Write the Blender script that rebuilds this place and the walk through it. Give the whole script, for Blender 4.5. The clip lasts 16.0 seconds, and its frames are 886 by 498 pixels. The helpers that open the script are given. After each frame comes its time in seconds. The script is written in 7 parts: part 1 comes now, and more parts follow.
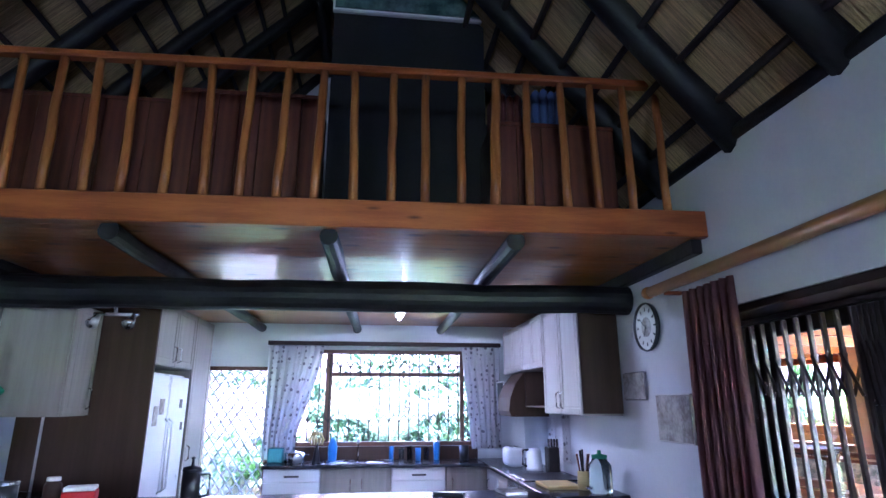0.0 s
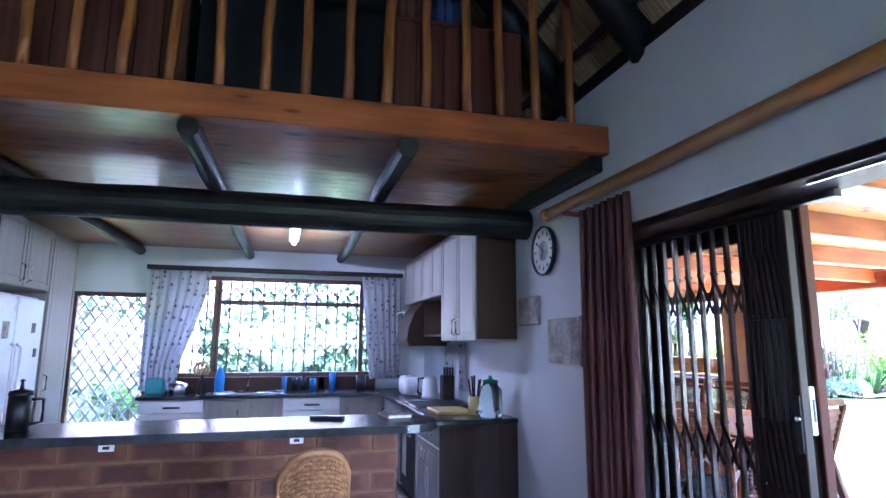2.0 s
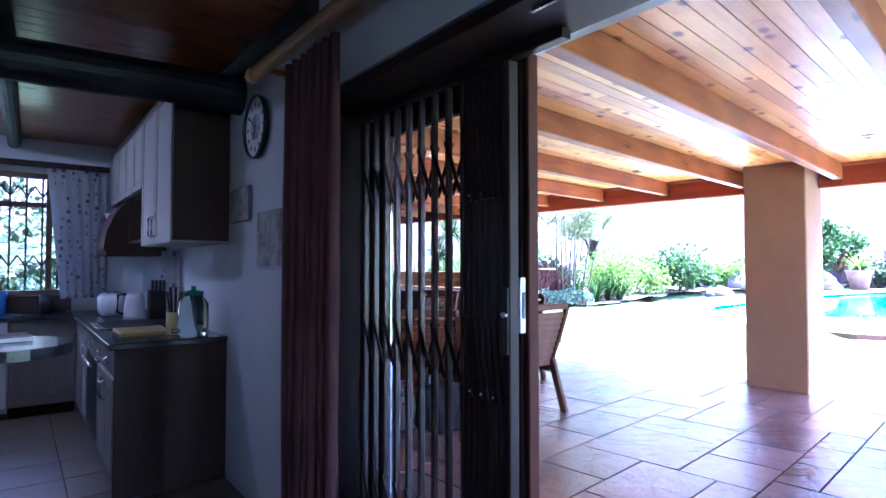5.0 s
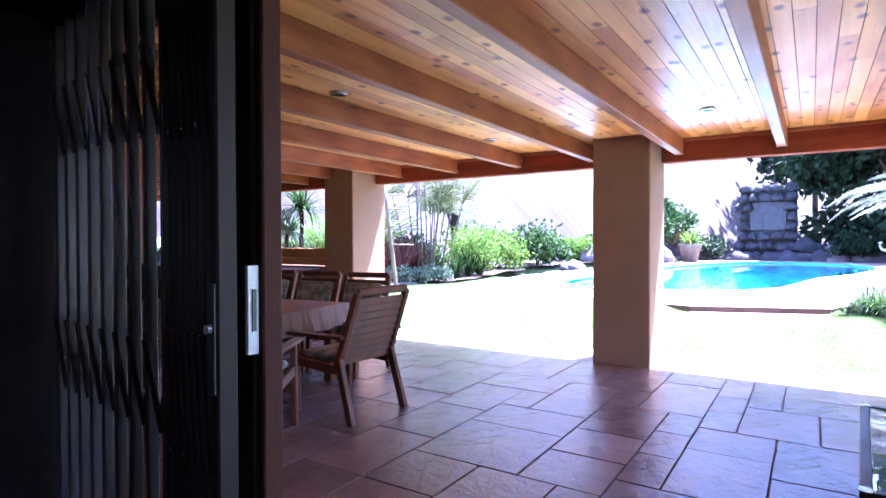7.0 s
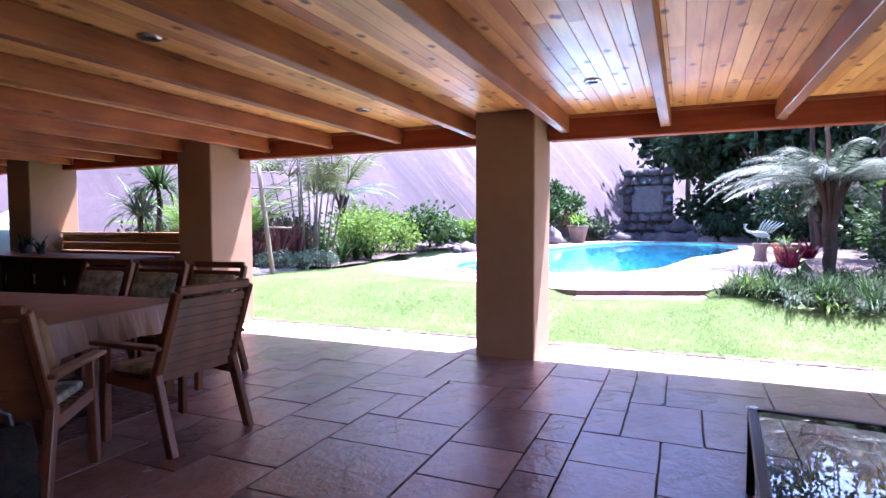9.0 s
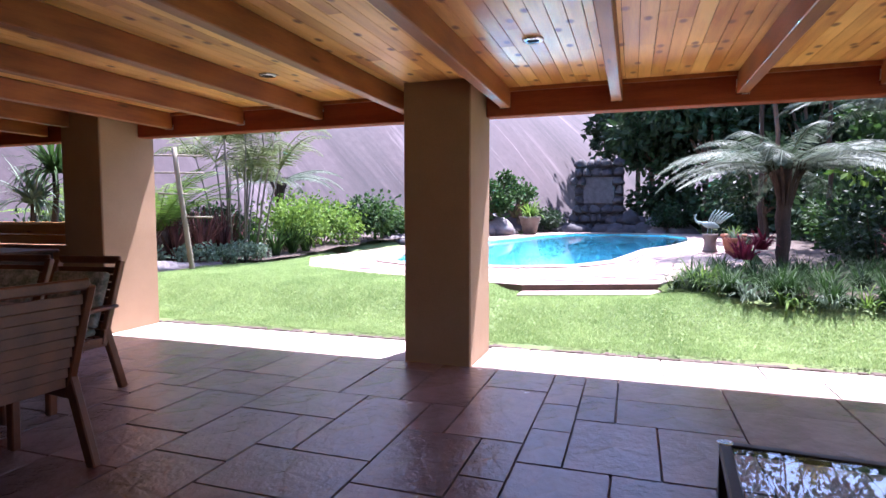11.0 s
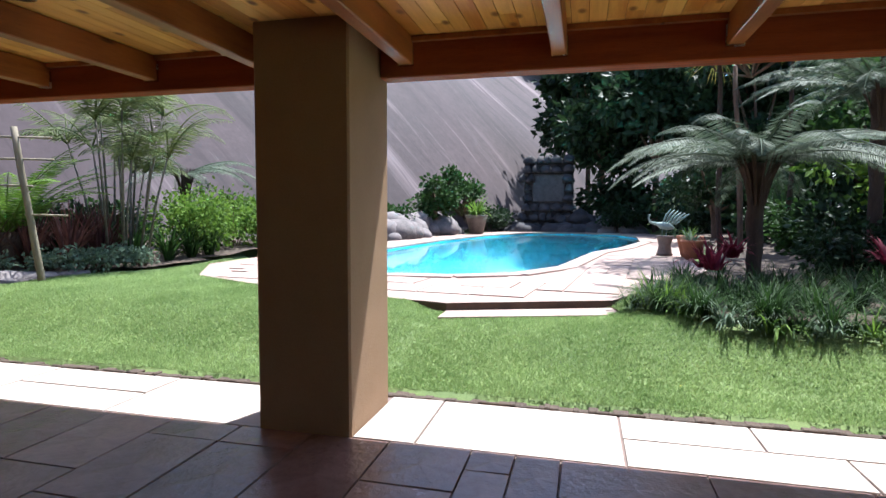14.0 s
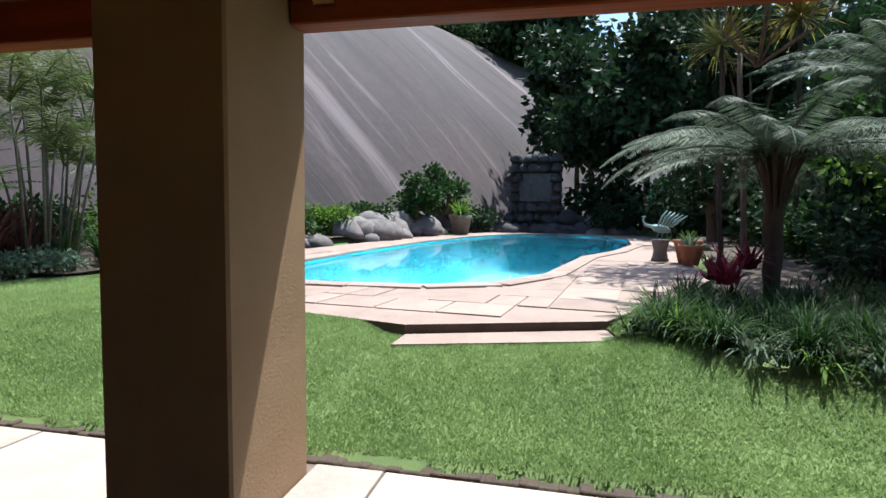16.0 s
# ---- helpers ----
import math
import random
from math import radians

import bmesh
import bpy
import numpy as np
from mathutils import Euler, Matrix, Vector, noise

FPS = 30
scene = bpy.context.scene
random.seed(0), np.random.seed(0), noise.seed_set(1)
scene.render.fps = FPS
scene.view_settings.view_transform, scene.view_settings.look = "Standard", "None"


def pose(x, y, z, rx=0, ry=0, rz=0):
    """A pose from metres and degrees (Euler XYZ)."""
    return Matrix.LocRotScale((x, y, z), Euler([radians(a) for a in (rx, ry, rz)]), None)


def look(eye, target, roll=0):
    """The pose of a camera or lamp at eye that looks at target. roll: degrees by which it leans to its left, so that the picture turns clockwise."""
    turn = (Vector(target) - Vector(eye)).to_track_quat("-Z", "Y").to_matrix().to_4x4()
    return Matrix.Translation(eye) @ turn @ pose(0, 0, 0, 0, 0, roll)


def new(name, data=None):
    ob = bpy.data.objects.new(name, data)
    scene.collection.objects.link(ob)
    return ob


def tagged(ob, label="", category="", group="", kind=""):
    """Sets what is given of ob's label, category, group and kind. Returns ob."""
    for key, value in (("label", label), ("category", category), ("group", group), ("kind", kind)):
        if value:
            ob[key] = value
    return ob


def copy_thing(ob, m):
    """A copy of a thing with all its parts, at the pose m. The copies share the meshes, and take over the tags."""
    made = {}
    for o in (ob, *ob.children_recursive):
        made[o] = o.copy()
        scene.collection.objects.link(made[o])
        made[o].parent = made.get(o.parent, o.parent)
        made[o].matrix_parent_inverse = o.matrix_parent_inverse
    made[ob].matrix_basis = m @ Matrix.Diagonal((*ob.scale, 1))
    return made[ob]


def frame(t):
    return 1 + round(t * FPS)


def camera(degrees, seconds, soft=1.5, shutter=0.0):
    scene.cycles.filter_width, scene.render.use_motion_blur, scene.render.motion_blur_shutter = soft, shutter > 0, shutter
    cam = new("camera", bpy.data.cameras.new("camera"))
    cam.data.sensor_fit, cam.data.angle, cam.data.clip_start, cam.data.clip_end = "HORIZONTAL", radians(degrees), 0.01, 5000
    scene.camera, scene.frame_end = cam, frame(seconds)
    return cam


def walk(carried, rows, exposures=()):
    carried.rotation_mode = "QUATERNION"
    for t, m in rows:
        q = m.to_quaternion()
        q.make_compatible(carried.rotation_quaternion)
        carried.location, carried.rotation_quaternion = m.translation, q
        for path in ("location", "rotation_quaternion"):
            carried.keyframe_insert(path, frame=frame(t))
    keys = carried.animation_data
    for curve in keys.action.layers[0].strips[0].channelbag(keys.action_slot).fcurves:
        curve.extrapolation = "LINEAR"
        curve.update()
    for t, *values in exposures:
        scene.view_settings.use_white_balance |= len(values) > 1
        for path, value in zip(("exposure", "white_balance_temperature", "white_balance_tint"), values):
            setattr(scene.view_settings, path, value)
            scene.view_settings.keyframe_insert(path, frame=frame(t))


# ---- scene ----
cam = camera(76.5, 16.0)
PATH = [
    (0, (0.223, 0.434, 1.553), (0.463, 2.349, 2.079), 0.0),
    (0.5, (0.294, 0.489, 1.527), (0.588, 2.411, 1.998), 0.1),
    (1, (0.347, 0.558, 1.495), (0.702, 2.482, 1.91), 0.2),
    (1.5, (0.394, 0.652, 1.471), (0.829, 2.569, 1.839), 0.3),
    (2, (0.448, 0.726, 1.439), (0.984, 2.625, 1.767), 0.3),
    (2.5, (0.517, 0.78, 1.407), (1.183, 2.643, 1.7), 0.3),
    (3, (0.641, 0.869, 1.382), (1.432, 2.691, 1.616), 0.1),
    (3.5, (0.781, 0.94, 1.358), (1.672, 2.722, 1.536), 0.1),
    (4, (0.909, 0.973, 1.335), (1.899, 2.706, 1.467), -0.1),
    (4.5, (1.043, 1.093, 1.307), (2.137, 2.764, 1.401), -0.1),
    (5, (1.137, 1.201, 1.309), (2.348, 2.791, 1.37), 0.0),
    (7.5, (2.037, 1.546, 1.323), (3.644, 2.734, 1.276), -0.2),
    (8, (2.185, 1.598, 1.323), (3.859, 2.69, 1.258), -0.2),
    (8.5, (2.358, 1.632, 1.336), (4.07, 2.663, 1.252), -0.2),
    (9, (2.537, 1.648, 1.343), (4.273, 2.635, 1.246), -0.2),
    (9.5, (2.697, 1.668, 1.342), (4.453, 2.619, 1.235), -0.2),
    (12, (3.78, 1.855, 1.277), (5.616, 2.635, 1.146), 0.1),
    (12.5, (4.042, 1.898, 1.291), (5.892, 2.645, 1.159), 0.2),
    (13, (4.321, 1.887, 1.31), (6.182, 2.607, 1.177), 0.1),
    (13.5, (4.571, 1.876, 1.332), (6.436, 2.585, 1.196), 0.1),
    (14, (4.829, 1.924, 1.321), (6.699, 2.621, 1.186), 0.2),
    (14.5, (5.081, 1.982, 1.319), (6.955, 2.667, 1.184), 0.3),
    (15, (5.358, 2.0, 1.325), (7.235, 2.676, 1.187), 0.4),
    (15.5, (5.604, 2.007, 1.333), (7.485, 2.674, 1.196), 0.5),
    (16, (5.891, 2.058, 1.334), (7.774, 2.717, 1.197), 0.6),
]
# the clip's camera stops down and warms up as it leaves the dim room
EXPOSURES = [(0, 6.6, 4750, 36), (1.5, 6.45, 4750, 34), (2.5, 6.15, 4650, 32), (3.5, 5.75, 4600, 30), (4, 5.5, 4550, 30), (5, 5.0, 4500, 34), (7.5, 3.75, 4950, 40), (9, 3.2, 5250, 42), (12.5, 2.15, 5700, 20), (14.5, 1.5, 5800, 9), (16, 1.15, 5900, 5)]
walk(cam, [(t, look(eye, target, roll)) for t, eye, target, roll in PATH], EXPOSURES)

# ---- world, sun, large lights ----
SUN_DIR = Vector((0.395, -0.106, 1.0)).normalized()
world = bpy.data.worlds.new("sky")
scene.world = world
world.use_nodes = True
wn = world.node_tree
for n in list(wn.nodes):
    wn.nodes.remove(n)
sky = wn.nodes.new("ShaderNodeTexSky")
sky.sky_type = "NISHITA"
sky.sun_disc = False
sky.sun_elevation = math.asin(SUN_DIR.z)
sky.sun_rotation = math.atan2(SUN_DIR.x, SUN_DIR.y)
bg = wn.nodes.new("ShaderNodeBackground")
bg.inputs["Strength"].default_value = 0.11
wout = wn.nodes.new("ShaderNodeOutputWorld")
wn.links.new(sky.outputs[0], bg.inputs[0])
wn.links.new(bg.outputs[0], wout.inputs[0])

sun_data = bpy.data.lights.new("sun", "SUN")
sun_data.energy, sun_data.angle, sun_data.color = 5.0, radians(0.5), (1.0, 0.95, 0.87)
sun = new("sun", sun_data)
sun.matrix_world = look(SUN_DIR * 60, (0, 0, 0))

# fill light added in an assumed, unseen south window behind the walk's start
fill_lamp = bpy.data.lights.new("south_room_fill", "AREA")
fill_lamp.shape, fill_lamp.size, fill_lamp.size_y = "RECTANGLE", 1.1, 0.8
fill_lamp.energy, fill_lamp.color = 0.7, (0.88, 0.94, 1.0)
new("south_room_fill", fill_lamp).matrix_world = look((-0.5, -4.62, 1.45), (-0.5, 0.0, 1.55))


# ---- materials ----
def node(nt, kind, **kw):
    n = nt.nodes.new(kind)
    for k, v in kw.items():
        n.inputs[k].default_value = v
    return n


def surface(name, low, high, rough=0.6, scale=4.0, fine=60.0, bump=0.15, stretch=(1, 1, 1), metal=0.0, spread=0.25, island=0.0,
            spec=0.5, coat=0.0, trans=0.0, sss=0.0, wave=None, knots=False, obj=0.0):
    """A procedural surface: a broad and a fine noise between two colours, with relief from the fine one."""
    m = bpy.data.materials.new(name)
    m.use_nodes = True
    nt = m.node_tree
    b = nt.nodes["Principled BSDF"]
    L = nt.links.new
    tc = nt.nodes.new("ShaderNodeTexCoord")
    mp = nt.nodes.new("ShaderNodeMapping")
    mp.inputs["Scale"].default_value = stretch
    L(tc.outputs["Object"], mp.inputs["Vector"])
    n1 = node(nt, "ShaderNodeTexNoise", Scale=scale, Detail=6.0, Roughness=0.6)
    n2 = node(nt, "ShaderNodeTexNoise", Scale=fine, Detail=4.0, Roughness=0.65)
    L(mp.outputs[0], n1.inputs["Vector"])
    L(mp.outputs[0], n2.inputs["Vector"])
    mixv = nt.nodes.new("ShaderNodeMath")
    mixv.operation = "MULTIPLY_ADD"
    L(n2.outputs["Fac"], mixv.inputs[0])
    mixv.inputs[1].default_value = 0.45
    L(n1.outputs["Fac"], mixv.inputs[2])
    last = mixv.outputs[0]
    if wave:
        wv = node(nt, "ShaderNodeTexWave", Scale=wave, Distortion=5.0, Detail=3.0)
        wv.inputs["Detail Scale"].default_value = 1.2
        L(mp.outputs[0], wv.inputs["Vector"])
        ad = nt.nodes.new("ShaderNodeMath")
        ad.operation = "MULTIPLY_ADD"
        L(wv.outputs["Fac"], ad.inputs[0])
        ad.inputs[1].default_value = 0.22
        L(last, ad.inputs[2])
        last = ad.outputs[0]
    if island or obj:
        if island:
            src = nt.nodes.new("ShaderNodeNewGeometry").outputs["Random Per Island"]
        else:
            src = nt.nodes.new("ShaderNodeObjectInfo").outputs["Random"]
        ad = nt.nodes.new("ShaderNodeMath")
        ad.operation = "MULTIPLY_ADD"
        L(src, ad.inputs[0])
        ad.inputs[1].default_value = island or obj
        L(last, ad.inputs[2])
        last = ad.outputs[0]
    mr = nt.nodes.new("ShaderNodeMapRange")
    mid = 0.72 + (0.11 if wave else 0) + (island or obj) * 0.5
    mr.inputs["From Min"].default_value = mid - spread
    mr.inputs["From Max"].default_value = mid + spread
    L(last, mr.inputs["Value"])
    mx = nt.nodes.new("ShaderNodeMix")
    mx.data_type = "RGBA"
    L(mr.outputs[0], mx.inputs["Factor"])
    mx.inputs[6].default_value = (*low, 1)
    mx.inputs[7].default_value = (*high, 1)
    col = mx.outputs[2]
    if knots:
        vo = node(nt, "ShaderNodeTexVoronoi", Scale=1.0)
        if len(knots) == 2:
            vo.voronoi_dimensions = "2D"
            knots = (*knots, 1.0)
        kp = nt.nodes.new("ShaderNodeMapping")
        kp.inputs["Scale"].default_value = knots
        L(tc.outputs["Object"], kp.inputs["Vector"])
        L(kp.outputs[0], vo.inputs["Vector"])
        kr = nt.nodes.new("ShaderNodeMapRange")
        kr.inputs["From Min"].default_value, kr.inputs["From Max"].default_value = 0.05, 0.13
        L(vo.outputs["Distance"], kr.inputs["Value"])
        km = nt.nodes.new("ShaderNodeMix")
        km.data_type = "RGBA"
        L(kr.outputs[0], km.inputs["Factor"])
        km.inputs[6].default_value = (low[0] * 0.42, low[1] * 0.3, low[2] * 0.22, 1)
        L(col, km.inputs[7])
        col = km.outputs[2]
    L(col, b.inputs["Base Color"])
    rr = nt.nodes.new("ShaderNodeMapRange")
    rr.inputs["To Min"].default_value, rr.inputs["To Max"].default_value = max(rough - 0.1, 0.02), min(rough + 0.12, 1)
    L(n1.outputs["Fac"], rr.inputs["Value"])
    L(rr.outputs[0], b.inputs["Roughness"])
    b.inputs["Metallic"].default_value = metal
    b.inputs["Specular IOR Level"].default_value = spec
    b.inputs["Coat Weight"].default_value = coat
    b.inputs["Coat Roughness"].default_value = 0.12
    b.inputs["Transmission Weight"].default_value = trans
    if bump:
        bp = nt.nodes.new("ShaderNodeBump")
        bp.inputs["Strength"].default_value = bump
        bp.inputs["Distance"].default_value = 0.02
        L(mixv.outputs[0], bp.inputs["Height"])
        L(bp.outputs[0], b.inputs["Normal"])
    return m


def leafy(name, low, high, back=0.35, gloss=0.68, vary=0.5):
    """Leaves: colour varies leaf by leaf, and some light comes through."""
    m = surface(name, low, high, rough=gloss, scale=1.2, fine=9, bump=0.0, island=vary, spread=0.35, spec=0.2)
    nt = m.node_tree
    b = nt.nodes["Principled BSDF"]
    out = nt.nodes["Material Output"]
    tr = nt.nodes.new("ShaderNodeBsdfTranslucent")
    col = b.inputs["Base Color"].links[0].from_socket
    nt.links.new(col, tr.inputs["Color"])
    ms = nt.nodes.new("ShaderNodeMixShader")
    ms.inputs[0].default_value = back
    nt.links.new(b.outputs[0], ms.inputs[1])
    nt.links.new(tr.outputs[0], ms.inputs[2])
    nt.links.new(ms.outputs[0], out.inputs["Surface"])
    return m


def glassy(name, tint=(1, 1, 1), rough=0.0):
    m = bpy.data.materials.new(name)
    m.use_nodes = True
    b = m.node_tree.nodes["Principled BSDF"]
    b.inputs["Base Color"].default_value = (*tint, 1)
    b.inputs["Transmission Weight"].default_value = 1.0
    b.inputs["Roughness"].default_value = rough
    b.inputs["IOR"].default_value = 1.45
    return m


PLASTER = surface("white_plaster", (0.58, 0.60, 0.62), (0.69, 0.70, 0.71), 0.75, 1.5, 40, 0.12)
PLASTER_OUT = surface("tan_plaster", (0.26, 0.16, 0.086), (0.335, 0.212, 0.124), 0.85, 2.0, 70, 0.3)
PINE = surface("varnished_pine", (0.2, 0.045, 0.009), (0.38, 0.11, 0.022), 0.36, 2.2, 26, 0.06, (0.6, 7, 7), coat=0.2, wave=0.8, knots=(2.2, 9, 9))
PINE_PALE = surface("pale_pine", (0.5, 0.24, 0.07), (0.76, 0.45, 0.17), 0.45, 2.2, 26, 0.06, (7, 0.6, 7), coat=0.1, wave=0.8, knots=(9, 2.2, 9))
PINE_ROD = surface("honey_pine_rod", (0.34, 0.13, 0.025), (0.52, 0.25, 0.06), 0.35, 2.2, 26, 0.05, (7, 0.6, 7), coat=0.3, wave=0.8)
PINE_V = surface("varnished_pine_upright", (0.24, 0.075, 0.013), (0.42, 0.165, 0.034), 0.4, 2.2, 26, 0.06, (7, 7, 0.6), coat=0.15, wave=0.8, knots=(9, 9, 2.2))
PINE_BOARDS = surface("pine_boards", (0.54, 0.2, 0.034), (0.95, 0.55, 0.145), 0.42, 2.2, 26, 0.1, (0.5, 8, 8), coat=0.14, wave=0.7, knots=(2.6, 4.4), island=0.7, spread=0.4, spec=0.4)
LOFT_BOARDS = surface("glossy_loft_boards", (0.2, 0.055, 0.011), (0.38, 0.135, 0.03), 0.32, 2.2, 26, 0.12, (0.5, 8, 8), coat=0.35, wave=0.7, knots=(1.8, 3.6), island=0.4, spread=0.42)
PINE_BOARDS.node_tree.nodes["Principled BSDF"].inputs["Coat Roughness"].default_value = 0.3
RAFTER_WOOD = surface("stained_rafter", (0.2, 0.054, 0.011), (0.37, 0.122, 0.028), 0.5, 2.2, 26, 0.06, (0.6, 7, 7), coat=0.05, wave=0.8, knots=(1.6, 8, 8))
BEAM_WOOD = surface("stained_beam", (0.17, 0.034, 0.011), (0.3, 0.07, 0.02), 0.65, 2.2, 26, 0.08, (7, 0.6, 7), coat=0.0, wave=0.8, spec=0.15)
BLACK_POLE = surface("black_pole", (0.004, 0.004, 0.0045), (0.014, 0.013, 0.014), 0.5, 6, 50, 0.3, (1, 1, 1), spec=0.35)
BATTEN = surface("dark_batten", (0.008, 0.006, 0.005), (0.03, 0.02, 0.015), 0.75, 6, 50, 0.3)
LOFT_PANEL = surface("loft_panel", (0.06, 0.012, 0.005), (0.13, 0.032, 0.012), 0.6, 2, 24, 0.06, (8, 8, 0.6), wave=0.6, island=0.3)
CHIMNEY = surface("dark_chimney", (0.005, 0.005, 0.007), (0.013, 0.013, 0.017), 0.7, 3, 40, 0.1, spec=0.3)
DARK_FRAME = surface("dark_timber_frame", (0.012, 0.0065, 0.005), (0.034, 0.017, 0.013), 0.5, 3, 40, 0.08, (5, 5, 0.6), spec=0.25)
RED_FRAME = surface("red_timber_edge", (0.045, 0.012, 0.007), (0.085, 0.025, 0.012), 0.6, 3, 40, 0.08, (5, 5, 0.6), spec=0.2)
GATE_METAL = surface("bronze_gate", (0.014, 0.008, 0.007), (0.04, 0.024, 0.02), 0.35, 6, 60, 0.05, metal=0.3)
CURTAIN = surface("plum_curtain", (0.17, 0.074, 0.072), (0.3, 0.145, 0.138), 0.85, 3, 160, 0.2, sss=0.0)
GREYWOOD = surface("grey_wood_laminate", (0.2, 0.178, 0.16), (0.35, 0.32, 0.292), 0.45, 2.2, 40, 0.05, (9, 9, 0.5), spread=0.4)
BROWNWOOD = surface("brown_wood_laminate", (0.028, 0.0145, 0.0085), (0.064, 0.035, 0.022), 0.55, 2.2, 40, 0.05, (9, 9, 0.5), spread=0.4, spec=0.22)
GRANITE = surface("black_counter", (0.008, 0.009, 0.011), (0.035, 0.037, 0.042), 0.2, 12, 200, 0.03)
STEEL = surface("steel", (0.5, 0.5, 0.52), (0.66, 0.67, 0.7), 0.25, 5, 80, 0.02, metal=1.0)
WHITE_ENAMEL = surface("white_enamel", (0.72, 0.74, 0.76), (0.82, 0.83, 0.85), 0.3, 2, 40, 0.02)
FLOOR_TILE = surface("beige_floor_tile", (0.17, 0.135, 0.1), (0.27, 0.22, 0.165), 0.3, 2, 40, 0.04, obj=0.2)
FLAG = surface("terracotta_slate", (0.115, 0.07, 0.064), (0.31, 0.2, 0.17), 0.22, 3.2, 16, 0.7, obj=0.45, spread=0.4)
# sunlit copy of the veranda flags: sunshine put into a lighter colour
FLAG_SUN = surface("sunlit_flagstone", (0.26, 0.215, 0.185), (0.44, 0.375, 0.33), 0.75, 2.4, 18, 0.6, obj=0.35, spread=0.4)
DECK_FLAG = surface("terrace_flagstone", (0.19, 0.13, 0.105), (0.35, 0.26, 0.215), 0.75, 2.4, 18, 0.6, obj=0.35, spread=0.4)
GROUT = surface("dark_joint", (0.10, 0.068, 0.058), (0.18, 0.13, 0.11), 0.85, 6, 70, 0.3)
MORTAR = surface("tan_mortar", (0.13, 0.07, 0.035), (0.22, 0.125, 0.066), 0.9, 8, 80, 0.4)
WICKER = surface("wicker", (0.27, 0.12, 0.045), (0.45, 0.23, 0.09), 0.55, 10, 80, 0.25, island=0.3)
TEAK = surface("garden_hardwood", (0.06, 0.0165, 0.0055), (0.15, 0.043, 0.0125), 0.42, 2.5, 30, 0.1, (2, 2, 2), wave=0.8)
CLOTH = surface("tablecloth", (0.25, 0.17, 0.145), (0.36, 0.26, 0.22), 0.85, 3, 120, 0.2)
CUSHION = surface("patterned_cushion", (0.10, 0.12, 0.10), (0.36, 0.33, 0.28), 0.9, 9, 60, 0.25, spread=0.12)
SOIL = surface("dark_soil", (0.03, 0.02, 0.013), (0.085, 0.06, 0.042), 0.95, 5, 60, 0.8)
LAWN = surface("lawn_base", (0.07, 0.115, 0.032), (0.15, 0.205, 0.065), 0.9, 1.6, 90, 0.35)
GRASS = leafy("grass_blade", (0.12, 0.205, 0.055), (0.37, 0.48, 0.2), 0.4, 0.7, 0.6)
LEAF_DARK = leafy("dark_leaves", (0.007, 0.017, 0.008), (0.03, 0.062, 0.022), 0.22, 0.55)
LEAF_MID = leafy("green_leaves", (0.011, 0.03, 0.008), (0.045, 0.1, 0.022), 0.3)
LEAF_LIME = leafy("lime_leaves", (0.05, 0.11, 0.015), (0.16, 0.27, 0.04), 0.4)
LEAF_PALM = leafy("palm_fronds", (0.035, 0.06, 0.018), (0.16, 0.2, 0.07), 0.35)
LEAF_PURPLE = leafy("purple_flax", (0.035, 0.016, 0.015), (0.16, 0.066, 0.055), 0.25)
LEAF_RED = leafy("red_cordyline", (0.1, 0.008, 0.02), (0.26, 0.03, 0.06), 0.3)
LEAF_GREY = leafy("grey_green_leaves", (0.07, 0.11, 0.07), (0.2, 0.27, 0.18), 0.3)
LEAF_YELLOW = leafy("yellow_green_leaves", (0.11, 0.1, 0.022), (0.32, 0.27, 0.07), 0.35)
LEAF_FERN = leafy("silvery_fern", (0.03, 0.05, 0.03), (0.135, 0.17, 0.12), 0.3, 0.6)
FERN_BARK = surface("fern_trunk", (0.016, 0.009, 0.006), (0.055, 0.032, 0.02), 0.95, 9, 60, 0.9, (3, 3, 0.8))
GATE_BAR = surface("brown_bronze_bar", (0.024, 0.014, 0.011), (0.06, 0.037, 0.028), 0.4, 6, 60, 0.05)
BARK = surface("bark", (0.05, 0.03, 0.02), (0.14, 0.09, 0.06), 0.9, 8, 60, 0.9, (3, 3, 0.8))
CANE = surface("palm_cane", (0.04, 0.037, 0.024), (0.13, 0.12, 0.085), 0.6, 4, 40, 0.2, (1, 1, 6))
STONE_DARK = surface("dark_stone", (0.014, 0.013, 0.014), (0.06, 0.056, 0.06), 0.85, 3, 25, 0.8, obj=0.3)
STONE_MID = surface("grey_carved_stone", (0.028, 0.026, 0.027), (0.095, 0.088, 0.09), 0.85, 5, 25, 0.9)
CLAY_GREY = surface("weathered_clay", (0.11, 0.085, 0.07), (0.24, 0.19, 0.16), 0.85, 5, 50, 0.3)
STONE_PALE = surface("garden_rock", (0.07, 0.06, 0.058), (0.2, 0.175, 0.17), 0.85, 3, 25, 0.7, obj=0.3)
TERRACOTTA = surface("terracotta", (0.3, 0.11, 0.055), (0.46, 0.19, 0.1), 0.8, 5, 50, 0.2)
VERDIGRIS = surface("verdigris_metal", (0.12, 0.19, 0.18), (0.27, 0.36, 0.34), 0.6, 8, 60, 0.3)
GREY_POST = surface("weathered_post", (0.12, 0.1, 0.065), (0.24, 0.205, 0.14), 0.8, 3, 40, 0.3, (4, 4, 0.6))
BLUE_PLASTIC = surface("blue_plastic", (0.03, 0.16, 0.5), (0.06, 0.25, 0.65), 0.3, 3, 40, 0.02)
BLACK_PLASTIC = surface("black_plastic", (0.008, 0.008, 0.009), (0.02, 0.02, 0.022), 0.35, 3, 40, 0.03)
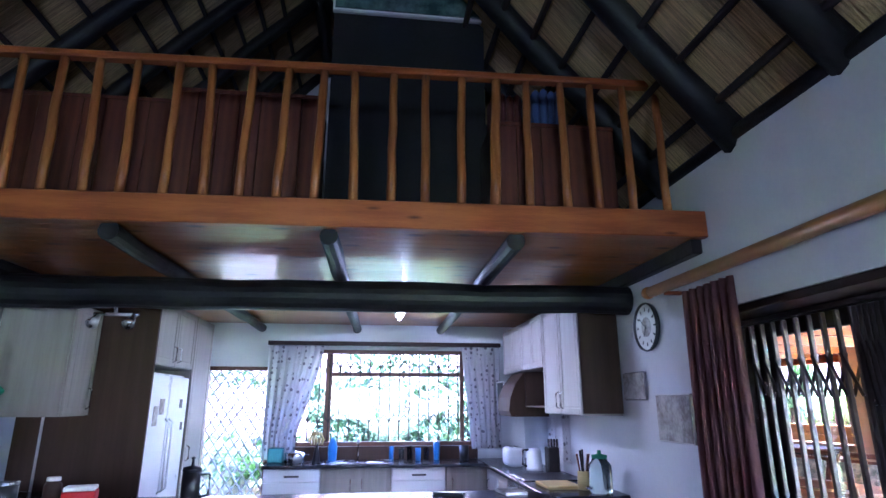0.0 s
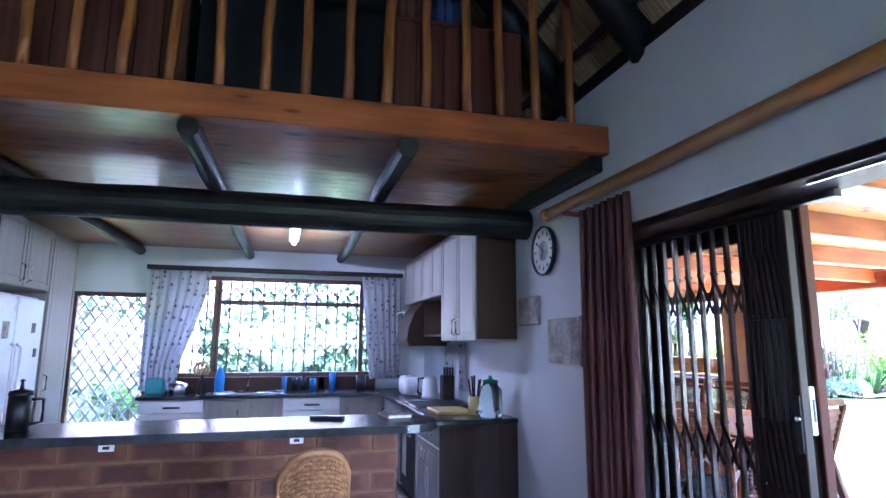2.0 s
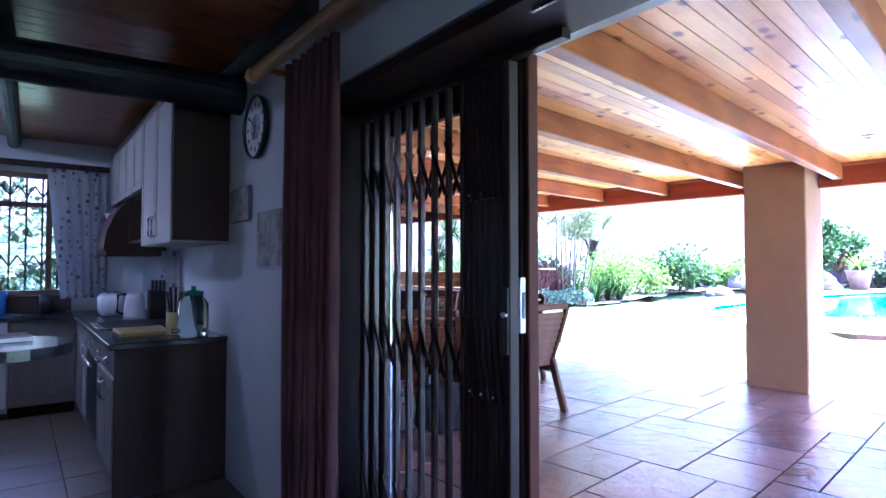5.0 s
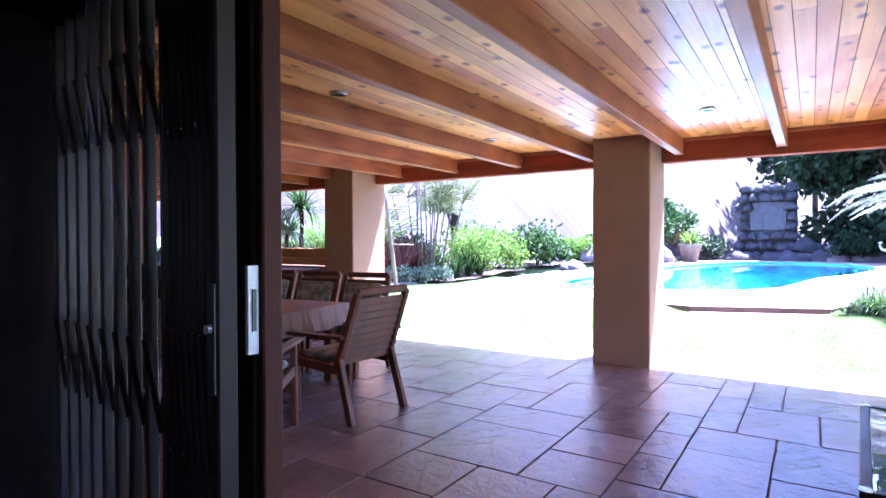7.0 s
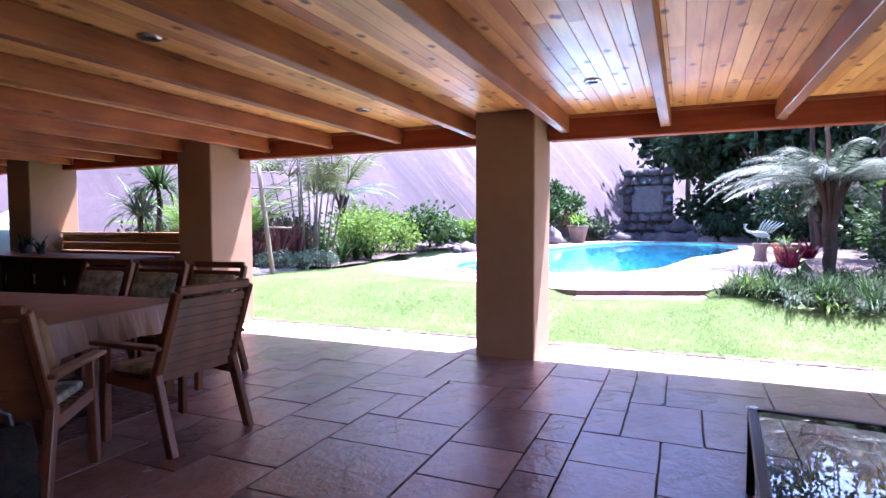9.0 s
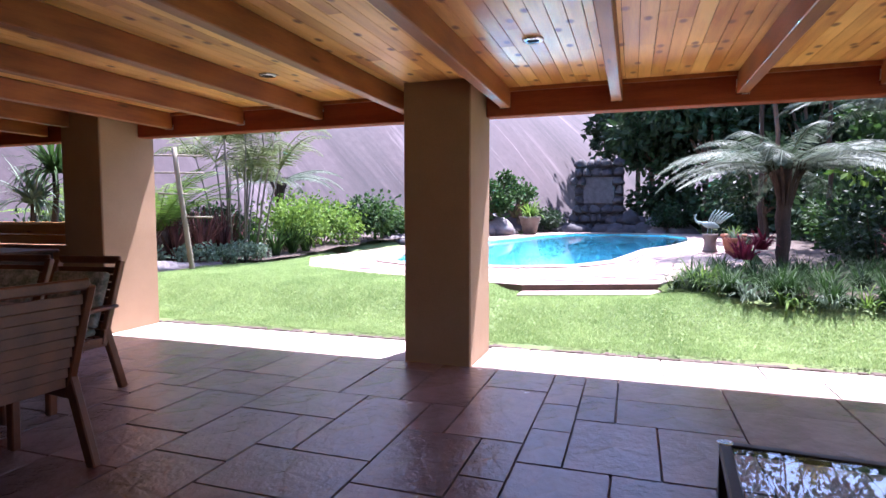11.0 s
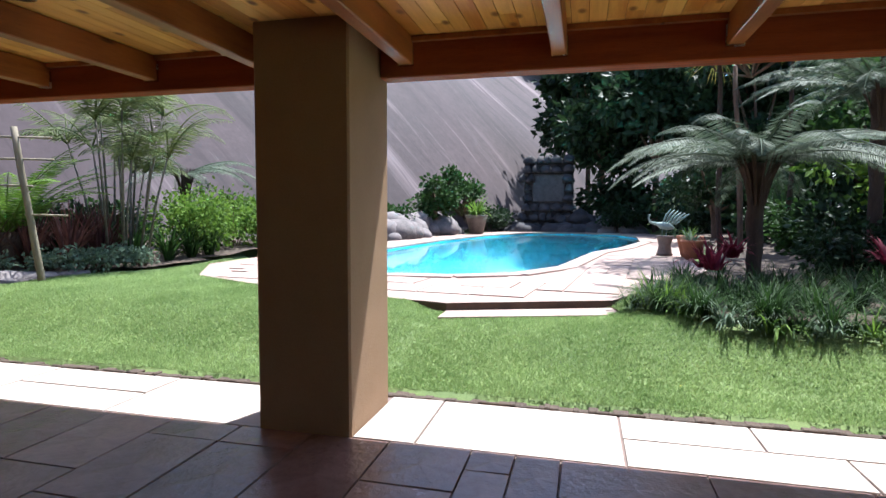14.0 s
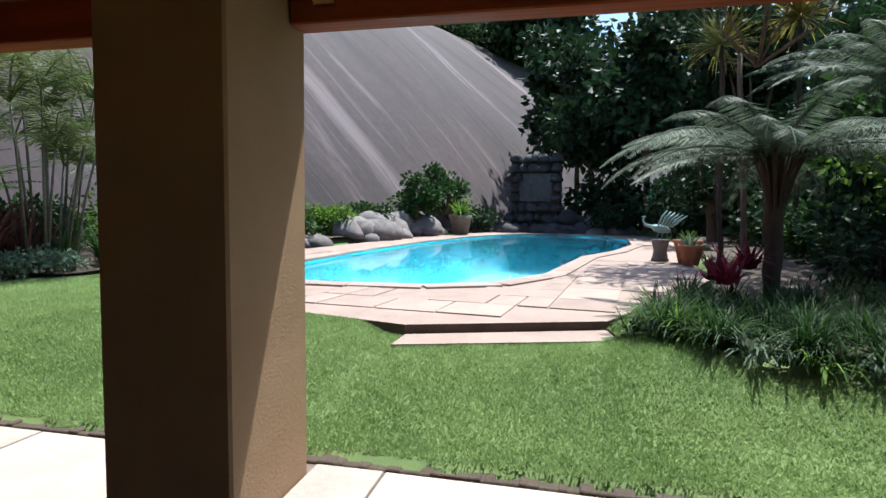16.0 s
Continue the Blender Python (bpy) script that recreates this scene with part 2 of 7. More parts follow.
PAPER = surface("paper", (0.66, 0.65, 0.62), (0.78, 0.77, 0.74), 0.9, 4, 50, 0.05)
YELLOW = surface("yellow_board", (0.5, 0.38, 0.12), (0.66, 0.52, 0.2), 0.5, 4, 50, 0.05)
RED_CLOTH = surface("red_cloth", (0.4, 0.015, 0.02), (0.55, 0.03, 0.035), 0.85, 6, 100, 0.2)
GREEN_CLOTH = surface("green_cloth", (0.015, 0.14, 0.07), (0.03, 0.24, 0.12), 0.85, 6, 100, 0.2)
RED_DULL = surface("dull_red_cloth", (0.07, 0.02, 0.016), (0.17, 0.055, 0.04), 0.9, 5, 90, 0.2)
BLUE_CLOTH = surface("blue_cloth", (0.05, 0.09, 0.2), (0.1, 0.16, 0.32), 0.9, 4, 90, 0.2)
PICTURE_DIM = surface("sepia_print", (0.2, 0.17, 0.15), (0.5, 0.47, 0.44), 0.7, 9, 40, 0.02, spread=0.14)
PICTURE_GREY = surface("grey_print", (0.16, 0.15, 0.16), (0.36, 0.35, 0.36), 0.7, 12, 40, 0.02, spread=0.2)
PICTURE_SEA = surface("sea_print", (0.02, 0.05, 0.055), (0.14, 0.22, 0.22), 0.4, 5, 30, 0.02, spread=0.15)
GLASS = glassy("clear_glass")
GLASS_GREEN = glassy("green_glass", (0.75, 0.92, 0.85))


def thatch_material():
    m = surface("thatch_reeds", (0.2, 0.12, 0.05), (0.85, 0.62, 0.3), 0.85, 3.0, 26, 1.0, (1.0, 30, 1.0), spread=0.2)
    return m


THATCH = thatch_material()


def voile_material():
    """White cotton with rows of small grey motifs; light comes through it."""
    m = surface("printed_cotton", (0.55, 0.55, 0.57), (0.66, 0.66, 0.68), 0.9, 4, 120, 0.1)
    nt = m.node_tree
    b = nt.nodes["Principled BSDF"]
    tc = nt.nodes.new("ShaderNodeTexCoord")
    vo = node(nt, "ShaderNodeTexVoronoi", Scale=15.0, Randomness=0.5)
    nt.links.new(tc.outputs["Object"], vo.inputs["Vector"])
    ramp = nt.nodes.new("ShaderNodeMapRange")
    ramp.inputs["From Min"].default_value, ramp.inputs["From Max"].default_value = 0.26, 0.34
    nt.links.new(vo.outputs["Distance"], ramp.inputs["Value"])
    mx = nt.nodes.new("ShaderNodeMix")
    mx.data_type = "RGBA"
    nt.links.new(ramp.outputs[0], mx.inputs["Factor"])
    mx.inputs[6].default_value = (0.2, 0.19, 0.22, 1)
    nt.links.new(b.inputs["Base Color"].links[0].from_socket, mx.inputs[7])
    nt.links.new(mx.outputs[2], b.inputs["Base Color"])
    tr = nt.nodes.new("ShaderNodeBsdfTranslucent")
    nt.links.new(mx.outputs[2], tr.inputs["Color"])
    ms = nt.nodes.new("ShaderNodeMixShader")
    ms.inputs[0].default_value = 0.35
    nt.links.new(b.outputs[0], ms.inputs[1])
    nt.links.new(tr.outputs[0], ms.inputs[2])
    nt.links.new(ms.outputs[0], nt.nodes["Material Output"].inputs["Surface"])
    return m


VOILE = voile_material()


def granite_dome_material():
    """Bare granite hillside: purple-grey, with pale and dark run-off streaks down the slope."""
    m = surface("granite_hillside", (0.016, 0.0105, 0.012), (0.072, 0.051, 0.055), 0.9, 0.2, 3.5, 1.0, (1, 1, 1), spread=0.3)
    nt = m.node_tree
    b = nt.nodes["Principled BSDF"]
    base = b.inputs["Base Color"].links[0].from_socket
    tc = nt.nodes.new("ShaderNodeTexCoord")
    mp = nt.nodes.new("ShaderNodeMapping")
    turn = nt.nodes.new("ShaderNodeMapping")
    turn.inputs["Rotation"].default_value = (0, 0, radians(ROCK_STREAK))
    mp.inputs["Scale"].default_value = (0.42, 0.03, 0.03)
    nt.links.new(tc.outputs["Object"], turn.inputs["Vector"])
    nt.links.new(turn.outputs[0], mp.inputs["Vector"])
    st = node(nt, "ShaderNodeTexNoise", Scale=1.0, Detail=8.0, Roughness=0.66, Distortion=0.5)
    nt.links.new(mp.outputs[0], st.inputs["Vector"])
    for lo, hi, colour in ((0.57, 0.66, (0.17, 0.135, 0.14, 1)), (0.47, 0.38, (0.014, 0.01, 0.0115, 1))):
        rp = nt.nodes.new("ShaderNodeMapRange")
        rp.inputs["From Min"].default_value, rp.inputs["From Max"].default_value = lo, hi
        rp.inputs["To Max"].default_value = 0.75
        nt.links.new(st.outputs["Fac"], rp.inputs["Value"])
        mx = nt.nodes.new("ShaderNodeMix")
        mx.data_type = "RGBA"
        nt.links.new(rp.outputs[0], mx.inputs["Factor"])
        nt.links.new(base, mx.inputs[6])
        mx.inputs[7].default_value = colour
        base = mx.outputs[2]
    fine = nt.nodes.new("ShaderNodeMapping")
    fine.inputs["Scale"].default_value = (2.2, 0.09, 0.09)
    nt.links.new(turn.outputs[0], fine.inputs["Vector"])
    thin = node(nt, "ShaderNodeTexNoise", Scale=1.0, Detail=6.0, Roughness=0.7, Distortion=0.4)
    nt.links.new(fine.outputs[0], thin.inputs["Vector"])
    for lo, hi, top_, colour in ((0.62, 0.72, 0.55, (0.21, 0.17, 0.17, 1)), (0.45, 0.33, 0.7, (0.012, 0.008, 0.01, 1))):
        rp = nt.nodes.new("ShaderNodeMapRange")
        rp.inputs["From Min"].default_value, rp.inputs["From Max"].default_value = lo, hi
        rp.inputs["To Max"].default_value = top_
        nt.links.new(thin.outputs["Fac"], rp.inputs["Value"])
        mx = nt.nodes.new("ShaderNodeMix")
        mx.data_type = "RGBA"
        nt.links.new(rp.outputs[0], mx.inputs["Factor"])
        nt.links.new(base, mx.inputs[6])
        mx.inputs[7].default_value = colour
        base = mx.outputs[2]
    nt.links.new(base, b.inputs["Base Color"])
    return m


ROCK_STREAK = -14
ROCK = granite_dome_material()


def pool_water_material():
    m = bpy.data.materials.new("pool_water")
    m.use_nodes = True
    nt = m.node_tree
    b = nt.nodes["Principled BSDF"]
    b.inputs["Base Color"].default_value = (0.9, 0.99, 1.0, 1)
    b.inputs["Transmission Weight"].default_value = 1.0
    b.inputs["Roughness"].default_value = 0.02
    b.inputs["IOR"].default_value = 1.33
    n = node(nt, "ShaderNodeTexNoise", Scale=2.2, Detail=2.0)
    bp = nt.nodes.new("ShaderNodeBump")
    bp.inputs["Strength"].default_value = 0.12
    nt.links.new(n.outputs["Fac"], bp.inputs["Height"])
    nt.links.new(bp.outputs[0], b.inputs["Normal"])
    return m


def flashed_brick_material():
    """Clinker brick: tan at the arrises, burnt dark red in the middle of the face."""
    m = surface("clinker_brick", (0.045, 0.012, 0.007), (0.13, 0.039, 0.018), 0.75, 9, 50, 0.5, obj=0.3, spread=0.35)
    nt = m.node_tree
    b = nt.nodes["Principled BSDF"]
    base = b.inputs["Base Color"].links[0].from_socket
    tc = nt.nodes.new("ShaderNodeTexCoord")
    sx = nt.nodes.new("ShaderNodeSeparateXYZ")
    nt.links.new(tc.outputs["Generated"], sx.inputs[0])
    far = []
    for i in (0, 2):
        a = nt.nodes.new("ShaderNodeMath")
        a.operation = "SUBTRACT"
        a.inputs[1].default_value = 0.5
        nt.links.new(sx.outputs[i], a.inputs[0])
        q = nt.nodes.new("ShaderNodeMath")
        q.operation = "ABSOLUTE"
        nt.links.new(a.outputs[0], q.inputs[0])
        far.append(q)
    mx = nt.nodes.new("ShaderNodeMath")
    mx.operation = "MAXIMUM"
    nt.links.new(far[0].outputs[0], mx.inputs[0])
    nt.links.new(far[1].outputs[0], mx.inputs[1])
    nz = node(nt, "ShaderNodeTexNoise", Scale=14.0, Detail=4.0)
    nt.links.new(tc.outputs["Object"], nz.inputs["Vector"])
    ad = nt.nodes.new("ShaderNodeMath")
    ad.operation = "MULTIPLY_ADD"
    ad.inputs[1].default_value = 0.3
    nt.links.new(nz.outputs["Fac"], ad.inputs[0])
    nt.links.new(mx.outputs[0], ad.inputs[2])
    rg = nt.nodes.new("ShaderNodeMapRange")
    rg.inputs["From Min"].default_value, rg.inputs["From Max"].default_value = 0.48, 0.62
    nt.links.new(ad.outputs[0], rg.inputs["Value"])
    mixc = nt.nodes.new("ShaderNodeMix")
    mixc.data_type = "RGBA"
    nt.links.new(rg.outputs[0], mixc.inputs["Factor"])
    nt.links.new(base, mixc.inputs[6])
    mixc.inputs[7].default_value = (0.16, 0.06, 0.027, 1)
    nt.links.new(mixc.outputs[2], b.inputs["Base Color"])
    return m


BRICK = flashed_brick_material()
WATER = pool_water_material()
POOL_SHELL = surface("pool_plaster", (0.16, 0.66, 0.82), (0.24, 0.76, 0.9), 0.6, 1.5, 10, 0.05)


# ---- mesh helpers ----
def mesh_object(name, bm, material, parent=None, label="", m=None, smooth=False):
    me = bpy.data.meshes.new(name)
    bm.to_mesh(me)
    bm.free()
    if smooth:
        for p in me.polygons:
            p.use_smooth = True
    me.materials.append(material)
    ob = new(name, me)
    if parent is not None:
        ob.parent = parent
    if m is not None:
        ob.matrix_local = m
    if label:
        ob["label"] = label
    return ob


def part(name, bm, material, parent, label="", smooth=False, m=None):
    return mesh_object(name, bm, material, parent, label, m, smooth)


def thing(name, label, category, group="", kind="", m=None):
    e = new(name)
    e.empty_display_size = 0.1
    if m is not None:
        e.matrix_world = m
    return tagged(e, label, category, group, kind)


def solid(name, bm, material, label, category, group="", kind="", m=None, smooth=False):
    ob = mesh_object(name, bm, material, smooth=smooth)
    if m is not None:
        ob.matrix_world = m
    return tagged(ob, label, category, group, kind)


def shell(name, bm, material, m=None, label="", category=""):
    """A piece of the setting."""
    return solid(name, bm, material, label or name.replace("_", " "), category or name.split("_")[0], "", "structure", m)


def box(x0, x1, y0, y1, z0, z1, bevel=0.0, bm=None, seg=1):
    bm = bm or bmesh.new()
    r = bmesh.ops.create_cube(bm, size=1, matrix=Matrix.Translation(((x0 + x1) / 2, (y0 + y1) / 2, (z0 + z1) / 2)) @ Matrix.Diagonal((abs(x1 - x0), abs(y1 - y0), abs(z1 - z0), 1)))
    if bevel:
        edges = {e for v in r["verts"] for e in v.link_edges}
        bmesh.ops.bevel(bm, geom=list(edges), offset=bevel, segments=seg, affect="EDGES", profile=0.5)
    return bm


def tube(points, radii, seg=10, bm=None, cap=True):
    """A round bar through points; radii: one, or one a point."""
    bm = bm or bmesh.new()
    pts = [Vector(p) for p in points]
    rs = radii if hasattr(radii, "__len__") else [radii] * len(pts)
    rings = []
    for i, p in enumerate(pts):
        d = (pts[min(i + 1, len(pts) - 1)] - pts[max(i - 1, 0)]).normalized()
        a = d.orthogonal().normalized() if abs(d.z) < 0.99 else Vector((1, 0, 0))
        if abs(d.z) < 0.99:
            a = d.cross(Vector((0, 0, 1))).normalized()
        b = d.cross(a).normalized()
        rings.append([bm.verts.new(p + (a * math.cos(k * math.tau / seg) + b * math.sin(k * math.tau / seg)) * rs[i]) for k in range(seg)])
    for r0, r1 in zip(rings, rings[1:]):
        for k in range(seg):
            bm.faces.new((r0[k], r0[(k + 1) % seg], r1[(k + 1) % seg], r1[k]))
    if cap:
        bm.faces.new(list(reversed(rings[0])))
        bm.faces.new(rings[-1])
    bmesh.ops.recalc_face_normals(bm, faces=bm.faces)
    return bm


def bar(p0, p1, w, h, bm=None, bevel=0.0):
    """A straight bar of rectangular section from p0 to p1 (w sideways, h upright)."""
    bm = bm or bmesh.new()
    p0, p1 = Vector(p0), Vector(p1)
    d = p1 - p0
    up = Vector((0, 0, 1)) if abs(d.normalized().z) < 0.98 else Vector((0, 1, 0))
    side = d.cross(up).normalized()
    top = side.cross(d).normalized()
    m = Matrix((side, d.normalized(), top)).transposed().to_4x4()
    m.translation = (p0 + p1) / 2
    r = bmesh.ops.create_cube(bm, size=1, matrix=m @ Matrix.Diagonal((w, d.length, h, 1)))
    if bevel:
        bmesh.ops.bevel(bm, geom=list({e for v in r["verts"] for e in v.link_edges}), offset=bevel, segments=1, affect="EDGES")
    return bm


def lathe(profile, seg=20, bm=None, at=(0, 0, 0)):
    """A turned body from (radius, height) pairs."""
    bm = bm or bmesh.new()
    o = Vector(at)
    rings = []
    for r, z in profile:
        if r < 1e-5:
            rings.append([bm.verts.new(o + Vector((0, 0, z)))])
        else:
            rings.append([bm.verts.new(o + Vector((r * math.cos(k * math.tau / seg), r * math.sin(k * math.tau / seg), z))) for k in range(seg)])
    for a, b in zip(rings, rings[1:]):
        for k in range(seg):
            q = (k + 1) % seg
            if len(a) == 1 and len(b) > 1:
                bm.faces.new((a[0], b[q], b[k]))
            elif len(b) == 1 and len(a) > 1:
                bm.faces.new((a[k], a[q], b[0]))
            elif len(a) > 1:
                bm.faces.new((a[k], a[q], b[q], b[k]))
    bmesh.ops.recalc_face_normals(bm, faces=bm.faces)
    return bm


def rough_pole(p0, p1, r0, r1, seed, bm=None, wob=0.012, n=9, seg=12):
    """A peeled pole: slightly bent, with an uneven girth."""
    rnd = random.Random(seed)
    p0, p1 = Vector(p0), Vector(p1)
    pts, rs = [], []
    for i in range(n):
        f = i / (n - 1)
        w = wob if 0 < i < n - 1 else 0
        pts.append(p0.lerp(p1, f) + Vector((rnd.uniform(-w, w), rnd.uniform(-w, w), rnd.uniform(-w, w))))
        rs.append((r0 + (r1 - r0) * f) * rnd.uniform(0.94, 1.06))
    return tube(pts, rs, seg, bm)


def rock_bm(seed, size, squash=0.7, sub=2):
    rnd = random.Random(seed)
    bm = bmesh.new()
    bmesh.ops.create_icosphere(bm, subdivisions=sub, radius=1)
    off = Vector((rnd.uniform(0, 50), rnd.uniform(0, 50), rnd.uniform(0, 50)))
    for v in bm.verts:
        k = 1 + 0.45 * noise.noise(v.co * 1.1 + off) + 0.18 * noise.noise(v.co * 3 + off)
        v.co = Vector((v.co.x * k * size[0], v.co.y * k * size[1], max(v.co.z, -0.35) * k * size[2] * squash))
    return bm


def slab(outline, z0, z1, bm=None):
    """A flat body over an outline of (x, y) pairs."""
    bm = bm or bmesh.new()
    lo = [bm.verts.new((x, y, z0)) for x, y in outline]
    hi = [bm.verts.new((x, y, z1)) for x, y in outline]
    bm.faces.new(list(reversed(lo)))
    bm.faces.new(hi)
    n = len(outline)
    for i in range(n):
        bm.faces.new((lo[i], lo[(i + 1) % n], hi[(i + 1) % n], hi[i]))
    bmesh.ops.recalc_face_normals(bm, faces=bm.faces)
    return bm


# ---- large structure: the house ----
WX, WX2 = 2.2, 2.62            # inner and outer face of the garden wall
YB = 7.8                       # inner face of the kitchen's window wall
LEFT = -3.4                    # inner face of the opposite side wall
BACK = -4.5
WALL_TOP = 2.97
DOOR_Y0, DOOR_Y1, DOOR_H = 0.05, 3.62, 2.07

shell("floor", box(LEFT - 0.3, WX2, BACK - 0.3, YB + 0.3, -0.2, -0.006), GROUT, label="tiled floor bed of the living room and kitchen")
bm = box(WX, WX2, DOOR_Y1, YB + 0.3, -0.05, WALL_TOP)
box(WX, WX2, BACK - 0.3, DOOR_Y0, -0.05, WALL_TOP, bm=bm)
box(WX, WX2, DOOR_Y0, DOOR_Y1, DOOR_H, WALL_TOP, bm=bm)
shell("wall_east", bm, PLASTER, label="white plastered wall with wide sliding door opening")
shell("wall_west", box(LEFT - 0.25, LEFT, BACK - 0.3, YB + 0.3, -0.05, WALL_TOP), PLASTER, label="white plastered side wall")
# gable wall behind the start; its window opening is assumed, to admit daylight
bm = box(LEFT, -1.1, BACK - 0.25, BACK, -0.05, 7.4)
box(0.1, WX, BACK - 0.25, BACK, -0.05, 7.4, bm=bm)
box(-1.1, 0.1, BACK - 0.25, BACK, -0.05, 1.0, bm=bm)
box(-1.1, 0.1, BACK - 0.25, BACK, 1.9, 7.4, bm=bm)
shell("wall_south", bm, PLASTER, label="white plastered gable wall with an unseen window opening added for daylight")
WIN = (-0.74, 1.56, 1.03, 2.2)
KDOOR = (-1.80, -0.98, 0.0, 1.98)
bm = box(LEFT, KDOOR[0], YB, YB + 0.25, -0.05, 2.97)
box(KDOOR[0], KDOOR[1], YB, YB + 0.25, KDOOR[3], 2.97, bm=bm)
box(KDOOR[1], WIN[0], YB, YB + 0.25, -0.05, 2.97, bm=bm)
box(WIN[0], WIN[1], YB, YB + 0.25, -0.05, WIN[2], bm=bm)
box(WIN[0], WIN[1], YB, YB + 0.25, WIN[3], 2.97, bm=bm)
box(WIN[1], WX, YB, YB + 0.25, -0.05, 2.97, bm=bm)
shell("wall_north", bm, PLASTER, label="white kitchen wall with window and back door")
shell("wall_gable", box(LEFT, WX, YB + 0.0, YB + 0.25, 2.97, 7.4), PLASTER, label="gable wall above the loft")

# thatched roof: two slopes up to a ridge, with poles and battens under it
SLOPE = 1.12
RIDGE_X = (WX2 + LEFT - 0.25) / 2


def roof_z(x):
    return WALL_TOP + SLOPE * ((WX - x) if x > RIDGE_X else (x - LEFT))


bm = bmesh.new()
for x0, x1 in ((WX2 + 0.35, RIDGE_X), (LEFT - 0.6, RIDGE_X)):
    n = 14
    za, zb = (WALL_TOP + SLOPE * (WX - x0) if x0 > 0 else WALL_TOP + SLOPE * (x0 - LEFT)), roof_z(RIDGE_X)
    quad = [Vector((x0, BACK - 0.4, za + 0.16)), Vector((x1, BACK - 0.4, zb + 0.16)), Vector((x1, YB + 0.4, zb + 0.16)), Vector((x0, YB + 0.4, za + 0.16))]
    vs = [bm.verts.new(q) for q in quad] + [bm.verts.new(q + Vector((0, 0, 0.3))) for q in quad]
    for f in ((0, 1, 2, 3), (7, 6, 5, 4), (0, 4, 5, 1), (1, 5, 6, 2), (2, 6, 7, 3), (3, 7, 4, 0)):
        bm.faces.new([vs[i] for i in f])
bmesh.ops.recalc_face_normals(bm, faces=bm.faces)
shell("ceiling_thatch", bm, THATCH, label="thatched reed roof seen from below")

rafters = thing("roof_rafters", "black gum pole rafters under the thatch", "rafters", kind="structure")
for i, y in enumerate([3.13 + 0.78 * k for k in range(-9, 7)]):
    for side in (0, 1):
        x0 = WX + 0.1 if side == 0 else LEFT - 0.1
        part("rafter", rough_pole((x0, y, WALL_TOP - 0.02), (RIDGE_X, y, roof_z(RIDGE_X) + 0.03), 0.095, 0.07, 40 + i * 2 + side), BLACK_POLE, rafters, smooth=True)
part("ridge_pole", rough_pole((RIDGE_X, BACK, roof_z(RIDGE_X) - 0.02), (RIDGE_X, YB, roof_z(RIDGE_X) - 0.02), 0.08, 0.08, 77), BLACK_POLE, rafters, smooth=True)
for k in range(13):
    for side in (0, 1):
        x = WX - 0.1 - 0.2 * k if side == 0 else LEFT + 0.1 + 0.2 * k
        part("batten", rough_pole((x, BACK, roof_z(x) + 0.11), (x, YB, roof_z(x) + 0.11), 0.024, 0.024, 200 + k * 2 + side, n=14, seg=6, wob=0.008), BATTEN, rafters, smooth=True)
part("wall_plate", rough_pole((WX + 0.02, BACK, WALL_TOP + 0.03), (WX + 0.02, YB, WALL_TOP + 0.03), 0.05, 0.05, 91, n=14), BLACK_POLE, rafters, smooth=True)

# loft floor
LOFT_Z = 2.52


def loft_y(x):
    return 3.45 + 0.028 * (2.15 - x)


bm = bmesh.new()
yy = 3.5
k = 0
while yy < YB:
    w = 0.105
    a = [(LEFT, yy + 0.028 * (2.15 - LEFT) * max(0, 1 - (yy - 3.5) / 1.0)), (WX, yy)]
    lo = [bm.verts.new((x, y, LOFT_Z)) for x, y in a] + [bm.verts.new((WX, min(yy + w - 0.003, YB), LOFT_Z)), bm.verts.new((LEFT, min(yy + w - 0.003, YB) + 0.028 * (2.15 - LEFT) * max(0, 1 - (yy + w - 3.5) / 1.0), LOFT_Z))]
    hi = [bm.verts.new(v.co + Vector((0, 0, 0.022))) for v in lo]
    for f in ((0, 3, 2, 1), (4, 5, 6, 7), (0, 1, 5, 4), (1, 2, 6, 5), (2, 3, 7, 6), (3, 0, 4, 7)):
        bm.faces.new([(lo + hi)[i] for i in f])
    yy += w
shell("ceiling_loft_boards", bm, LOFT_BOARDS, label="varnished pine boards under the loft")
shell("floor_loft", box(LEFT, WX, 3.75, YB, LOFT_Z + 0.026, LOFT_Z + 0.10), LOFT_PANEL, label="loft floor deck")
ang = -math.degrees(math.atan(0.028))
FAS = pose(2.193, 3.449, 0, 0, 0, 180 + ang)   # local x runs to the west, y towards the room
bm = box(0.0, 5.6, -0.03, 0.03, 2.50, 2.665, 0.006)
shell("trim_loft_fascia", bm, PINE, FAS, "varnished pine fascia board of the loft", "fascia board")

balustrade = thing("balustrade", "varnished rustic pine pole balustrade on the loft edge", "railing", m=FAS)
rnd = random.Random(5)
for i in range(28):
    x = 0.213 + 0.211 * i
    w = 0.027 if i != 5 else 0.033
    part("post", rough_pole((x + rnd.uniform(-0.012, 0.012), -0.01, 2.66), (x + rnd.uniform(-0.02, 0.02), -0.01, 3.5), w, w * 0.9, 300 + i, n=6, seg=8, wob=0.004), PINE_V, balustrade, smooth=True)
part("handrail", bar((0.1, -0.01, 3.52), (5.6, -0.01, 3.52), 0.075, 0.045, bevel=0.01), PINE, balustrade)

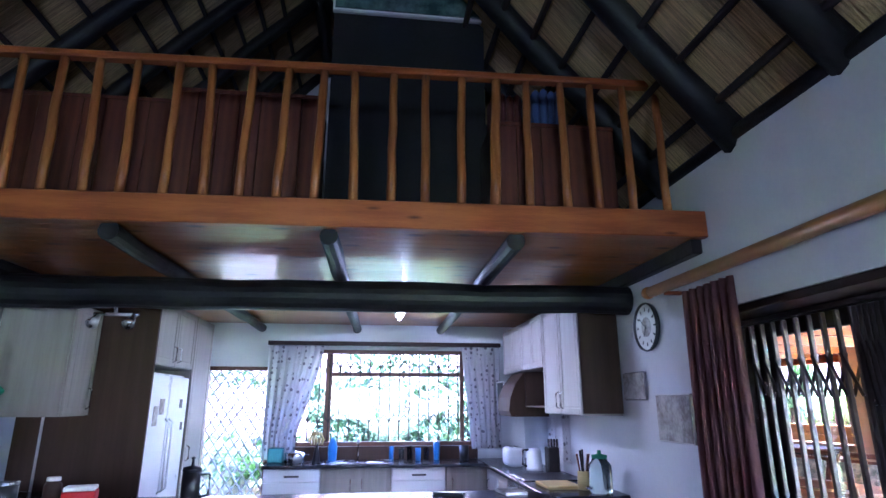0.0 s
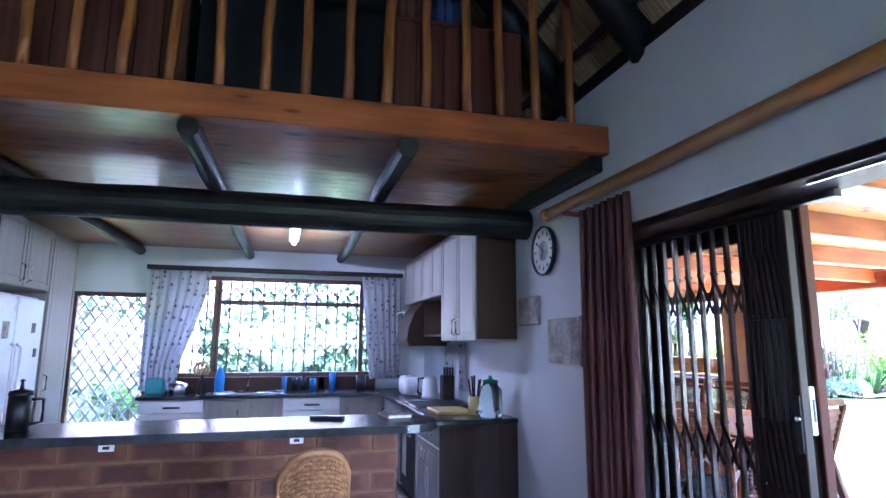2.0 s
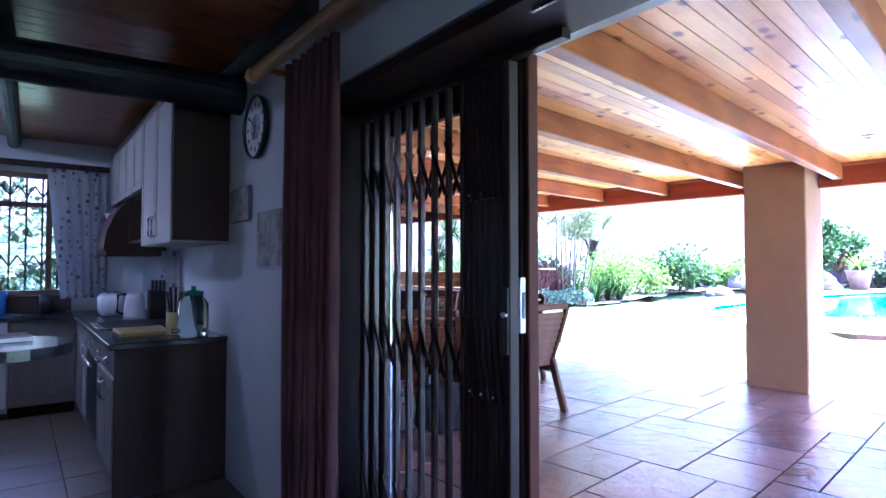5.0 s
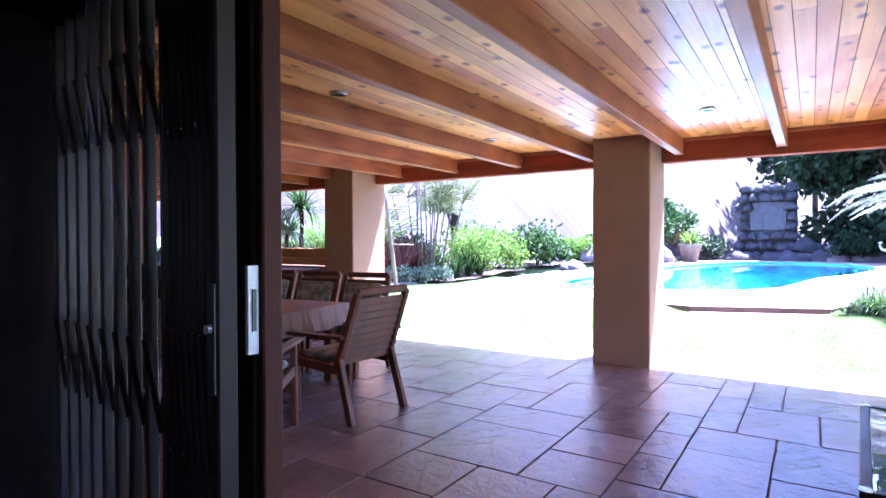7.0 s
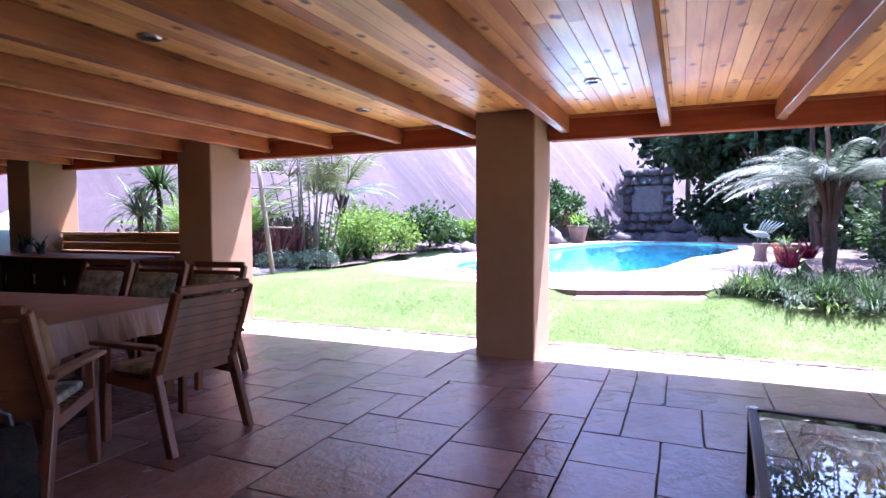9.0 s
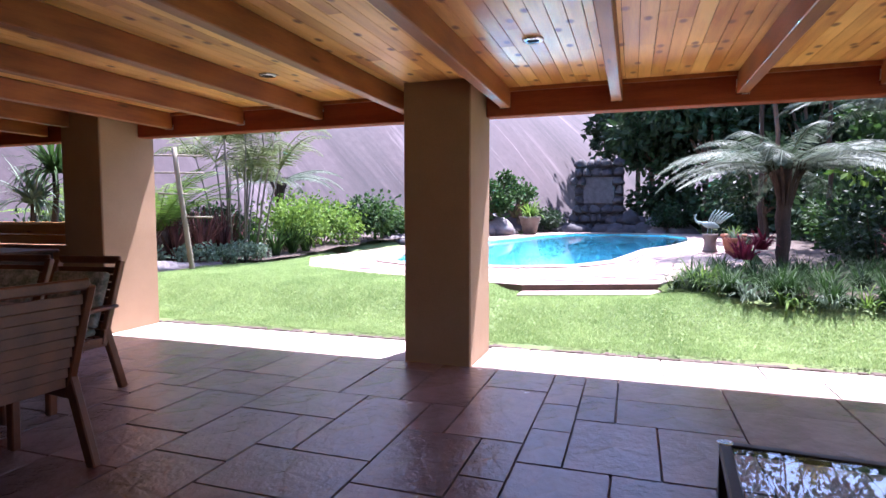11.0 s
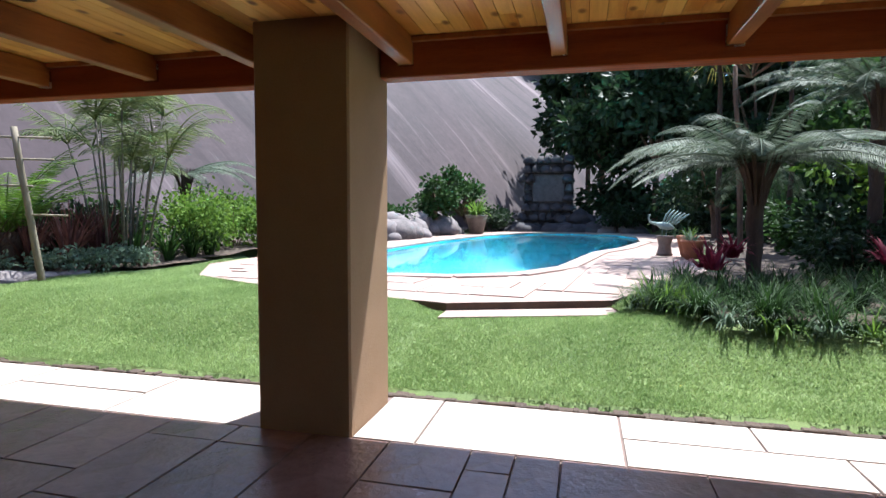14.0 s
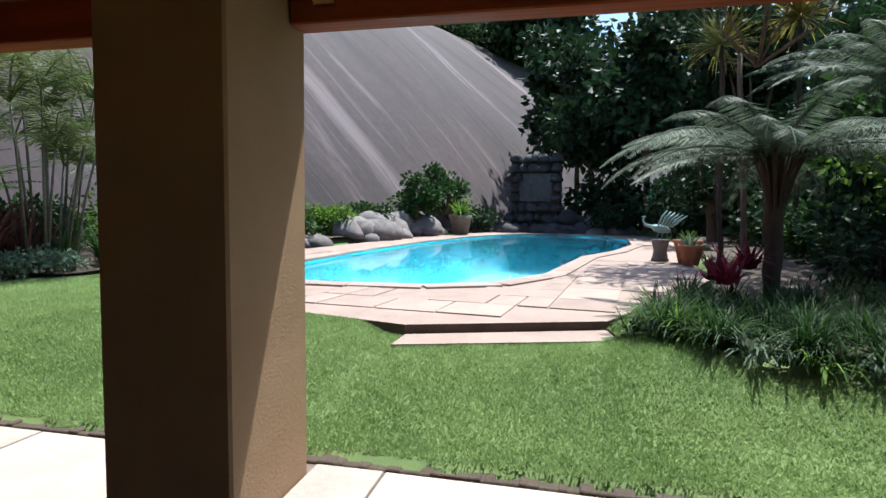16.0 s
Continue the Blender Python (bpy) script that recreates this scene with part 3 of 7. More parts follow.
# what stands up in the loft
shell("chimney_breast", box(-0.16, 1.05, 4.35, 5.0, 2.62, 6.6), CHIMNEY, label="dark painted chimney breast in the loft", category="chimney")
pic = thing("framed_picture", "large framed seascape on the dark chimney breast", "picture")
part("frame", box(-0.17, 1.06, 4.30, 4.345, 4.55, 5.5, 0.006), WHITE_ENAMEL, pic, "thin white frame")
part("print", box(-0.15, 1.04, 4.285, 4.30, 4.57, 5.48), PICTURE_SEA, pic)
for x0, x1, y0, top in ((-3.3, -1.25, 4.25, 3.62), (-1.22, -0.2, 4.25, 3.72), (0.97, 1.83, 3.8, 3.36)):
    e = thing("loft_cupboard", "reddish brown board cupboard back in the loft", "cupboard", "loft cupboards")
    n = max(3, int((x1 - x0) / 0.145))
    w = (x1 - x0) / n
    for j in range(n):
        part("board", box(x0 + j * w + 0.002, x0 + (j + 1) * w - 0.002, y0, y0 + 0.025, 2.625, top, 0.003), LOFT_PANEL, e)
    part("top_rail", box(x0, x1, y0 - 0.005, y0 + 0.06, top, top + 0.03, 0.004), LOFT_PANEL, e)
    part("body", box(x0, x1, y0 + 0.027, y0 + 0.37, 2.622, top - 0.002), BATTEN, e)
for nm, x0, x1, mat_, z in (("blue_blanket", 1.3, 1.53, BLUE_CLOTH, 3.358), ("folded_cloth", 1.0, 1.22, RED_DULL, 3.358)):
    bm = bmesh.new()
    for j in range(4):
        xa = x0 + (x1 - x0) * j / 4
        box(xa + 0.005, xa + (x1 - x0) / 4 - 0.003, 3.9, 4.1, z, z + (0.36 if "blue" in nm else 0.3) + 0.015 * (j % 2), 0.02, bm)
    solid(nm, bm, mat_, "folded blue blankets standing on the loft cupboard" if "blue" in nm else "folded dull red cloth on the loft cupboard", "blanket")

# poles under the loft
beam = rough_pole((2.19, 4.56, 2.315), (LEFT, 4.56 + 0.028 * 5.6, 2.315), 0.108, 0.118, 8, n=16, seg=18, wob=0.006)
shell("beam_main", beam, BLACK_POLE, label="black round timber beam carrying the loft", category="beam")
for x in (1.07, -0.01, -1.2, -2.35):
    shell("joist_pole", rough_pole((x - 0.03, 3.485 + 0.028 * (2.2 - x), LOFT_Z - 0.058), (x + 0.04, YB, LOFT_Z - 0.058), 0.055, 0.052, int(90 + x * 10), n=12, wob=0.008), BLACK_POLE, label="dark round joist pole under the boards", category="beam")
shell("trim_wall_joist", box(2.13, 2.198, 3.5, YB, 2.42, 2.516, 0.01), BLACK_POLE, label="dark wall plate along the white wall", category="beam")

# kitchen ceiling lamp
lamp = thing("ceiling_lamp", "white fluorescent batten lamp, switched on, on the pine ceiling", "lamp")
part("housing", box(0.47, 0.57, 5.75, 6.75, 2.475, 2.518, 0.006), WHITE_ENAMEL, lamp)
glow = bpy.data.materials.new("lamp_tube")
glow.use_nodes = True
gb = glow.node_tree.nodes["Principled BSDF"]
gb.inputs["Base Color"].default_value = (0.9, 0.9, 0.9, 1)
gb.inputs["Emission Color"].default_value = (0.93, 0.97, 1.0, 1)
gb.inputs["Emission Strength"].default_value = 2.2
part("tube", tube([(0.52, 5.8, 2.452), (0.52, 6.7, 2.452)], 0.018, 12), glow, lamp, smooth=True)

# sliding door leaf, security gate, frame
door = thing("door_1", "dark timber sliding door leaf pushed open, with glass", "door", kind="structure")
part("stile", box(2.53, 2.57, 2.58, 2.84, 0.02, 2.05, 0.006), DARK_FRAME, door)
part("stile", box(2.53, 2.57, 3.46, 3.60, 0.02, 2.05, 0.006), DARK_FRAME, door)
part("top_rail", box(2.53, 2.57, 2.845, 3.455, 1.92, 2.05, 0.006), DARK_FRAME, door)
part("bottom_rail", box(2.53, 2.57, 2.845, 3.455, 0.02, 0.2, 0.006), DARK_FRAME, door)
pane = part("pane", box(2.547, 2.553, 2.845, 3.455, 0.205, 1.915), GLASS, door)
pane.visible_shadow = False
part("edge_strip", box(2.536, 2.585, 2.552, 2.577, 0.02, 2.05, 0.004), RED_FRAME, door, "reddish timber edge")
plate = part("lock_plate", box(2.508, 2.534, 2.566, 2.578, 1.08, 1.27, 0.001), WHITE_ENAMEL, door, "pale steel lock plate")
part("lock_slot", box(2.517, 2.526, 2.562, 2.5655, 1.13, 1.22), BLACK_PLASTIC, plate)
head = box(2.21, 2.49, DOOR_Y0, DOOR_Y1, 2.025, DOOR_H - 0.002, 0.004)
shell("trim_door_head", head, DARK_FRAME, label="dark timber head of the sliding door", category="door frame")
shell("trim_door_track", box(2.265, 2.275, DOOR_Y0, 2.28, 2.015, 2.0235), STEEL, label="steel running track of the sliding door", category="track")
shell("trim_door_jamb", box(2.21, 2.61, 3.605, DOOR_Y1 - 0.002, 0.0, 2.023), DARK_FRAME, label="dark timber door jamb", category="door frame")
shell("trim_door_sill", box(2.2, 2.62, DOOR_Y0, DOOR_Y1, -0.05, 0.012, 0.003), DARK_FRAME, label="dark timber door sill", category="door frame")

gate = thing("security_gate", "dark bronze folding security gate, pushed half open", "gate")
GX = 2.44
gy = [2.785 + 0.09 * i for i in range(9)]
packed = [2.577 + 0.0305 * i for i in range(7)]
for y in gy:
    part("upright", box(GX - 0.013, GX + 0.013, y - 0.0095, y + 0.0095, 0.03, 1.985, 0.003), GATE_BAR, gate)
for y in packed:
    part("upright", box(GX - 0.013, GX + 0.013, y - 0.0138, y + 0.0138, 0.03, 1.985, 0.003), GATE_METAL, gate)
for zc in (0.3, 0.99, 1.68):
    for ys, rise in ((gy, 0.1), (packed, 0.14)):
        for y0, y1 in zip(ys, ys[1:]):
            part("lattice_bar", bar((GX - 0.017, y0, zc - rise), (GX - 0.017, y1, zc + rise), 0.006, 0.016), GATE_METAL, gate)
            part("lattice_bar", bar((GX + 0.017, y1, zc - rise), (GX + 0.017, y0, zc + rise), 0.006, 0.016), GATE_METAL, gate)
    for y in packed[1:6:2]:
        part("rivet", lathe([(0, 0.004), (0.006, 0.002), (0.006, 0)], 8), STEEL, gate, m=pose(GX - 0.021, y, zc - 0.12, 0, -90, 0))
part("lead_stile", box(GX - 0.022, GX + 0.022, 2.525, 2.558, 0.03, 1.99, 0.004), DARK_FRAME, gate)
lock = part("lock_case", box(GX - 0.03, GX - 0.0225, 2.528, 2.555, 1.02, 1.24, 0.003), BLACK_PLASTIC, gate, "black lock case")
part("lock_barrel", lathe([(0, 0.008), (0.01, 0.008), (0.012, 0.0), (0, 0.0)], 12), STEEL, lock, m=pose(GX - 0.0302, 2.541, 1.15, 0, -90, 0))
part("top_track", box(GX - 0.02, GX + 0.02, 2.3, 3.6, 1.992, 2.022, 0.003), GATE_METAL, gate)


# ---- curtains ----
def drape(x0, y0, x1, y1, z0, z1, folds, depth, seed, pinch=None):
    """A hanging cloth between two points, in folds; pinch: share of the width kept at given heights."""
    rnd = random.Random(seed)
    bm = bmesh.new()
    a, b = Vector((x0, y0, 0)), Vector((x1, y1, 0))
    along = (b - a).normalized()
    out = Vector((-along.y, along.x, 0))
    nu, nv = folds * 8, 18
    rows = []
    ph = [rnd.uniform(-0.5, 0.5) for _ in range(folds + 2)]
    for j in range(nv + 1):
        f = j / nv
        z = z1 + (z0 - z1) * f
        s0, s1 = pinch(f) if pinch else (0.0, 1.0)
        row = []
        for i in range(nu + 1):
            u = i / nu
            k = u * folds
            wob = ph[int(k)] * 0.4
            d = depth * (0.6 + 0.4 * f) * math.sin(k * math.tau + wob + 0.5 * math.sin(f * 3 + k)) + depth * 0.25 * math.sin(k * 2.7 * math.tau)
            q = s0 + (s1 - s0) * u
            row.append(bm.verts.new(a + (b - a) * q + out * d + Vector((0, 0, z))))
        rows.append(row)
    for r0, r1 in zip(rows, rows[1:]):
        for i in range(nu):
            bm.faces.new((r0[i], r0[i + 1], r1[i + 1], r1[i]))
    bmesh.ops.solidify(bm, geom=bm.faces[:], thickness=0.003)
    return bm


curtain = thing("curtain", "plum brown pleated curtain drawn aside at the sliding door", "curtain")
part("drape", drape(2.10, 3.62, 2.10, 3.12, 0.02, 2.20, 7, 0.04, 3), CURTAIN, curtain, smooth=True)
rod = thing("curtain_rod", "thick varnished pine curtain rod with turned end knob", "curtain rod")
part("pole", tube([(2.08, 3.97, 2.27), (2.08, -0.3, 2.27)], 0.036, 16), PINE_ROD, rod, smooth=True)
part("finial", tube([(2.08, 3.97, 2.27), (2.08, 4.0, 2.27), (2.08, 4.02, 2.27), (2.08, 4.05, 2.27), (2.08, 4.07, 2.27)], [0.034, 0.042, 0.042, 0.03, 0.012], 16), PINE_ROD, rod, "turned knob", smooth=True)
for y in (3.8, 1.6, -0.1):
    part("bracket", box(2.085, 2.198, y - 0.015, y + 0.015, 2.22, 2.245, 0.004), PINE, rod)

clock = thing("wall_clock", "round wall clock with pale printed dial and dark rim", "clock", m=pose(2.2, 4.27, 2.075, 0, -90, 0))
part("rim", lathe([(0.161, 0.002), (0.17, 0.005), (0.176, 0.028), (0.17, 0.04), (0.163, 0.032), (0.161, 0.015)], 36), BLACK_PLASTIC, clock, "dark rim", smooth=True)
part("dial", lathe([(0.0, 0.022), (0.162, 0.022), (0.162, 0.002), (0, 0.002)], 36), PAPER, clock, "pale dial")
for k in range(12):
    a = k * math.tau / 12
    part("hour_mark", box(-0.006, 0.006, 0.112, 0.138, 0.0235, 0.0255), BLACK_PLASTIC, clock, m=pose(0, 0, 0, 0, 0, -math.degrees(a)))
part("dial_print", lathe([(0, 0.0245), (0.07, 0.0245), (0.07, 0.0225), (0, 0.0225)], 20), PICTURE_DIM, clock, "printed centre")
part("hour_hand", box(-0.005, 0.005, -0.015, 0.075, 0.027, 0.029), BLACK_PLASTIC, clock, m=pose(0, 0, 0, 0, 0, 62))
part("minute_hand", box(-0.004, 0.004, -0.02, 0.11, 0.030, 0.032), BLACK_PLASTIC, clock, m=pose(0, 0, 0, 0, 0, -38))

for y0, y1, z0, z1, tex, lab in ((4.37, 4.73, 1.565, 1.77, PICTURE_DIM, "small grey printed picture plaque on the white wall"), (3.80, 4.235, 1.30, 1.605, PICTURE_DIM, "unframed pale print hanging on the white wall")):
    e = thing("wall_picture", lab, "picture", "wall pictures")
    part("panel", box(2.18, 2.198, y0, y1, z0, z1, 0.012 if y0 > 4.2 else 0.002), PICTURE_GREY if y0 > 4.2 else PAPER, e)
    part("print", box(2.176, 2.179, y0 + 0.008, y1 - 0.008, z0 + 0.008, z1 - 0.008), tex, e)


# ---- kitchen ----
def cabinet_door(parent, x, y0, y1, z0, z1, face, mat_, handle_at=None, drawer=False, axis="x"):
    """A framed door whose face looks along -x (axis x), +x (axis X) or -y (axis y)."""
    def bx(a0, a1, z0_, z1_, d0, d1, bev=0.003):
        if axis == "x":
            return box(x - d1, x - d0, a0, a1, z0_, z1_, bev)
        if axis == "X":
            return box(x + d0, x + d1, a0, a1, z0_, z1_, bev)
        return box(a0, a1, x - d1, x - d0, z0_, z1_, bev)
    d = part("door" if not drawer else "drawer_front", bx(y0 + 0.003, y1 - 0.003, z0 + 0.003, z1 - 0.003, 0.001, 0.016), mat_, parent)
    if not drawer:
        w = 0.055
        part("raised_panel", bx(y0 + w + 0.012, y1 - w - 0.012, z0 + w + 0.012, z1 - w - 0.012, 0.0165, 0.021, 0.002), mat_, d)
        part("frame_rail", bx(y0 + 0.004, y0 + w, z0 + 0.004, z1 - 0.004, 0.0165, 0.023, 0.002), mat_, d)
        part("frame_rail", bx(y1 - w, y1 - 0.004, z0 + 0.004, z1 - 0.004, 0.0165, 0.023, 0.002), mat_, d)
        part("frame_rail", bx(y0 + w + 0.001, y1 - w - 0.001, z1 - w, z1 - 0.004, 0.0165, 0.023, 0.002), mat_, d)
        part("frame_rail", bx(y0 + w + 0.001, y1 - w - 0.001, z0 + 0.004, z0 + w, 0.0165, 0.023, 0.002), mat_, d)
    if handle_at:
        a, za, zb = handle_at
        off = 0.05
        if axis == "x":
            pts = [(x - 0.023, a, za), (x - off, a, za + 0.015), (x - off, a, zb - 0.015), (x - 0.023, a, zb)]
        elif axis == "X":
            pts = [(x + 0.023, a, za), (x + off, a, za + 0.015), (x + off, a, zb - 0.015), (x + 0.023, a, zb)]
        else:
            pts = [(a, x - 0.023, za), (a, x - off, za + 0.015), (a, x - off, zb - 0.015), (a, x - 0.023, zb)]
        part("handle", tube(pts, 0.006, 8), STEEL, d, "brushed steel handle", smooth=True)


# wall cabinets on the garden wall
u = thing("wall_cabinet", "tall grey wood wall cabinet with brown side panel", "cabinet", "wall cabinets")
part("body", box(1.89, 2.198, 4.822, 5.80, 1.45, 2.40), GREYWOOD, u)
part("side_panel", box(1.872, 2.198, 4.80, 4.82, 1.465, 2.40, 0.002), BROWNWOOD, u, "brown wood side panel")
cabinet_door(u, 1.889, 4.825, 5.31, 1.45, 2.40, 0, GREYWOOD, (5.26, 1.5, 1.64))
cabinet_door(u, 1.889, 5.315, 5.80, 1.45, 2.40, 0, GREYWOOD, (5.365, 1.5, 1.64))
u = thing("wall_cabinet", "short grey wood wall cabinet above an open shelf", "cabinet", "wall cabinets")
part("body", box(1.89, 2.198, 5.805, 6.6, 1.88, 2.40), GREYWOOD, u)
cabinet_door(u, 1.889, 5.81, 6.2, 1.88, 2.40, 0, GREYWOOD)
cabinet_door(u, 1.889, 6.205, 6.595, 1.88, 2.40, 0, GREYWOOD)
part("shelf_side", box(1.9, 2.198, 5.805, 5.823, 1.5, 1.876), BROWNWOOD, u)
part("shelf_side", box(1.9, 2.198, 6.58, 6.598, 1.5, 1.876), BROWNWOOD, u)
part("shelf", box(1.9, 2.198, 5.825, 6.578, 1.5, 1.518), BROWNWOOD, u)
u = thing("wall_cabinet", "short grey wood wall cabinet beside the curtain", "cabinet", "wall cabinets")
part("body", box(1.89, 2.198, 6.605, 7.45, 1.88, 2.40), GREYWOOD, u)
cabinet_door(u, 1.889, 6.61, 7.03, 1.88, 2.40, 0, GREYWOOD)
cabinet_door(u, 1.889, 7.035, 7.445, 1.88, 2.40, 0, GREYWOOD)
hood = thing("cooker_hood", "brown wooden cooker hood with rounded front", "cooker hood")
bm = bmesh.new()
prof = [(2.198, 1.40), (1.75, 1.40), (1.72, 1.46), (1.74, 1.6), (1.80, 1.75), (1.9, 1.872), (2.198, 1.872)]
fa = [bm.verts.new((x, 6.62, z)) for x, z in prof]
fb = [bm.verts.new((x, 7.2, z)) for x, z in prof]
bm.faces.new(fa)
bm.faces.new(list(reversed(fb)))
for i in range(len(prof)):
    j = (i + 1) % len(prof)
    bm.faces.new((fa[j], fa[i], fb[i], fb[j]))
bmesh.ops.recalc_face_normals(bm, faces=bm.faces)
part("canopy", bm, BROWNWOOD, hood)
mw = thing("microwave_oven", "white microwave oven with dark glass door below the wall cabinet", "microwave")
part("body", box(1.80, 2.198, 7.215, 7.6, 1.50, 1.80, 0.008), WHITE_ENAMEL, mw)
part("door", box(1.79, 1.799, 7.23, 7.5, 1.52, 1.78, 0.002), BLACK_PLASTIC, mw)

# base cabinets along the garden wall
BZ = 0.84
u = thing("base_cabinet", "grey wood base cabinet with brown end panel", "cabinet", "base cabinets")
part("body", box(1.61, 2.198, 4.845, 5.6, 0.1, BZ - 0.002), GREYWOOD, u)
part("end_panel", box(1.59, 2.198, 4.82, 4.842, 0.0, BZ - 0.002, 0.002), BROWNWOOD, u, "brown wood end panel")
part("plinth", box(1.66, 2.198, 4.845, 5.6, 0.0, 0.098), BROWNWOOD, u)
cabinet_door(u, 1.608, 4.85, 5.22, 0.68, BZ - 0.01, 0, GREYWOOD, (5.03, 0.74, 0.78), True)
cabinet_door(u, 1.608, 5.225, 5.6, 0.68, BZ - 0.01, 0, GREYWOOD, (5.4, 0.74, 0.78), True)
cabinet_door(u, 1.608, 4.85, 5.22, 0.11, 0.67, 0, GREYWOOD, (5.17, 0.5, 0.62))
cabinet_door(u, 1.608, 5.225, 5.6, 0.11, 0.67, 0, GREYWOOD, (5.27, 0.5, 0.62))
oven = thing("built_in_oven", "black glass built-in oven under the counter", "oven")
part("body", box(1.61, 2.198, 5.605, 6.22, 0.1, BZ - 0.002), BLACK_PLASTIC, oven)
dr = part("door", box(1.585, 1.608, 5.61, 6.215, 0.14, 0.68, 0.004), BLACK_PLASTIC, oven)
part("handle", tube([(1.55, 5.66, 0.64), (1.55, 6.16, 0.64)], 0.01, 10), STEEL, dr, smooth=True)
part("control_panel", box(1.59, 1.608, 5.61, 6.215, 0.69, BZ - 0.01, 0.002), STEEL, oven)
part("plinth", box(1.66, 2.198, 5.605, 6.22, 0.0, 0.098), BROWNWOOD, oven)
u = thing("base_cabinet", "grey wood corner base cabinet", "cabinet", "base cabinets")
part("body", box(1.61, 2.198, 6.225, 7.798, 0.1, BZ - 0.002), GREYWOOD, u)
part("plinth", box(1.66, 2.198, 6.225, 7.25, 0.0, 0.098), BROWNWOOD, u)
cabinet_door(u, 1.608, 6.23, 6.7, 0.11, BZ - 0.01, 0, GREYWOOD, (6.3, 0.6, 0.72))
cabinet_door(u, 1.608, 6.705, 7.2, 0.11, BZ - 0.01, 0, GREYWOOD, (7.1, 0.6, 0.72))
# along the window wall
for x0, x1, kind_ in ((-0.92, -0.30, "white"), (-0.295, 0.49, "sink"), (0.495, 1.105, "white"), (1.11, 1.585, "cup")):
    if kind_ == "white":
        u = thing("dishwasher", "white enamel dishwasher under the black counter", "dishwasher", "white appliances")
        part("body", box(x0, x1, 7.25, 7.798, 0.06, BZ - 0.002), WHITE_ENAMEL, u)
        d = part("door", box(x0 + 0.004, x1 - 0.004, 7.22, 7.248, 0.1, 0.70, 0.006), WHITE_ENAMEL, u)
        c = part("control_panel", box(x0 + 0.004, x1 - 0.004, 7.215, 7.248, 0.705, BZ - 0.006, 0.006), WHITE_ENAMEL, u)
        part("handle", box((x0 + x1) / 2 - 0.08, (x0 + x1) / 2 + 0.08, 7.208, 7.2145, 0.75, 0.77, 0.002), BLACK_PLASTIC, c)
        part("plinth", box(x0, x1, 7.3, 7.798, 0.0, 0.058), BLACK_PLASTIC, u)
    else:
        u = thing("base_cabinet", "grey wood base cabinet under the window", "cabinet", "base cabinets")
        part("body", box(x0, x1, 7.25, 7.798, 0.1, BZ - 0.002), GREYWOOD, u)
        part("plinth", box(x0, x1, 7.3, 7.798, 0.0, 0.098), BROWNWOOD, u)
        if kind_ == "sink":
            cabinet_door(u, 7.248, x0, (x0 + x1) / 2, 0.11, BZ - 0.01, 0, GREYWOOD, (x0 + 0.33, 0.6, 0.72), axis="y")
            cabinet_door(u, 7.248, (x0 + x1) / 2, x1, 0.11, BZ - 0.01, 0, GREYWOOD, (x1 - 0.33, 0.6, 0.72), axis="y")
        else:
            cabinet_door(u, 7.248, x0, x1, 0.11, BZ - 0.01, 0, GREYWOOD, (x0 + 0.07, 0.6, 0.72), axis="y")
top = thing("kitchen_worktop", "black polished stone worktop running round the corner", "worktop")
part("slab", box(1.555, 2.198, 4.80, 7.798, BZ, BZ + 0.035, 0.006), GRANITE, top)
part("slab", box(-0.95, 1.553, 7.19, 7.798, BZ, BZ + 0.035, 0.006), GRANITE, top)
part("upstand", box(-0.95, 1.58, 7.77, 7.798, BZ + 0.036, WIN[2] - 0.02, 0.003), BROWNWOOD, top, "brown tiled upstand")
sink = thing("kitchen_sink", "stainless steel kitchen sink under the window", "sink")
part("rim", box(-0.3, 0.5, 7.3, 7.72, BZ + 0.036, BZ + 0.042, 0.002), STEEL, sink)
part("tap", tube([(0.1, 7.72, BZ + 0.04), (0.1, 7.72, BZ + 0.24), (0.1, 7.68, BZ + 0.29), (0.1, 7.58, BZ + 0.29), (0.1, 7.55, BZ + 0.24)], 0.011, 10), STEEL, sink, smooth=True)
hob = thing("cooking_hob", "black glass hob set in the worktop", "hob")
part("glass_plate", box(1.64, 2.13, 5.65, 6.2, BZ + 0.036, BZ + 0.042, 0.002), BLACK_PLASTIC, hob)
part("steel_trim", box(1.6, 1.638, 5.65, 6.2, BZ + 0.036, BZ + 0.045, 0.002), STEEL, hob)

# window, curtains and pelmet board over it
win = thing("window_1", "timber kitchen window with dark burglar bars", "window", kind="structure")
FR = surface("window_timber", (0.075, 0.03, 0.015), (0.14, 0.06, 0.032), 0.45, 3, 40, 0.08, (3, 3, 3))
y0, y1 = YB + 0.03, YB + 0.09
for nm, a in (("frame_head", (WIN[0], WIN[1], y0, y1, WIN[3] - 0.05, WIN[3])), ("frame_sill", (WIN[0], WIN[1], y0 - 0.02, y1, WIN[2], WIN[2] + 0.05)),
              ("frame_jamb", (WIN[0], WIN[0] + 0.05, y0, y1, WIN[2] + 0.052, WIN[3] - 0.052)), ("frame_jamb", (WIN[1] - 0.05, WIN[1], y0, y1, WIN[2] + 0.052, WIN[3] - 0.052)),
              ("mullion", (-0.34, -0.26, y0, y1, WIN[2] + 0.052, WIN[3] - 0.052)), ("mullion", (1.37, 1.42, y0, y1, WIN[2] + 0.052, WIN[3] - 0.052)),
              ("transom", (-0.258, 1.368, y0, y1, 1.87, 1.92))):
    part(nm, box(*a, 0.004), FR, win)
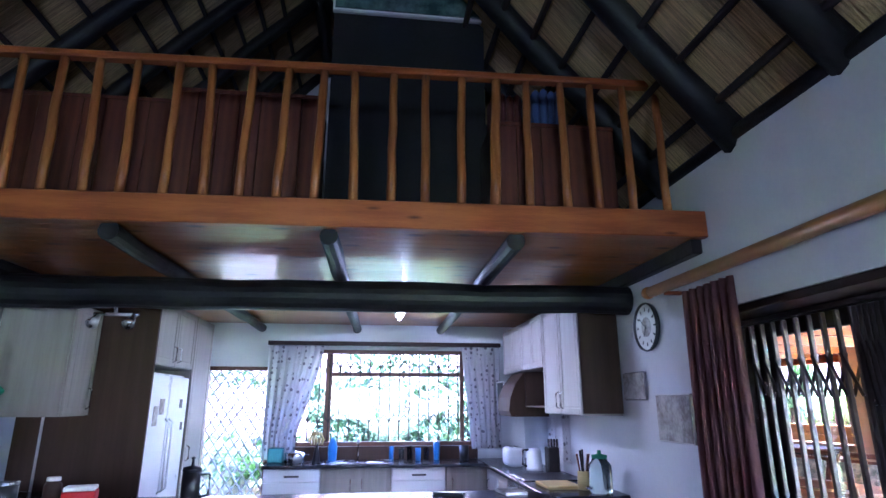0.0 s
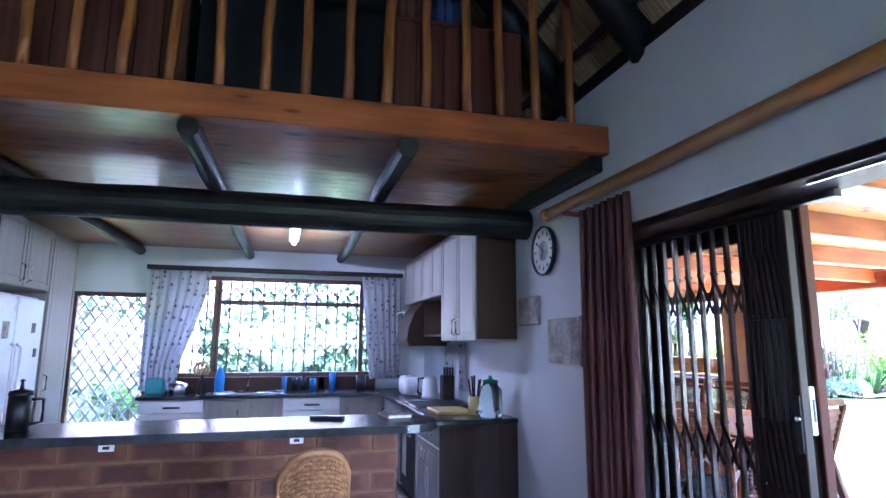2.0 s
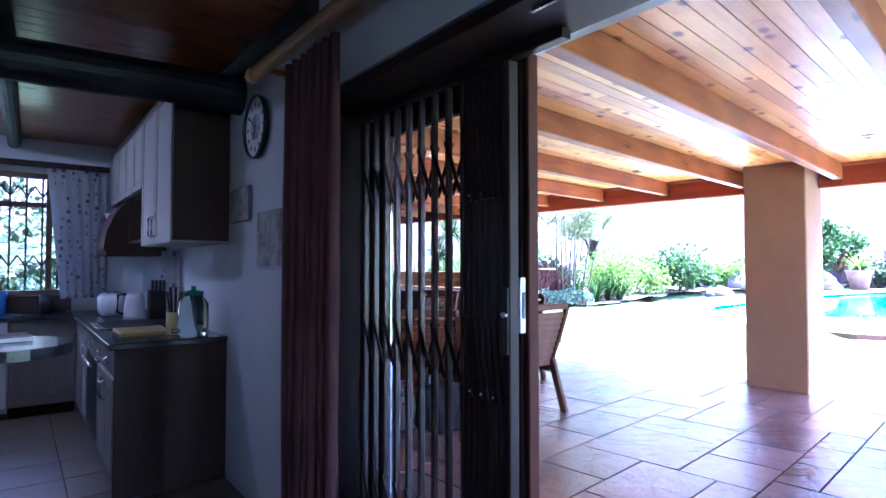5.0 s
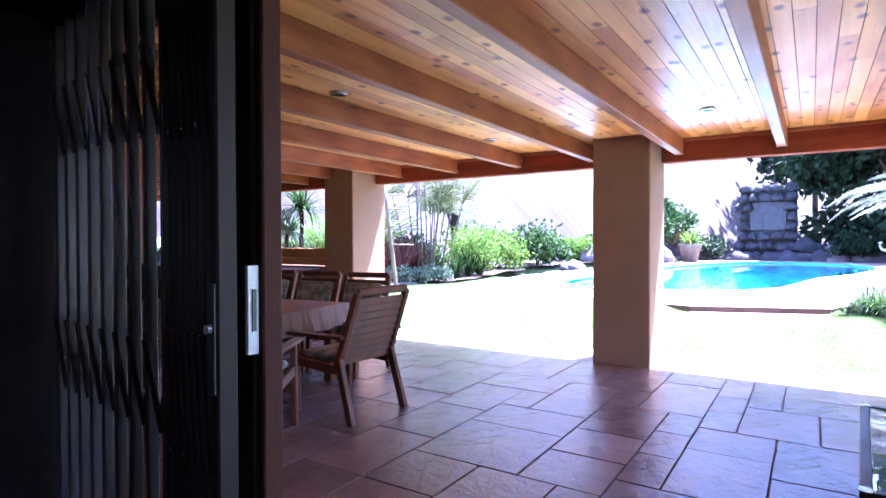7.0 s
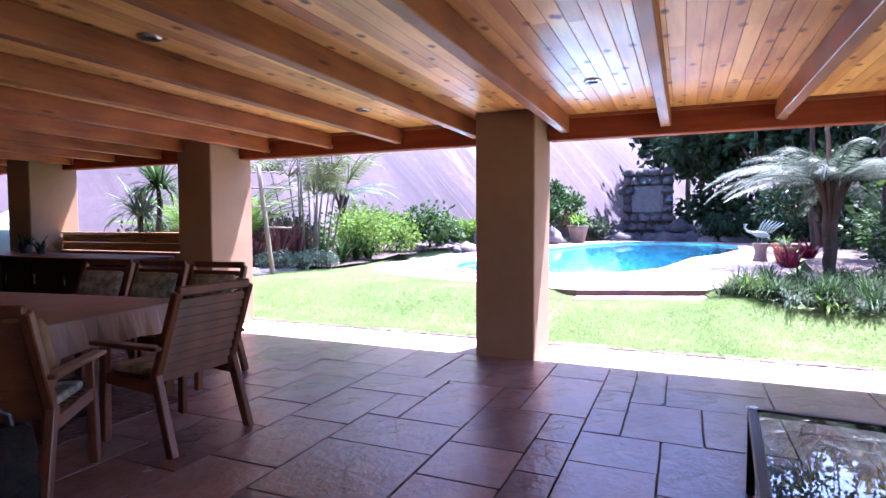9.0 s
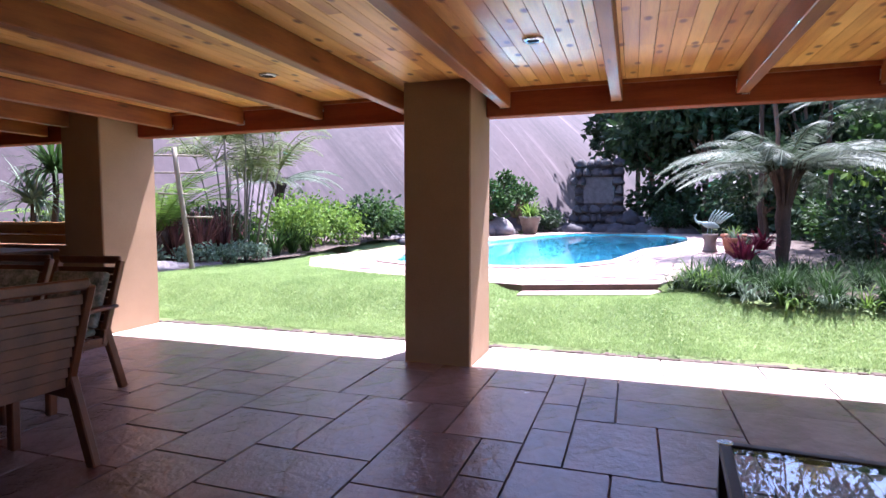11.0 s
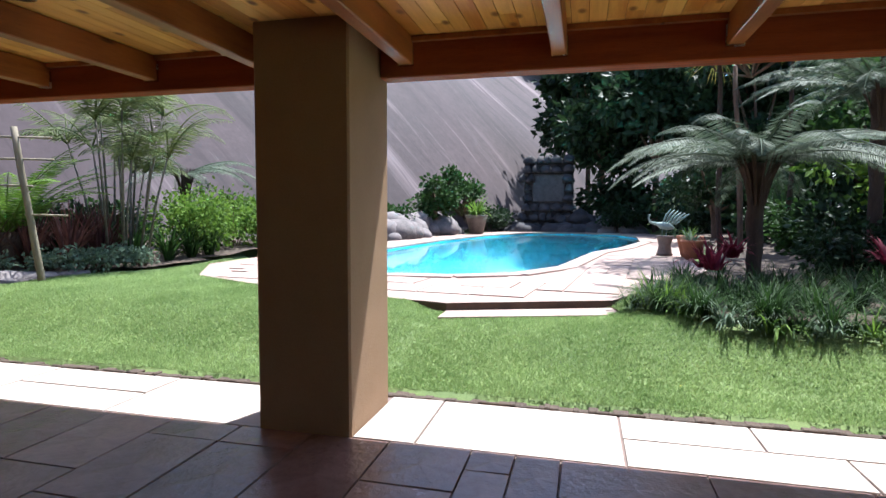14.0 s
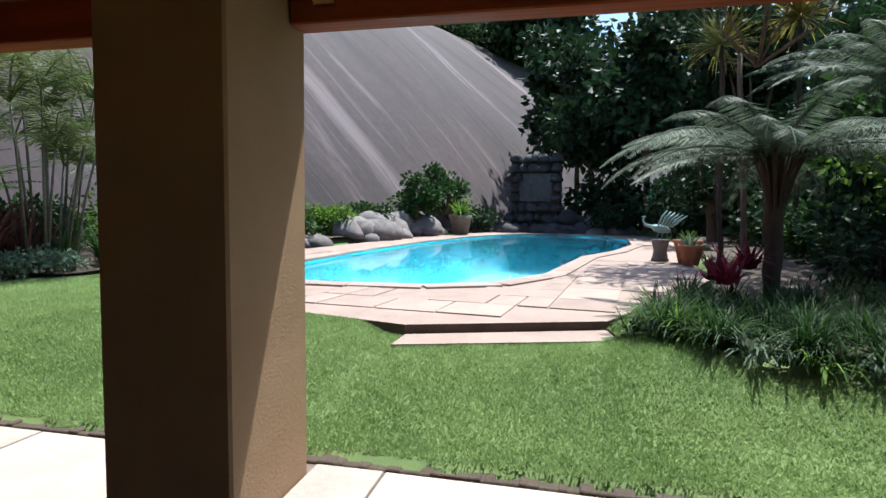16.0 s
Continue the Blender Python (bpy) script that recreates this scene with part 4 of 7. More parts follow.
for xa, xb, za, zb in ((-0.69, -0.34, 1.08, 2.15), (-0.26, 1.37, 1.08, 1.87), (-0.26, 1.37, 1.92, 2.15), (1.42, 1.51, 1.08, 2.15)):
    p = part("pane", box(xa, xb, YB + 0.058, YB + 0.062, za, zb), GLASS, win)
    p.visible_shadow = False
by = YB + 0.022
xs = [-0.66 + 0.125 * i for i in range(18)]
for x in xs:
    part("burglar_bar", box(x - 0.008, x + 0.008, by - 0.006, by + 0.006, WIN[2] + 0.055, WIN[3] - 0.052), GATE_METAL, win)
for zc in (1.36, 2.02):
    for xa, xb in zip(xs, xs[1:]):
        part("lattice_bar", bar((xa, by - 0.008, zc - 0.05), ((xa + xb) / 2, by - 0.008, zc + 0.05), 0.006, 0.015), GATE_METAL, win)
        part("lattice_bar", bar(((xa + xb) / 2, by - 0.008, zc + 0.05), (xb, by - 0.008, zc - 0.05), 0.006, 0.015), GATE_METAL, win)
shell("sill_kitchen_window", box(WIN[0], WIN[1], YB - 0.03, YB + 0.03, WIN[2] - 0.02, WIN[2] - 0.002, 0.003), BROWNWOOD, label="brown window sill", category="window sill")
shell("trim_pelmet", box(-1.04, 1.87, 7.60, 7.66, 2.235, 2.285, 0.004), DARK_FRAME, label="dark timber curtain pelmet", category="pelmet")
part("pelmet_bracket", box(-0.9, -0.86, 7.66, 7.798, 2.24, 2.28), DARK_FRAME, bpy.data.objects["trim_pelmet"])
part("pelmet_bracket", box(1.7, 1.74, 7.66, 7.798, 2.24, 2.28), DARK_FRAME, bpy.data.objects["trim_pelmet"])
e = thing("printed_curtain", "white cotton curtain printed with small dark motifs, drawn back", "curtain", "kitchen curtains")
part("drape", drape(-1.03, 7.64, -0.36, 7.64, 0.90, 2.235, 7, 0.022, 11, lambda f: (0.0, 1.0 - 0.42 * min(1, f * 1.25) ** 1.3)), VOILE, e, smooth=True)
e = thing("printed_curtain", "white cotton curtain printed with small dark motifs, hanging by the cabinets", "curtain", "kitchen curtains")
part("drape", drape(1.36, 7.64, 1.86, 7.64, 1.0, 2.235, 6, 0.022, 12, lambda f: (0.0 + 0.25 * f, 1.0)), VOILE, e, smooth=True)

# back door with its white diamond gate
kd = thing("door_2", "open back doorway closed by a white expanding diamond gate", "door", kind="structure")
part("jamb", box(KDOOR[0], KDOOR[0] + 0.05, YB + 0.02, YB + 0.1, 0, KDOOR[3] - 0.052), FR, kd)
part("jamb", box(KDOOR[1] - 0.05, KDOOR[1], YB + 0.02, YB + 0.1, 0, KDOOR[3] - 0.052), FR, kd)
part("head", box(KDOOR[0], KDOOR[1], YB + 0.02, YB + 0.1, KDOOR[3] - 0.05, KDOOR[3]), FR, kd)
dg = thing("diamond_gate", "white expanding diamond lattice gate across the back door", "gate")
step = 0.118
rows_ = 11
for i in range(-1, 7):
    xa = KDOOR[0] + 0.06 + step * i
    for j in range(rows_):
        za = 0.03 + 0.172 * j
        for sgn in (1, -1):
            p0 = Vector((xa, YB + 0.05 + sgn * 0.004, za))
            p1 = Vector((xa + sgn * step, YB + 0.05 + sgn * 0.004, za + 0.172))
            lo, hi = KDOOR[0] + 0.05, KDOOR[1] - 0.05
            if min(p0.x, p1.x) >= lo - 0.001 and max(p0.x, p1.x) <= hi + 0.001:
                part("lattice_bar", bar(p0, p1, 0.012, 0.02), WHITE_ENAMEL, dg)

# fridge wall
u = thing("fridge", "white side-by-side fridge freezer in a laminate surround", "fridge")
part("body", box(-2.3, -1.61, 5.42, 6.42, 0.05, 1.80, 0.01), WHITE_ENAMEL, u)
for ya, yb, hy in ((5.42, 5.90, 5.86), (5.905, 6.42, 5.95)):
    d = part("door", box(-1.608, -1.56, ya + 0.003, yb - 0.003, 0.08, 1.78, 0.012, seg=2), WHITE_ENAMEL, u)
    part("handle", tube([(-1.56, hy, 0.8), (-1.52, hy, 0.83), (-1.52, hy, 1.38), (-1.56, hy, 1.41)], 0.01, 8), WHITE_ENAMEL, d, smooth=True)
part("feet", box(-2.28, -1.62, 5.45, 6.39, 0.0, 0.049), BLACK_PLASTIC, u)
for ya, za, w, h in ((5.55, 1.36, 0.1, 0.16), (5.68, 1.45, 0.11, 0.13), (6.2, 1.5, 0.07, 0.08), (6.28, 1.3, 0.06, 0.07)):
    solid("fridge_magnet", box(-1.5595, -1.5555, ya, ya + w, za, za + h, 0.001), PICTURE_DIM if w > 0.08 else BLACK_PLASTIC, "small card held to the white fridge door", "fridge magnet", "fridge cards")
u = thing("tall_cabinet", "tall brown and grey laminate surround over the fridge", "cabinet")
part("side_panel", box(-2.3, -1.54, 5.375, 5.405, 0.0, 2.40, 0.002), BROWNWOOD, u, "brown wood side panel")
part("body", box(-2.3, -1.58, 5.41, 7.1, 1.86, 2.40), GREYWOOD, u)
cabinet_door(u, -1.578, 5.41, 5.92, 1.86, 2.40, 0, GREYWOOD, (5.86, 1.9, 2.04), axis="X")
cabinet_door(u, -1.578, 5.925, 6.45, 1.86, 2.40, 0, GREYWOOD, (5.985, 1.9, 2.04), axis="X")
part("larder_body", box(-2.3, -1.58, 6.46, 7.1, 0.0, 1.855), GREYWOOD, u)
cabinet_door(u, -1.578, 6.47, 7.1, 0.1, 2.40, 0, GREYWOOD, (6.55, 1.0, 1.14), axis="X")
u = thing("wall_cabinet", "grey laminate wall cabinet near the bar", "cabinet", "wall cabinets")
part("body", box(-2.5, -2.0, 4.95, 5.36, 1.45, 2.27), GREYWOOD, u)
cabinet_door(u, -1.998, 4.955, 5.355, 1.45, 2.27, 0, GREYWOOD, (5.29, 1.5, 1.66), axis="X")
part("back_panel", box(-2.5, -2.32, 5.362, 5.374, 0.9, 2.27), BROWNWOOD, u)
u = thing("side_counter", "white painted side cupboard with black top by the bar", "cabinet")
part("body", box(-2.6, -1.95, 4.45, 5.36, 0.0, 0.86), WHITE_ENAMEL, u)
part("top", box(-2.6, -1.92, 4.42, 5.36, 0.862, 0.90, 0.004), GRANITE, u)

# track of spot lamps on the beam
sp = thing("spot_lamp_bar", "small chrome spot lamp bar under the black beam", "lamp")
part("bar", tube([(-1.75, 4.7, 2.16), (-1.45, 4.7, 2.16)], 0.012, 8), STEEL, sp, smooth=True)
for x in (-1.72, -1.48):
    part("spot", tube([(x, 4.7, 2.15), (x, 4.66, 2.11), (x, 4.62, 2.08)], [0.018, 0.03, 0.042], 12), STEEL, sp, smooth=True)
part("stem", tube([(-1.6, 4.7, 2.16), (-1.6, 4.66, 2.22)], 0.012, 8), STEEL, sp)

# brick bar counter
BAR_F, BAR_B, BAR_R, BAR_L = 3.93, 4.2, 1.10, -2.9
bar_wall = thing("bar_counter", "dark red clinker brick bar with black stone top", "bar counter")
part("core", box(BAR_L, BAR_R - 0.012, BAR_F + 0.012, BAR_B - 0.012, 0, 0.955), MORTAR, bar_wall, "tan mortar")
outline = [(BAR_L - 0.1, 4.30), (BAR_L - 0.1, 3.78)] + [(BAR_R + 0.02 + 0.22 * math.sin(k * math.pi / 10), 4.04 - 0.26 * math.cos(k * math.pi / 10)) for k in range(11)]
bm = slab(outline, 0.958, 1.0)
part("worktop", bm, GRANITE, bar_wall, "black stone bar top")


def bottle(name, at, prof, mat_, label, cap=None):
    e = thing(name, label, name.split("_")[-1], m=Matrix.Translation(at))
    part("body", lathe(prof, 14), mat_, e, smooth=True)
    if cap:
        r, z0, z1, cm = cap
        part("cap", lathe([(0, z0), (r, z0), (r, z1), (0, z1)], 14), cm, e, smooth=False)
    return e


WT = BZ + 0.0355
# things on the worktops
e = thing("drink_dispenser", "green glass drink dispenser jar with tap and lid", "jar", m=pose(2.03, 4.95, WT))
part("jar", lathe([(0, 0), (0.085, 0), (0.09, 0.02), (0.09, 0.2), (0.06, 0.24), (0.055, 0.25)], 20), GLASS_GREEN, e, smooth=True)
part("lid", lathe([(0.0, 0.25), (0.06, 0.25), (0.06, 0.275), (0.015, 0.285), (0.015, 0.31), (0, 0.31)], 18), GREEN_CLOTH, e, "green lid", smooth=True)
part("tap", tube([(-0.085, -0.03, 0.04), (-0.13, -0.04, 0.04)], 0.012, 8), STEEL, e, smooth=True)
e = thing("utensil_jar", "brown utensil jar with dark wooden spoons and sticks", "jar", m=pose(1.96, 5.12, WT))
part("jar", lathe([(0, 0), (0.05, 0), (0.055, 0.06), (0.05, 0.14), (0.042, 0.14), (0.04, 0.02), (0, 0.02)], 16), YELLOW, e, smooth=True)
for k in range(5):
    a = k * 1.3
    part("utensil", tube([(0.015 * math.cos(a), 0.015 * math.sin(a), 0.03), (0.05 * math.cos(a), 0.05 * math.sin(a), 0.27 + 0.03 * (k % 2))], [0.006, 0.009], 7), BATTEN if k % 2 else TEAK, e, smooth=True)
solid("chopping_board", box(1.66, 1.95, 5.12, 5.5, WT, WT + 0.025, 0.006), YELLOW, "pale yellow chopping board on the black worktop", "chopping board")
e = thing("electric_kettle", "white electric kettle with black handle", "kettle", m=pose(1.93, 6.45, WT))
part("body", lathe([(0, 0), (0.085, 0), (0.085, 0.03), (0.07, 0.18), (0.06, 0.21), (0, 0.22)], 20), WHITE_ENAMEL, e, smooth=True)
part("handle", tube([(-0.06, 0, 0.2), (-0.12, 0, 0.2), (-0.125, 0, 0.06), (-0.08, 0, 0.04)], 0.012, 8), BLACK_PLASTIC, e, smooth=True)
e = thing("toaster", "rounded white two-slot toaster on the worktop", "toaster")
part("body", box(1.72, 1.92, 6.75, 7.05, WT, WT + 0.2, 0.05, seg=3), WHITE_ENAMEL, e, smooth=True)
part("slot", box(1.78, 1.80, 6.8, 7.0, WT + 0.2005, WT + 0.203), BLACK_PLASTIC, e)
part("slot", box(1.84, 1.86, 6.8, 7.0, WT + 0.2005, WT + 0.203), BLACK_PLASTIC, e)
e = thing("knife_block", "dark wooden knife block", "knife block")
part("block", box(2.0, 2.12, 6.2, 6.32, WT, WT + 0.24, 0.01), BATTEN, e)
for k in range(4):
    part("knife_handle", box(2.015 + 0.028 * k, 2.033 + 0.028 * k, 6.22, 6.245, WT + 0.241, WT + 0.32, 0.004), BLACK_PLASTIC, e)
for x, y, h, r, mm, lab in ((0.62, 7.65, 0.14, 0.035, GLASS, "clear drinking glass by the sink"), (0.72, 7.66, 0.16, 0.035, GLASS, "clear drinking glass by the sink"), (0.82, 7.62, 0.14, 0.036, BLUE_PLASTIC, "blue plastic tumbler by the sink"),
                           (0.92, 7.65, 0.15, 0.035, GLASS, "clear drinking glass by the sink"), (1.05, 7.66, 0.2, 0.04, BLUE_PLASTIC, "blue plastic beaker by the sink"), (0.50, 7.68, 0.16, 0.03, BLUE_PLASTIC, "blue plastic bottle by the sink"), (1.38, 7.6, 0.17, 0.06, BLACK_PLASTIC, "black jar in the corner")):
    bottle("drinking_glass" if mm is GLASS else "plastic_tumbler", (x, y, WT + 0.001), [(0, 0), (r * 0.85, 0), (r, h), (r * 0.9, h), (r * 0.76, 0.01), (0, 0.01)], mm, lab)
bottle("detergent_bottle", (-0.20, 7.62, WT + 0.007), [(0, 0), (0.05, 0), (0.055, 0.16), (0.03, 0.24), (0.015, 0.27), (0, 0.27)], BLUE_PLASTIC, "blue detergent bottle beside the sink", (0.016, 0.271, 0.3, WHITE_ENAMEL))
e = thing("bunch_of_bananas", "yellow bananas hanging on a dark stand", "fruit", m=pose(-0.38, 7.55, WT))
part("stand", tube([(0, 0, 0), (0, 0.03, 0.2), (0, 0.01, 0.34), (0, -0.04, 0.36)], [0.05, 0.012, 0.01, 0.008], 10), BLACK_PLASTIC, e, smooth=True)
for k in range(5):
    a = k * 0.5 - 1
    part("banana", tube([(0, -0.04, 0.35), (0.05 * a, -0.06, 0.32), (0.075 * a, -0.08, 0.26), (0.06 * a, -0.07, 0.2)], [0.006, 0.018, 0.02, 0.008], 8), YELLOW, e, smooth=True)
e = thing("cooking_pot", "steel cooking pot with lid on the worktop", "pot", m=pose(-0.62, 7.5, WT))
part("pot", lathe([(0, 0), (0.11, 0), (0.115, 0.11), (0.108, 0.11), (0.1, 0.012), (0, 0.012)], 24), STEEL, e, smooth=True)
part("lid", lathe([(0, 0.135), (0.02, 0.132), (0.06, 0.122), (0.112, 0.112), (0.0, 0.111)], 24), STEEL, e, smooth=True)
part("handle", tube([(0.11, 0, 0.08), (0.15, 0.0, 0.085), (0.15, 0.03, 0.085)], 0.007, 6), BLACK_PLASTIC, e)
solid("storage_box", box(-0.93, -0.76, 7.5, 7.7, WT, WT + 0.16, 0.012), surface("teal_box", (0.05, 0.25, 0.3), (0.1, 0.4, 0.45), 0.5, 5, 40, 0.03), "teal plastic storage box by the doorway", "box")
# lifted cloth, oven towel
solid("tea_towel", drape(1.535, 5.72, 1.535, 5.9, 0.3, 0.655, 3, 0.008, 21), PAPER, "white tea towel hung on the oven handle", "towel", smooth=True)

for y0_, y1_, z0_ in ((5.98, 6.24, 0.98), (6.42, 6.72, 0.9)):
    solid("tea_towel", drape(2.17, y0_, 2.17, y1_, z0_, 1.44, 3, 0.012, 23), VOILE, "pale printed cloth hung on the wall beside the hob", "towel", smooth=True)
# things on the bar
e = thing("french_press", "black french press coffee maker on the bar", "coffee maker", m=pose(-0.78, 4.05, 1.0005))
part("beaker", lathe([(0, 0), (0.05, 0), (0.05, 0.17), (0, 0.17)], 18), BLACK_PLASTIC, e, smooth=True)
part("lid", lathe([(0, 0.171), (0.054, 0.171), (0.05, 0.19), (0.01, 0.2), (0.006, 0.235), (0.014, 0.24), (0, 0.25)], 18), BLACK_PLASTIC, e, smooth=True)
part("handle", tube([(0.05, 0, 0.15), (0.1, 0, 0.15), (0.1, 0, 0.04), (0.05, 0, 0.03)], 0.009, 8), BLACK_PLASTIC, e, smooth=True)
e = thing("remote_control", "black remote control lying on the bar", "remote control", m=pose(0.72, 4.12, 1.0005, 0, 0, -25))
part("body", box(-0.1, 0.1, -0.022, 0.022, 0, 0.018, 0.005), BLACK_PLASTIC, e)
for k in range(4):
    part("button", box(-0.07 + 0.035 * k, -0.055 + 0.035 * k, -0.008, 0.008, 0.0185, 0.0205), STEEL, e)
e = thing("paperback", "pale paperback lying on the bar end", "book", m=pose(1.12, 4.16, 1.0005, 0, 0, 8))
part("pages", box(-0.07, 0.07, -0.1, 0.1, 0.002, 0.018), PAPER, e)
part("cover", box(-0.072, 0.072, -0.102, 0.102, 0.0182, 0.02), PICTURE_DIM, e)
for x in (-0.35, 0.55):
    e = thing("socket_plate", "white electric socket plate under the bar top", "socket", "bar sockets")
    part("plate", box(x - 0.035, x + 0.035, BAR_F - 0.006, BAR_F + 0.004, 0.905, 0.94, 0.003), WHITE_ENAMEL, e)
    part("outlet", box(x - 0.015, x + 0.015, BAR_F - 0.0085, BAR_F - 0.0065, 0.915, 0.93), BLACK_PLASTIC, e)
# clutter at the far end of the bar
e = thing("paper_stack", "loose papers and a red card on the bar", "papers", m=pose(-1.35, 4.0, 1.0005))
for k in range(3):
    part("sheet", box(-0.15, 0.15, -0.1, 0.1, 0.004 * k, 0.004 * k + 0.003), PAPER, e, m=pose(0.03 * k, 0, 0.0, 0, 0, 12 * k))
bottle("sauce_jar", (-1.55, 4.12, 1.0005), [(0, 0), (0.045, 0), (0.045, 0.1), (0.03, 0.12), (0, 0.12)], BROWNWOOD, "brown glass jar with pale lid on the bar", (0.036, 0.121, 0.14, PAPER))
e = thing("food_carton", "small red and white food carton lying on the bar", "carton", m=pose(-1.42, 4.17, 1.0005, 0, 0, 14))
part("box", box(-0.085, 0.085, -0.06, 0.06, 0, 0.06, 0.004), RED_CLOTH, e)
part("flap", box(-0.08, 0.08, -0.055, 0.055, 0.0605, 0.085, 0.004), PAPER, e, "white flap")
bottle("coffee_tin", (-1.72, 3.98, 1.0005), [(0, 0), (0.06, 0), (0.06, 0.12), (0, 0.12)], BLACK_PLASTIC, "dark coffee tin on the bar", (0.061, 0.1205, 0.135, STEEL))
# festive hanging and frame on the west side
e = thing("christmas_stocking", "red felt stocking with white cuff hanging on a hook", "stocking", m=pose(-2.30, 4.40, 1.62))
part("foot", tube([(0, 0, 0.2), (0, 0, 0.08), (0.05, 0, 0.02), (0.16, 0, 0.0)], [0.05, 0.05, 0.055, 0.035], 10), RED_CLOTH, e, smooth=True)
part("toe", tube([(0.16, 0, 0.0), (0.2, 0, 0.0), (0.23, 0, 0.0)], [0.036, 0.034, 0.012], 10), GREEN_CLOTH, e, "green toe", smooth=True)
part("cuff", tube([(0, 0, 0.2), (0, 0, 0.28)], 0.06, 12), PAPER, e, "white cuff", smooth=True)
e = thing("framed_sign", "green framed picture leaning at the side wall", "picture")
part("frame", box(-2.62, -2.22, 4.36, 4.385, 1.2, 1.6, 0.006), GREEN_CLOTH, e)
part("print", box(-2.58, -2.26, 4.355, 4.359, 1.24, 1.56), YELLOW, e)


# ---- wicker chair at the bar ----
def wicker_chair(m):
    e = thing("wicker_chair", "tan woven wicker armchair drawn up to the brick bar", "chair", m=m)
    bm = bmesh.new()
    n, rows = 17, 26

    def at(u, f, d=0.0):
        a = (u - 0.5) * 1.5
        r = 0.3 + d
        top = 0.93 - 0.10 * abs(2 * u - 1) ** 2.6
        z = 0.48 + (top - 0.48) * f
        return Vector((r * math.sin(a) * 0.92, -r * math.cos(a) + 0.12 - 0.05 * f, z))
    for i in range(n):
        u_ = i / (n - 1)
        tube([at(u_, k / 6) for k in range(7)], 0.006, 5, bm)
    for j in range(rows):
        f = (j + 0.5) / rows
        pts = [at(i / ((n - 1) * 2), f, 0.011 * (1 if (i // 2 + j) % 2 else -1) if i % 2 == 0 else 0.0) for i in range((n - 1) * 2 + 1)]
        tube(pts, 0.0085, 5, bm)
    part("backrest", bm, WICKER, e, smooth=True)
    part("back_rim", tube([at(0, k / 5) for k in range(6)] + [at(i / 12, 1.0) for i in range(1, 12)] + [at(1, 1 - k / 5) for k in range(6)], 0.017, 8), WICKER, e, smooth=True)
    bm = bmesh.new()
    for i in range(20):
        tube([(-0.25 + 0.026 * i, -0.14, 0.45 + 0.008 * (i % 2)), (-0.25 + 0.026 * i, 0.3, 0.45 + 0.008 * (i % 2))], 0.011, 5, bm)
    part("seat", bm, WICKER, e, smooth=True)
    part("seat_rim", tube([(-0.27, -0.16, 0.45), (-0.27, 0.31, 0.45), (0.27, 0.31, 0.45), (0.27, -0.16, 0.45), (-0.27, -0.16, 0.45)], 0.018, 8), WICKER, e, smooth=True)
    for x, y in ((-0.25, -0.15), (0.25, -0.15), (-0.25, 0.29), (0.25, 0.29)):
        part("leg", tube([(x, y, 0.45), (x * 1.05, y * 1.05, 0.0)], 0.018, 8), WICKER, e, smooth=True)
    return e


chair_w = wicker_chair(pose(0.59, 3.42, 0, 0, 0, 8) @ Matrix.Diagonal((0.78, 0.9, 1.06, 1)))


# ---- the veranda, in its own slightly turned frame ----
VER = pose(7.64, 3.54, 0, 0, 0, 6.5)
CEIL = 2.41


def ver_shell(name, bm, mat_, label, category):
    return shell(name, bm, mat_, VER, label, category)


for i, (v0, v1) in enumerate(((0.0, 0.60), (4.07, 4.63), (7.61, 8.15), (-4.05, -3.45))):
    bm = box(0.0, 0.65 if i == 0 else 0.72, v0, v1, -0.05, CEIL + 0.06, 0.012)
    bmesh.ops.subdivide_edges(bm, edges=[e for e in bm.edges if abs(e.verts[0].co.z - e.verts[1].co.z) > 1], cuts=6)
    for v in bm.verts:
        k = noise.noise(v.co * 1.7 + Vector((i * 7, 0, 0))) * 0.006
        v.co.x += k
        v.co.y += k
    ver_shell("pillar", bm, PLASTER_OUT, "square tan plastered veranda pillar", "pillar")

# boards of the ceiling run with the rafters
bm = bmesh.new()
rnd = random.Random(17)
vv = -6.2
while vv < 10.5:
    w = 0.098
    u0 = -6.6 + rnd.uniform(-0.4, 0)
    while u0 < 0.86:
        u1 = min(u0 + rnd.uniform(1.0, 2.4), 0.86)
        box(u0 + 0.001, u1 - 0.001, vv + 0.002, vv + w - 0.002, CEIL, CEIL + 0.016, 0.0, bm)
        u0 = u1
    vv += w
keep = pose(7.64, 3.54, 0, 0, 0, 6.5)


def house_side(v):
    """Where the veranda's own axis meets the house wall, at v along it."""
    return -((7.64 - (WX2 + 0.01)) - math.sin(radians(6.5)) * v) / math.cos(radians(6.5))


